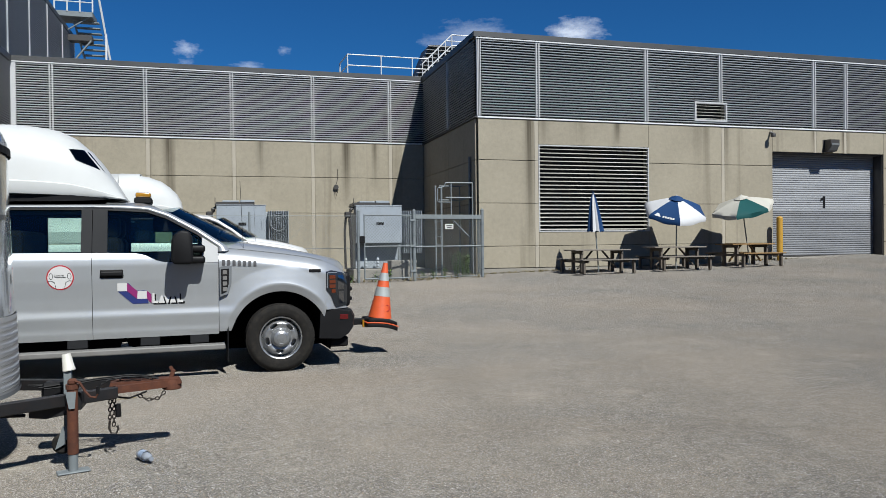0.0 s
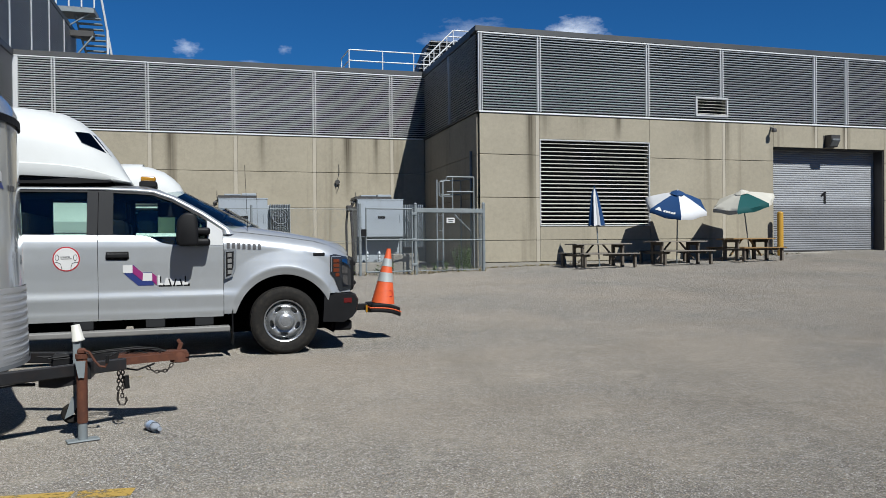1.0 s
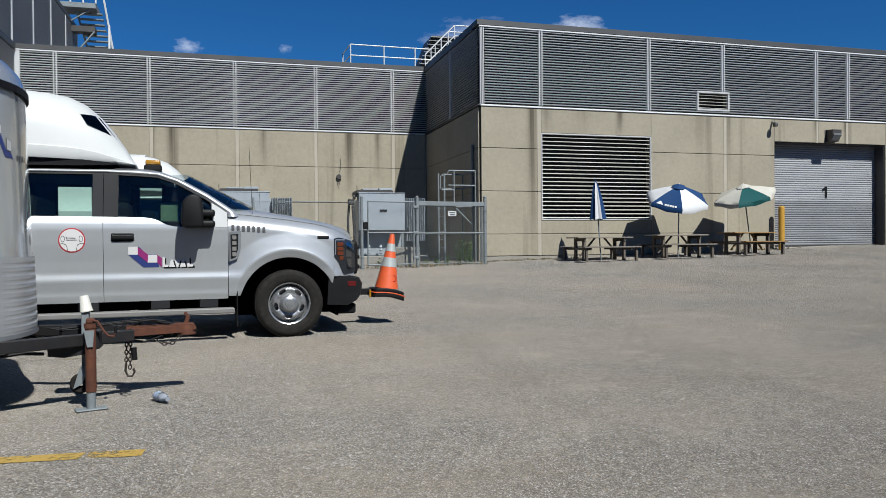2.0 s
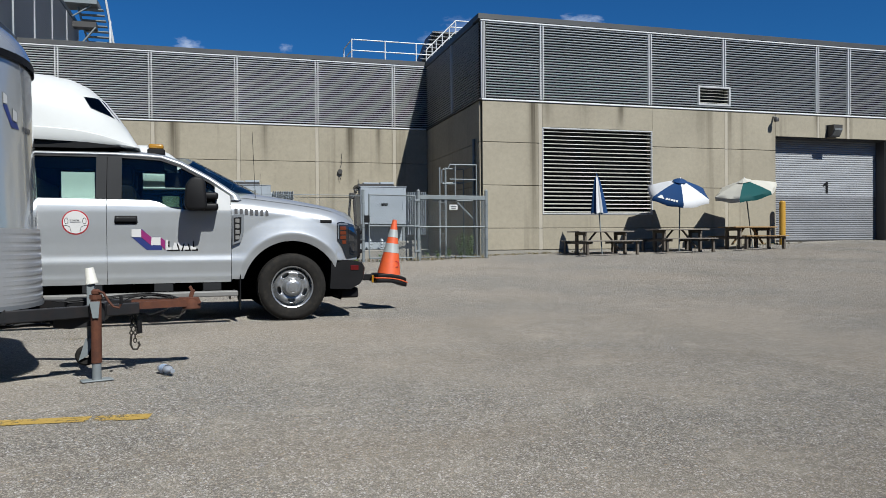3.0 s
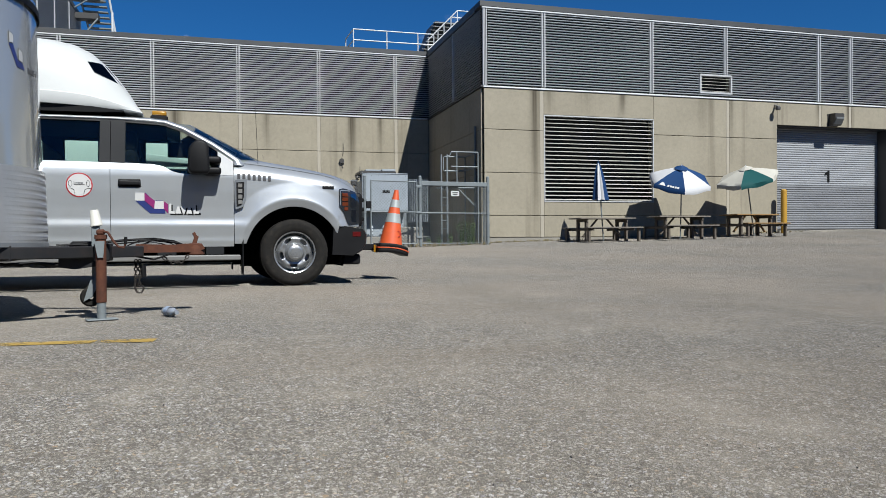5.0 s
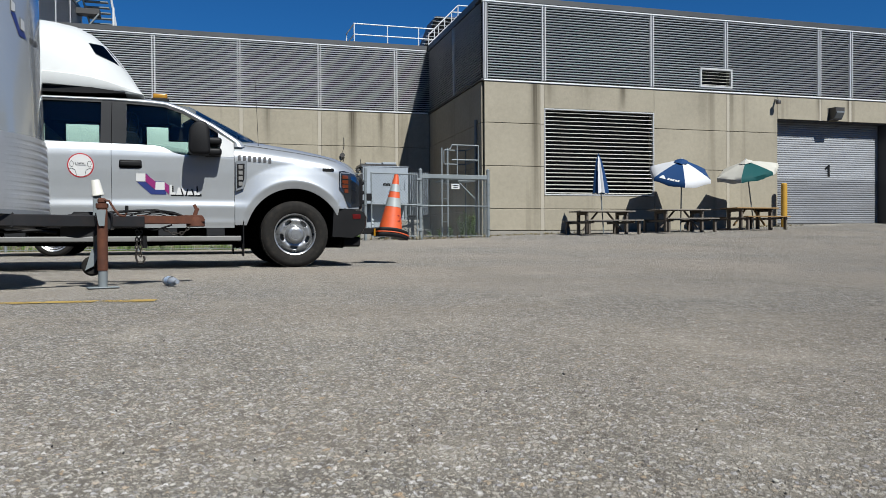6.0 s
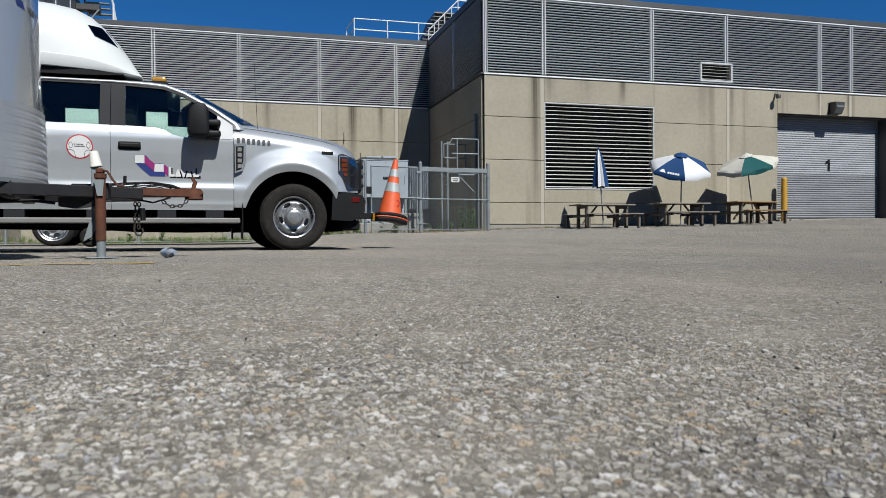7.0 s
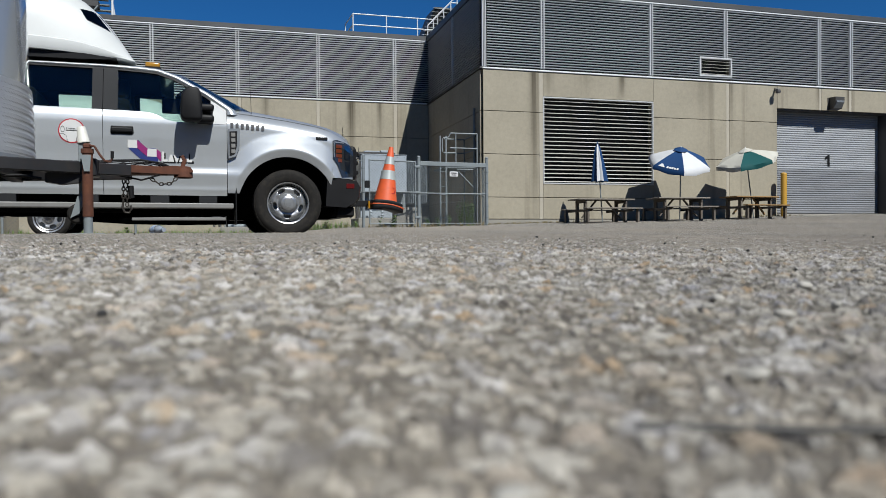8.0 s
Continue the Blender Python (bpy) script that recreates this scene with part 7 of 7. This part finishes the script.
part("printed_ring", lathe([(0.036, 0.0), (0.040, -0.003), (0.044, 0.0)], 20, Matrix.Translation((0.05, -0.125, 0.20)) @ Matrix.Rotation(radians(-9), 4, "X")), INK_RED, cone)
mount = thing("cone_mount", TRUCK_1, "black hitch bar carrying the cone on the bumper", "mount")
part("bar", box((0.93, 0.93, 0.40), (1.22, 1.03, 0.48), 0.008), BLACK_PLASTIC, mount)
part("tray", box((1.22, 0.90, 0.365), (1.52, 1.06, 0.405), 0.006), BLACK_PLASTIC, mount)
part("tag", box((1.175, 0.86, 0.37), (1.20, 0.90, 0.47), 0.004), AMBER, mount)

PLASTIC = bpy.data.materials.new("clear crumpled plastic")
PLASTIC.use_nodes = True
ps = PLASTIC.node_tree.nodes["Principled BSDF"]
ps.inputs["Base Color"].default_value = (0.42, 0.46, 0.52, 1)
ps.inputs["Roughness"].default_value = 0.18
ps.inputs["Transmission Weight"].default_value = 0.55
ps.inputs["IOR"].default_value = 1.3
bx, by = -1.14, -3.40
bottle = thing("plastic_bottle", pose(bx, by, gz(bx, by) + 0.036, 0, 0, -62), "crushed clear plastic bottle with a pale blue label", "bottle")
prof = [(0.012, -0.095), (0.030, -0.092), (0.034, -0.08), (0.033, -0.05), (0.030, -0.02), (0.034, 0.0), (0.031, 0.02), (0.034, 0.04), (0.028, 0.058), (0.014, 0.075), (0.013, 0.095), (0.001, 0.096)]
bm = lathe(prof, 20, Matrix.Rotation(radians(-90), 4, "Z"))
for v in bm.verts:
    v.co.z *= 0.86 + 0.08 * math.sin(v.co.x * 70 + v.co.y * 40)
    v.co.y *= 1 + 0.06 * math.sin(v.co.x * 90)
smooth(part("body", bm, PLASTIC, bottle), 50)
smooth(part("label", lathe([(0.0350, -0.045), (0.0345, 0.0), (0.0350, 0.012)], 20, Matrix.Rotation(radians(-90), 4, "Z")), surf("pale blue printed film", (0.221, 0.2841, 0.3915), 0.4, grain=90, grain_amt=0.3, blotch=40, blotch_amt=0.4, bump=0), bottle))
part("cap", rod((0.085, 0, 0), (0.104, 0, 0), 0.0155, 14), PLASTIC, bottle)


def worn_paint(name, base, hold):
    m, n, l, s = nodes_of(name)
    v = coord_node(n, l)
    w = noise_node(n, l, v, 24, 8, 0.75)
    big = noise_node(n, l, v, 3.5, 4, 0.6)
    keep = ramp_node(n, l, math_node(n, l, "ADD", math_node(n, l, "MULTIPLY", w, 0.6), math_node(n, l, "MULTIPLY", big, 0.4)), [(hold, 0.0), (hold + 0.10, 1.0)])
    c = mix_node(n, l, noise_node(n, l, v, 60, 4), tuple(x * 0.75 for x in base), base)
    l.new(c, s.inputs["Base Color"])
    l.new(keep, s.inputs["Alpha"])
    s.inputs["Roughness"].default_value = 0.8
    bump_node(n, l, w, 0.4, 0.003, s)
    return m


def ground_stripe(name, a, b, width, mat, label, lift=0.0035):
    bm = bmesh.new()
    a, b = Vector(a), Vector(b)
    n = max(2, int((b - a).length / 0.15))
    side = Vector((-(b - a).y, (b - a).x)).normalized() * width / 2
    rows = []
    for k in range(n + 1):
        p = a.lerp(b, k / n)
        row = []
        for q in (p - side, p, p + side):
            z = gz(q.x, q.y) + 0.0018 * math.sin(q.x * 5.1 + math.sin(q.y * 3.7)) * math.sin(q.y * 4.3 + 1.3)
            row.append(bm.verts.new((q.x, q.y, z + lift)))
        rows.append(row)
    for r0, r1 in zip(rows, rows[1:]):
        for k in range(2):
            bm.faces.new((r0[k], r1[k], r1[k + 1], r0[k + 1]))
    bmesh.ops.recalc_face_normals(bm, faces=bm.faces[:])
    ob = tagged(part(name, bm, mat), label, "road marking", "yellow bay lines")
    return ob


LINE = worn_paint("worn yellow road paint", (0.3608, 0.2378, 0.0492), 0.425)
LINE_FAINT = worn_paint("faint yellow road paint", (0.2652, 0.1957, 0.0758), 0.52)
ground_stripe("bay_line", (-1.12, -4.72), (-1.40, -4.69), 0.125, LINE, "worn yellow parking line on the asphalt")
ground_stripe("bay_line", (-1.42, -4.69), (-5.5, -4.30), 0.125, LINE, "worn yellow parking line on the asphalt")
ground_stripe("bay_line", (-1.05, -1.12), (-5.5, -0.85), 0.11, LINE_FAINT, "faded yellow parking line beside the pickup")


# ---- weeds, crumbs, clouds ----
LEAF = surf("green weed leaf", (0.0984, 0.164, 0.0246), 0.6, grain=40, grain_amt=0.2, blotch=6, blotch_amt=0.35, bump=0.1)
DRY = surf("dry straw grass", (0.1642, 0.1326, 0.0631), 0.8, grain=40, grain_amt=0.2, blotch=4, blotch_amt=0.3, bump=0.1)


def blade_tuft(bm, rng, x, y, z, height, spread, count, wide):
    for _ in range(count):
        a = rng.uniform(0, math.tau)
        h = height * rng.uniform(0.5, 1.1)
        lean = spread * rng.uniform(0.2, 1.0)
        d = Vector((math.cos(a), math.sin(a), 0))
        s = Vector((-d.y, d.x, 0)) * wide * rng.uniform(0.6, 1.2)
        p = Vector((x, y, z)) + d * rng.uniform(0, spread * 0.4)
        mid, tip = p + d * lean * 0.4 + Vector((0, 0, h * 0.6)), p + d * lean + Vector((0, 0, h))
        v = [bm.verts.new(q) for q in (p - s * 0.5, p + s * 0.5, mid + s, mid - s, tip)]
        bm.faces.new(v[:4])
        bm.faces.new((v[3], v[2], v[4]))


def leafy_weed(bm, rng, x, y, z, height, count):
    """Upright stems carrying many small pointed leaves."""
    for _ in range(max(2, count // 14)):
        a = rng.uniform(0, math.tau)
        top = Vector((x + 0.25 * height * math.cos(a) * rng.random(), y + 0.2 * height * math.sin(a) * rng.random(), z + height * rng.uniform(0.6, 1.0)))
        base = Vector((x + rng.uniform(-0.05, 0.05), y, z))
        add_rod(bm, base, top, 0.005, 4, 0.002)
        for k in range(14):
            p = base.lerp(top, 0.15 + 0.85 * k / 13)
            b = rng.uniform(0, math.tau)
            d = Vector((math.cos(b), math.sin(b), rng.uniform(0.1, 0.7))).normalized()
            s = d.cross(Vector((0, 0, 1))).normalized() * 0.026
            n = rng.uniform(0.07, 0.15)
            v = [bm.verts.new(q) for q in (p, p + d * n * 0.5 + s, p + d * n, p + d * n * 0.5 - s)]
            bm.faces.new(v)


rng = random.Random(11)
bm = bmesh.new()
for x, y, h, c in ((6.55, 14.3, 0.95, 150), (6.75, 14.35, 0.85, 130), (6.95, 14.5, 0.7, 110), (6.1, 14.3, 0.35, 56), (5.7, 14.2, 0.3, 56), (4.2, 13.9, 0.4, 70), (6.5, 14.45, 0.45, 42), (5.35, 14.1, 0.3, 28), (3.75, 13.75, 0.28, 28), (-2.6, 13.1, 0.35, 42), (-3.4, 13.0, 0.3, 28), (-5.0, 13.0, 0.35, 42), (0.6, 13.5, 0.4, 42), (2.0, 13.5, 0.35, 42), (-1.3, 13.3, 0.3, 28)):
    leafy_weed(bm, rng, x, y, gz(x, y), h, c)
tagged(part("weeds", bm, LEAF), "green leafy weeds growing along the fence", "weeds", kind="stuff")
bm = bmesh.new()
for k in range(420):
    if k < 300:
        x = rng.uniform(-9.5, 7.3)
        y = 13.2 + (x + 9.6) * 0.075 + rng.uniform(-0.5, 0.35) - (0.2 if x > 3 else 0)
    else:
        x = rng.uniform(7.6, 11.2) if k < 390 else rng.uniform(17.5, 20.6)
        y = RIGHT_Y - 0.09 - abs(rng.gauss(0, 0.09))
    blade_tuft(bm, rng, x, y, gz(x, y), rng.uniform(0.05, 0.20) if k < 300 else rng.uniform(0.03, 0.10), 0.08, 9, 0.006)
tagged(part("grass", bm, [DRY]), "dry and green grass tufts at the foot of wall and fence", "grass", kind="stuff")
bm = bmesh.new()
for k in range(520):
    x = rng.uniform(-9.5, 3.1)
    y = 13.25 + (x + 9.6) * 0.065 + rng.uniform(-0.35, 0.3)
    blade_tuft(bm, rng, x, y, gz(x, y), rng.uniform(0.08, 0.26), 0.10, 9, 0.007)
tagged(part("grass", bm, [LEAF]), "green grass tufts along the fence line", "grass", kind="stuff")

CRUMB = surf("black bitumen crumb", (0.0088, 0.0082, 0.0082), 0.6, grain=200, grain_amt=0.3, blotch=50, blotch_amt=0.3, bump=0.2)
bm = bmesh.new()
for k in range(330):
    near = k < 90
    x, y = (rng.uniform(-1.2, 0.9), rng.uniform(-8.85, -7.2)) if near else (rng.uniform(-5, 9), rng.uniform(-7.4, 6.0))
    r = rng.uniform(0.0010, 0.0028) if near else rng.uniform(0.002, 0.005)
    m = Matrix.Translation((x, y, gz(x, y) + r * 0.5 + 0.001)) @ Euler((rng.uniform(0, 3), rng.uniform(0, 3), rng.uniform(0, 3))).to_matrix().to_4x4() @ Matrix.Diagonal((1, rng.uniform(0.6, 1.0), rng.uniform(0.5, 0.9), 1))
    bmesh.ops.create_icosphere(bm, subdivisions=1, radius=r, matrix=m)
tagged(part("loose_crumbs", bm, CRUMB), "loose black grit scattered over the asphalt", "grit", kind="stuff")


PEBBLE = surf("pale loose pebble", (0.2952, 0.2829, 0.2542), 0.85, grain=120, grain_amt=0.2, blotch=60, blotch_amt=0.55, bump=0.2)
bm = bmesh.new()
for k in range(150):
    x, y = rng.uniform(-1.1, 0.8), -8.90 + 1.5 * rng.random() ** 1.6
    r = rng.uniform(0.002, 0.0055)
    m = Matrix.Translation((x, y, gz(x, y) + r * 0.25)) @ Euler((rng.uniform(-0.4, 0.4), rng.uniform(-0.4, 0.4), rng.uniform(0, 3))).to_matrix().to_4x4() @ Matrix.Diagonal((1, rng.uniform(0.6, 1.0), rng.uniform(0.4, 0.6), 1))
    bmesh.ops.create_icosphere(bm, subdivisions=2, radius=r, matrix=m)
ob = tagged(part("loose_pebbles", bm, PEBBLE), "small pale pebbles loose on the asphalt", "pebbles", kind="stuff")
smooth(ob, 60)
twig_line = [(-0.552, -8.870), (-0.532, -8.878), (-0.512, -8.884), (-0.480, -8.896)]
tagged(part("twig", tube([(x, y, gz(x, y) + 0.0022) for x, y in twig_line], 0.0008, 6), CRUMB), "thin dark dry twig lying on the asphalt", "twig")


def cloud_material(name, seed, dense, thick):
    m, n, l, s = nodes_of(name)
    c = n.new("ShaderNodeTexCoord")
    mp = n.new("ShaderNodeMapping")
    mp.inputs["Location"].default_value = (seed, seed * 0.7, 0)
    l.new(c.outputs["UV"], mp.inputs[0])
    puff = noise_node(n, l, mp.outputs[0], 3.2, 9, 0.62)
    centre = n.new("ShaderNodeVectorMath")
    centre.operation = "DISTANCE"
    centre.inputs[1].default_value = (0.5, 0.45, 0)
    l.new(c.outputs["UV"], centre.inputs[0])
    fall = math_node(n, l, "MULTIPLY", centre.outputs["Value"], 1.15)
    a = ramp_node(n, l, math_node(n, l, "SUBTRACT", puff, fall), [(0.0 + dense, 0.0), (0.50 + dense, thick)])
    l.new(a, s.inputs["Alpha"])
    s.inputs["Base Color"].default_value = (0.70, 0.71, 0.725, 1)
    s.inputs["Roughness"].default_value = 1.0
    s.inputs["Specular IOR Level"].default_value = 0.0
    return m


def build_cloud(way, width, height, seed, dense, thick):
    """A small fair-weather cloud far beyond the building."""
    eye = Vector((0, 0, 1))
    way = Vector(way).normalized()
    at = eye + way * 2400
    right = way.cross(Vector((0, 0, 1))).normalized()
    up = (Vector((0, 0, 1)) * 0.75 + way * 0.65).normalized()
    bm = bmesh.new()
    uv = bm.loops.layers.uv.new()
    vs = [bm.verts.new(at + right * width * (u - 0.5) + up * height * (v - 0.5) * 1.3) for u, v in ((0, 0), (1, 0), (1, 1), (0, 1))]
    f = bm.faces.new(vs)
    for loop, c in zip(f.loops, ((0, 0), (1, 0), (1, 1), (0, 1))):
        loop[uv].uv = c
    return tagged(part("cloud", bm, cloud_material("cloud vapour", seed, dense, thick)), "small white fair-weather cloud in a blue sky", "cloud", "clouds", kind="structure")


for way, w, h, seed, dense, thick in (((-0.0475, 0.9686, 0.2430), 100, 72, 1.3, 0.02, 0.24), ((0.304, 0.9120, 0.2670), 350, 165, 4.2, 0.03, 0.26), ((0.426, 0.8640, 0.2680), 215, 130, 2.6, -0.01, 0.50),
                                      ((0.0700, 0.9661, 0.2475), 50, 40, 5.5, 0.02, 0.14), ((0.026, 0.9720, 0.2270), 120, 36, 7.1, 0.02, 0.20), ((-0.048, 0.9680, 0.2270), 60, 30, 8.4, 0.02, 0.14)):
    build_cloud(way, w, h, seed, dense, thick)
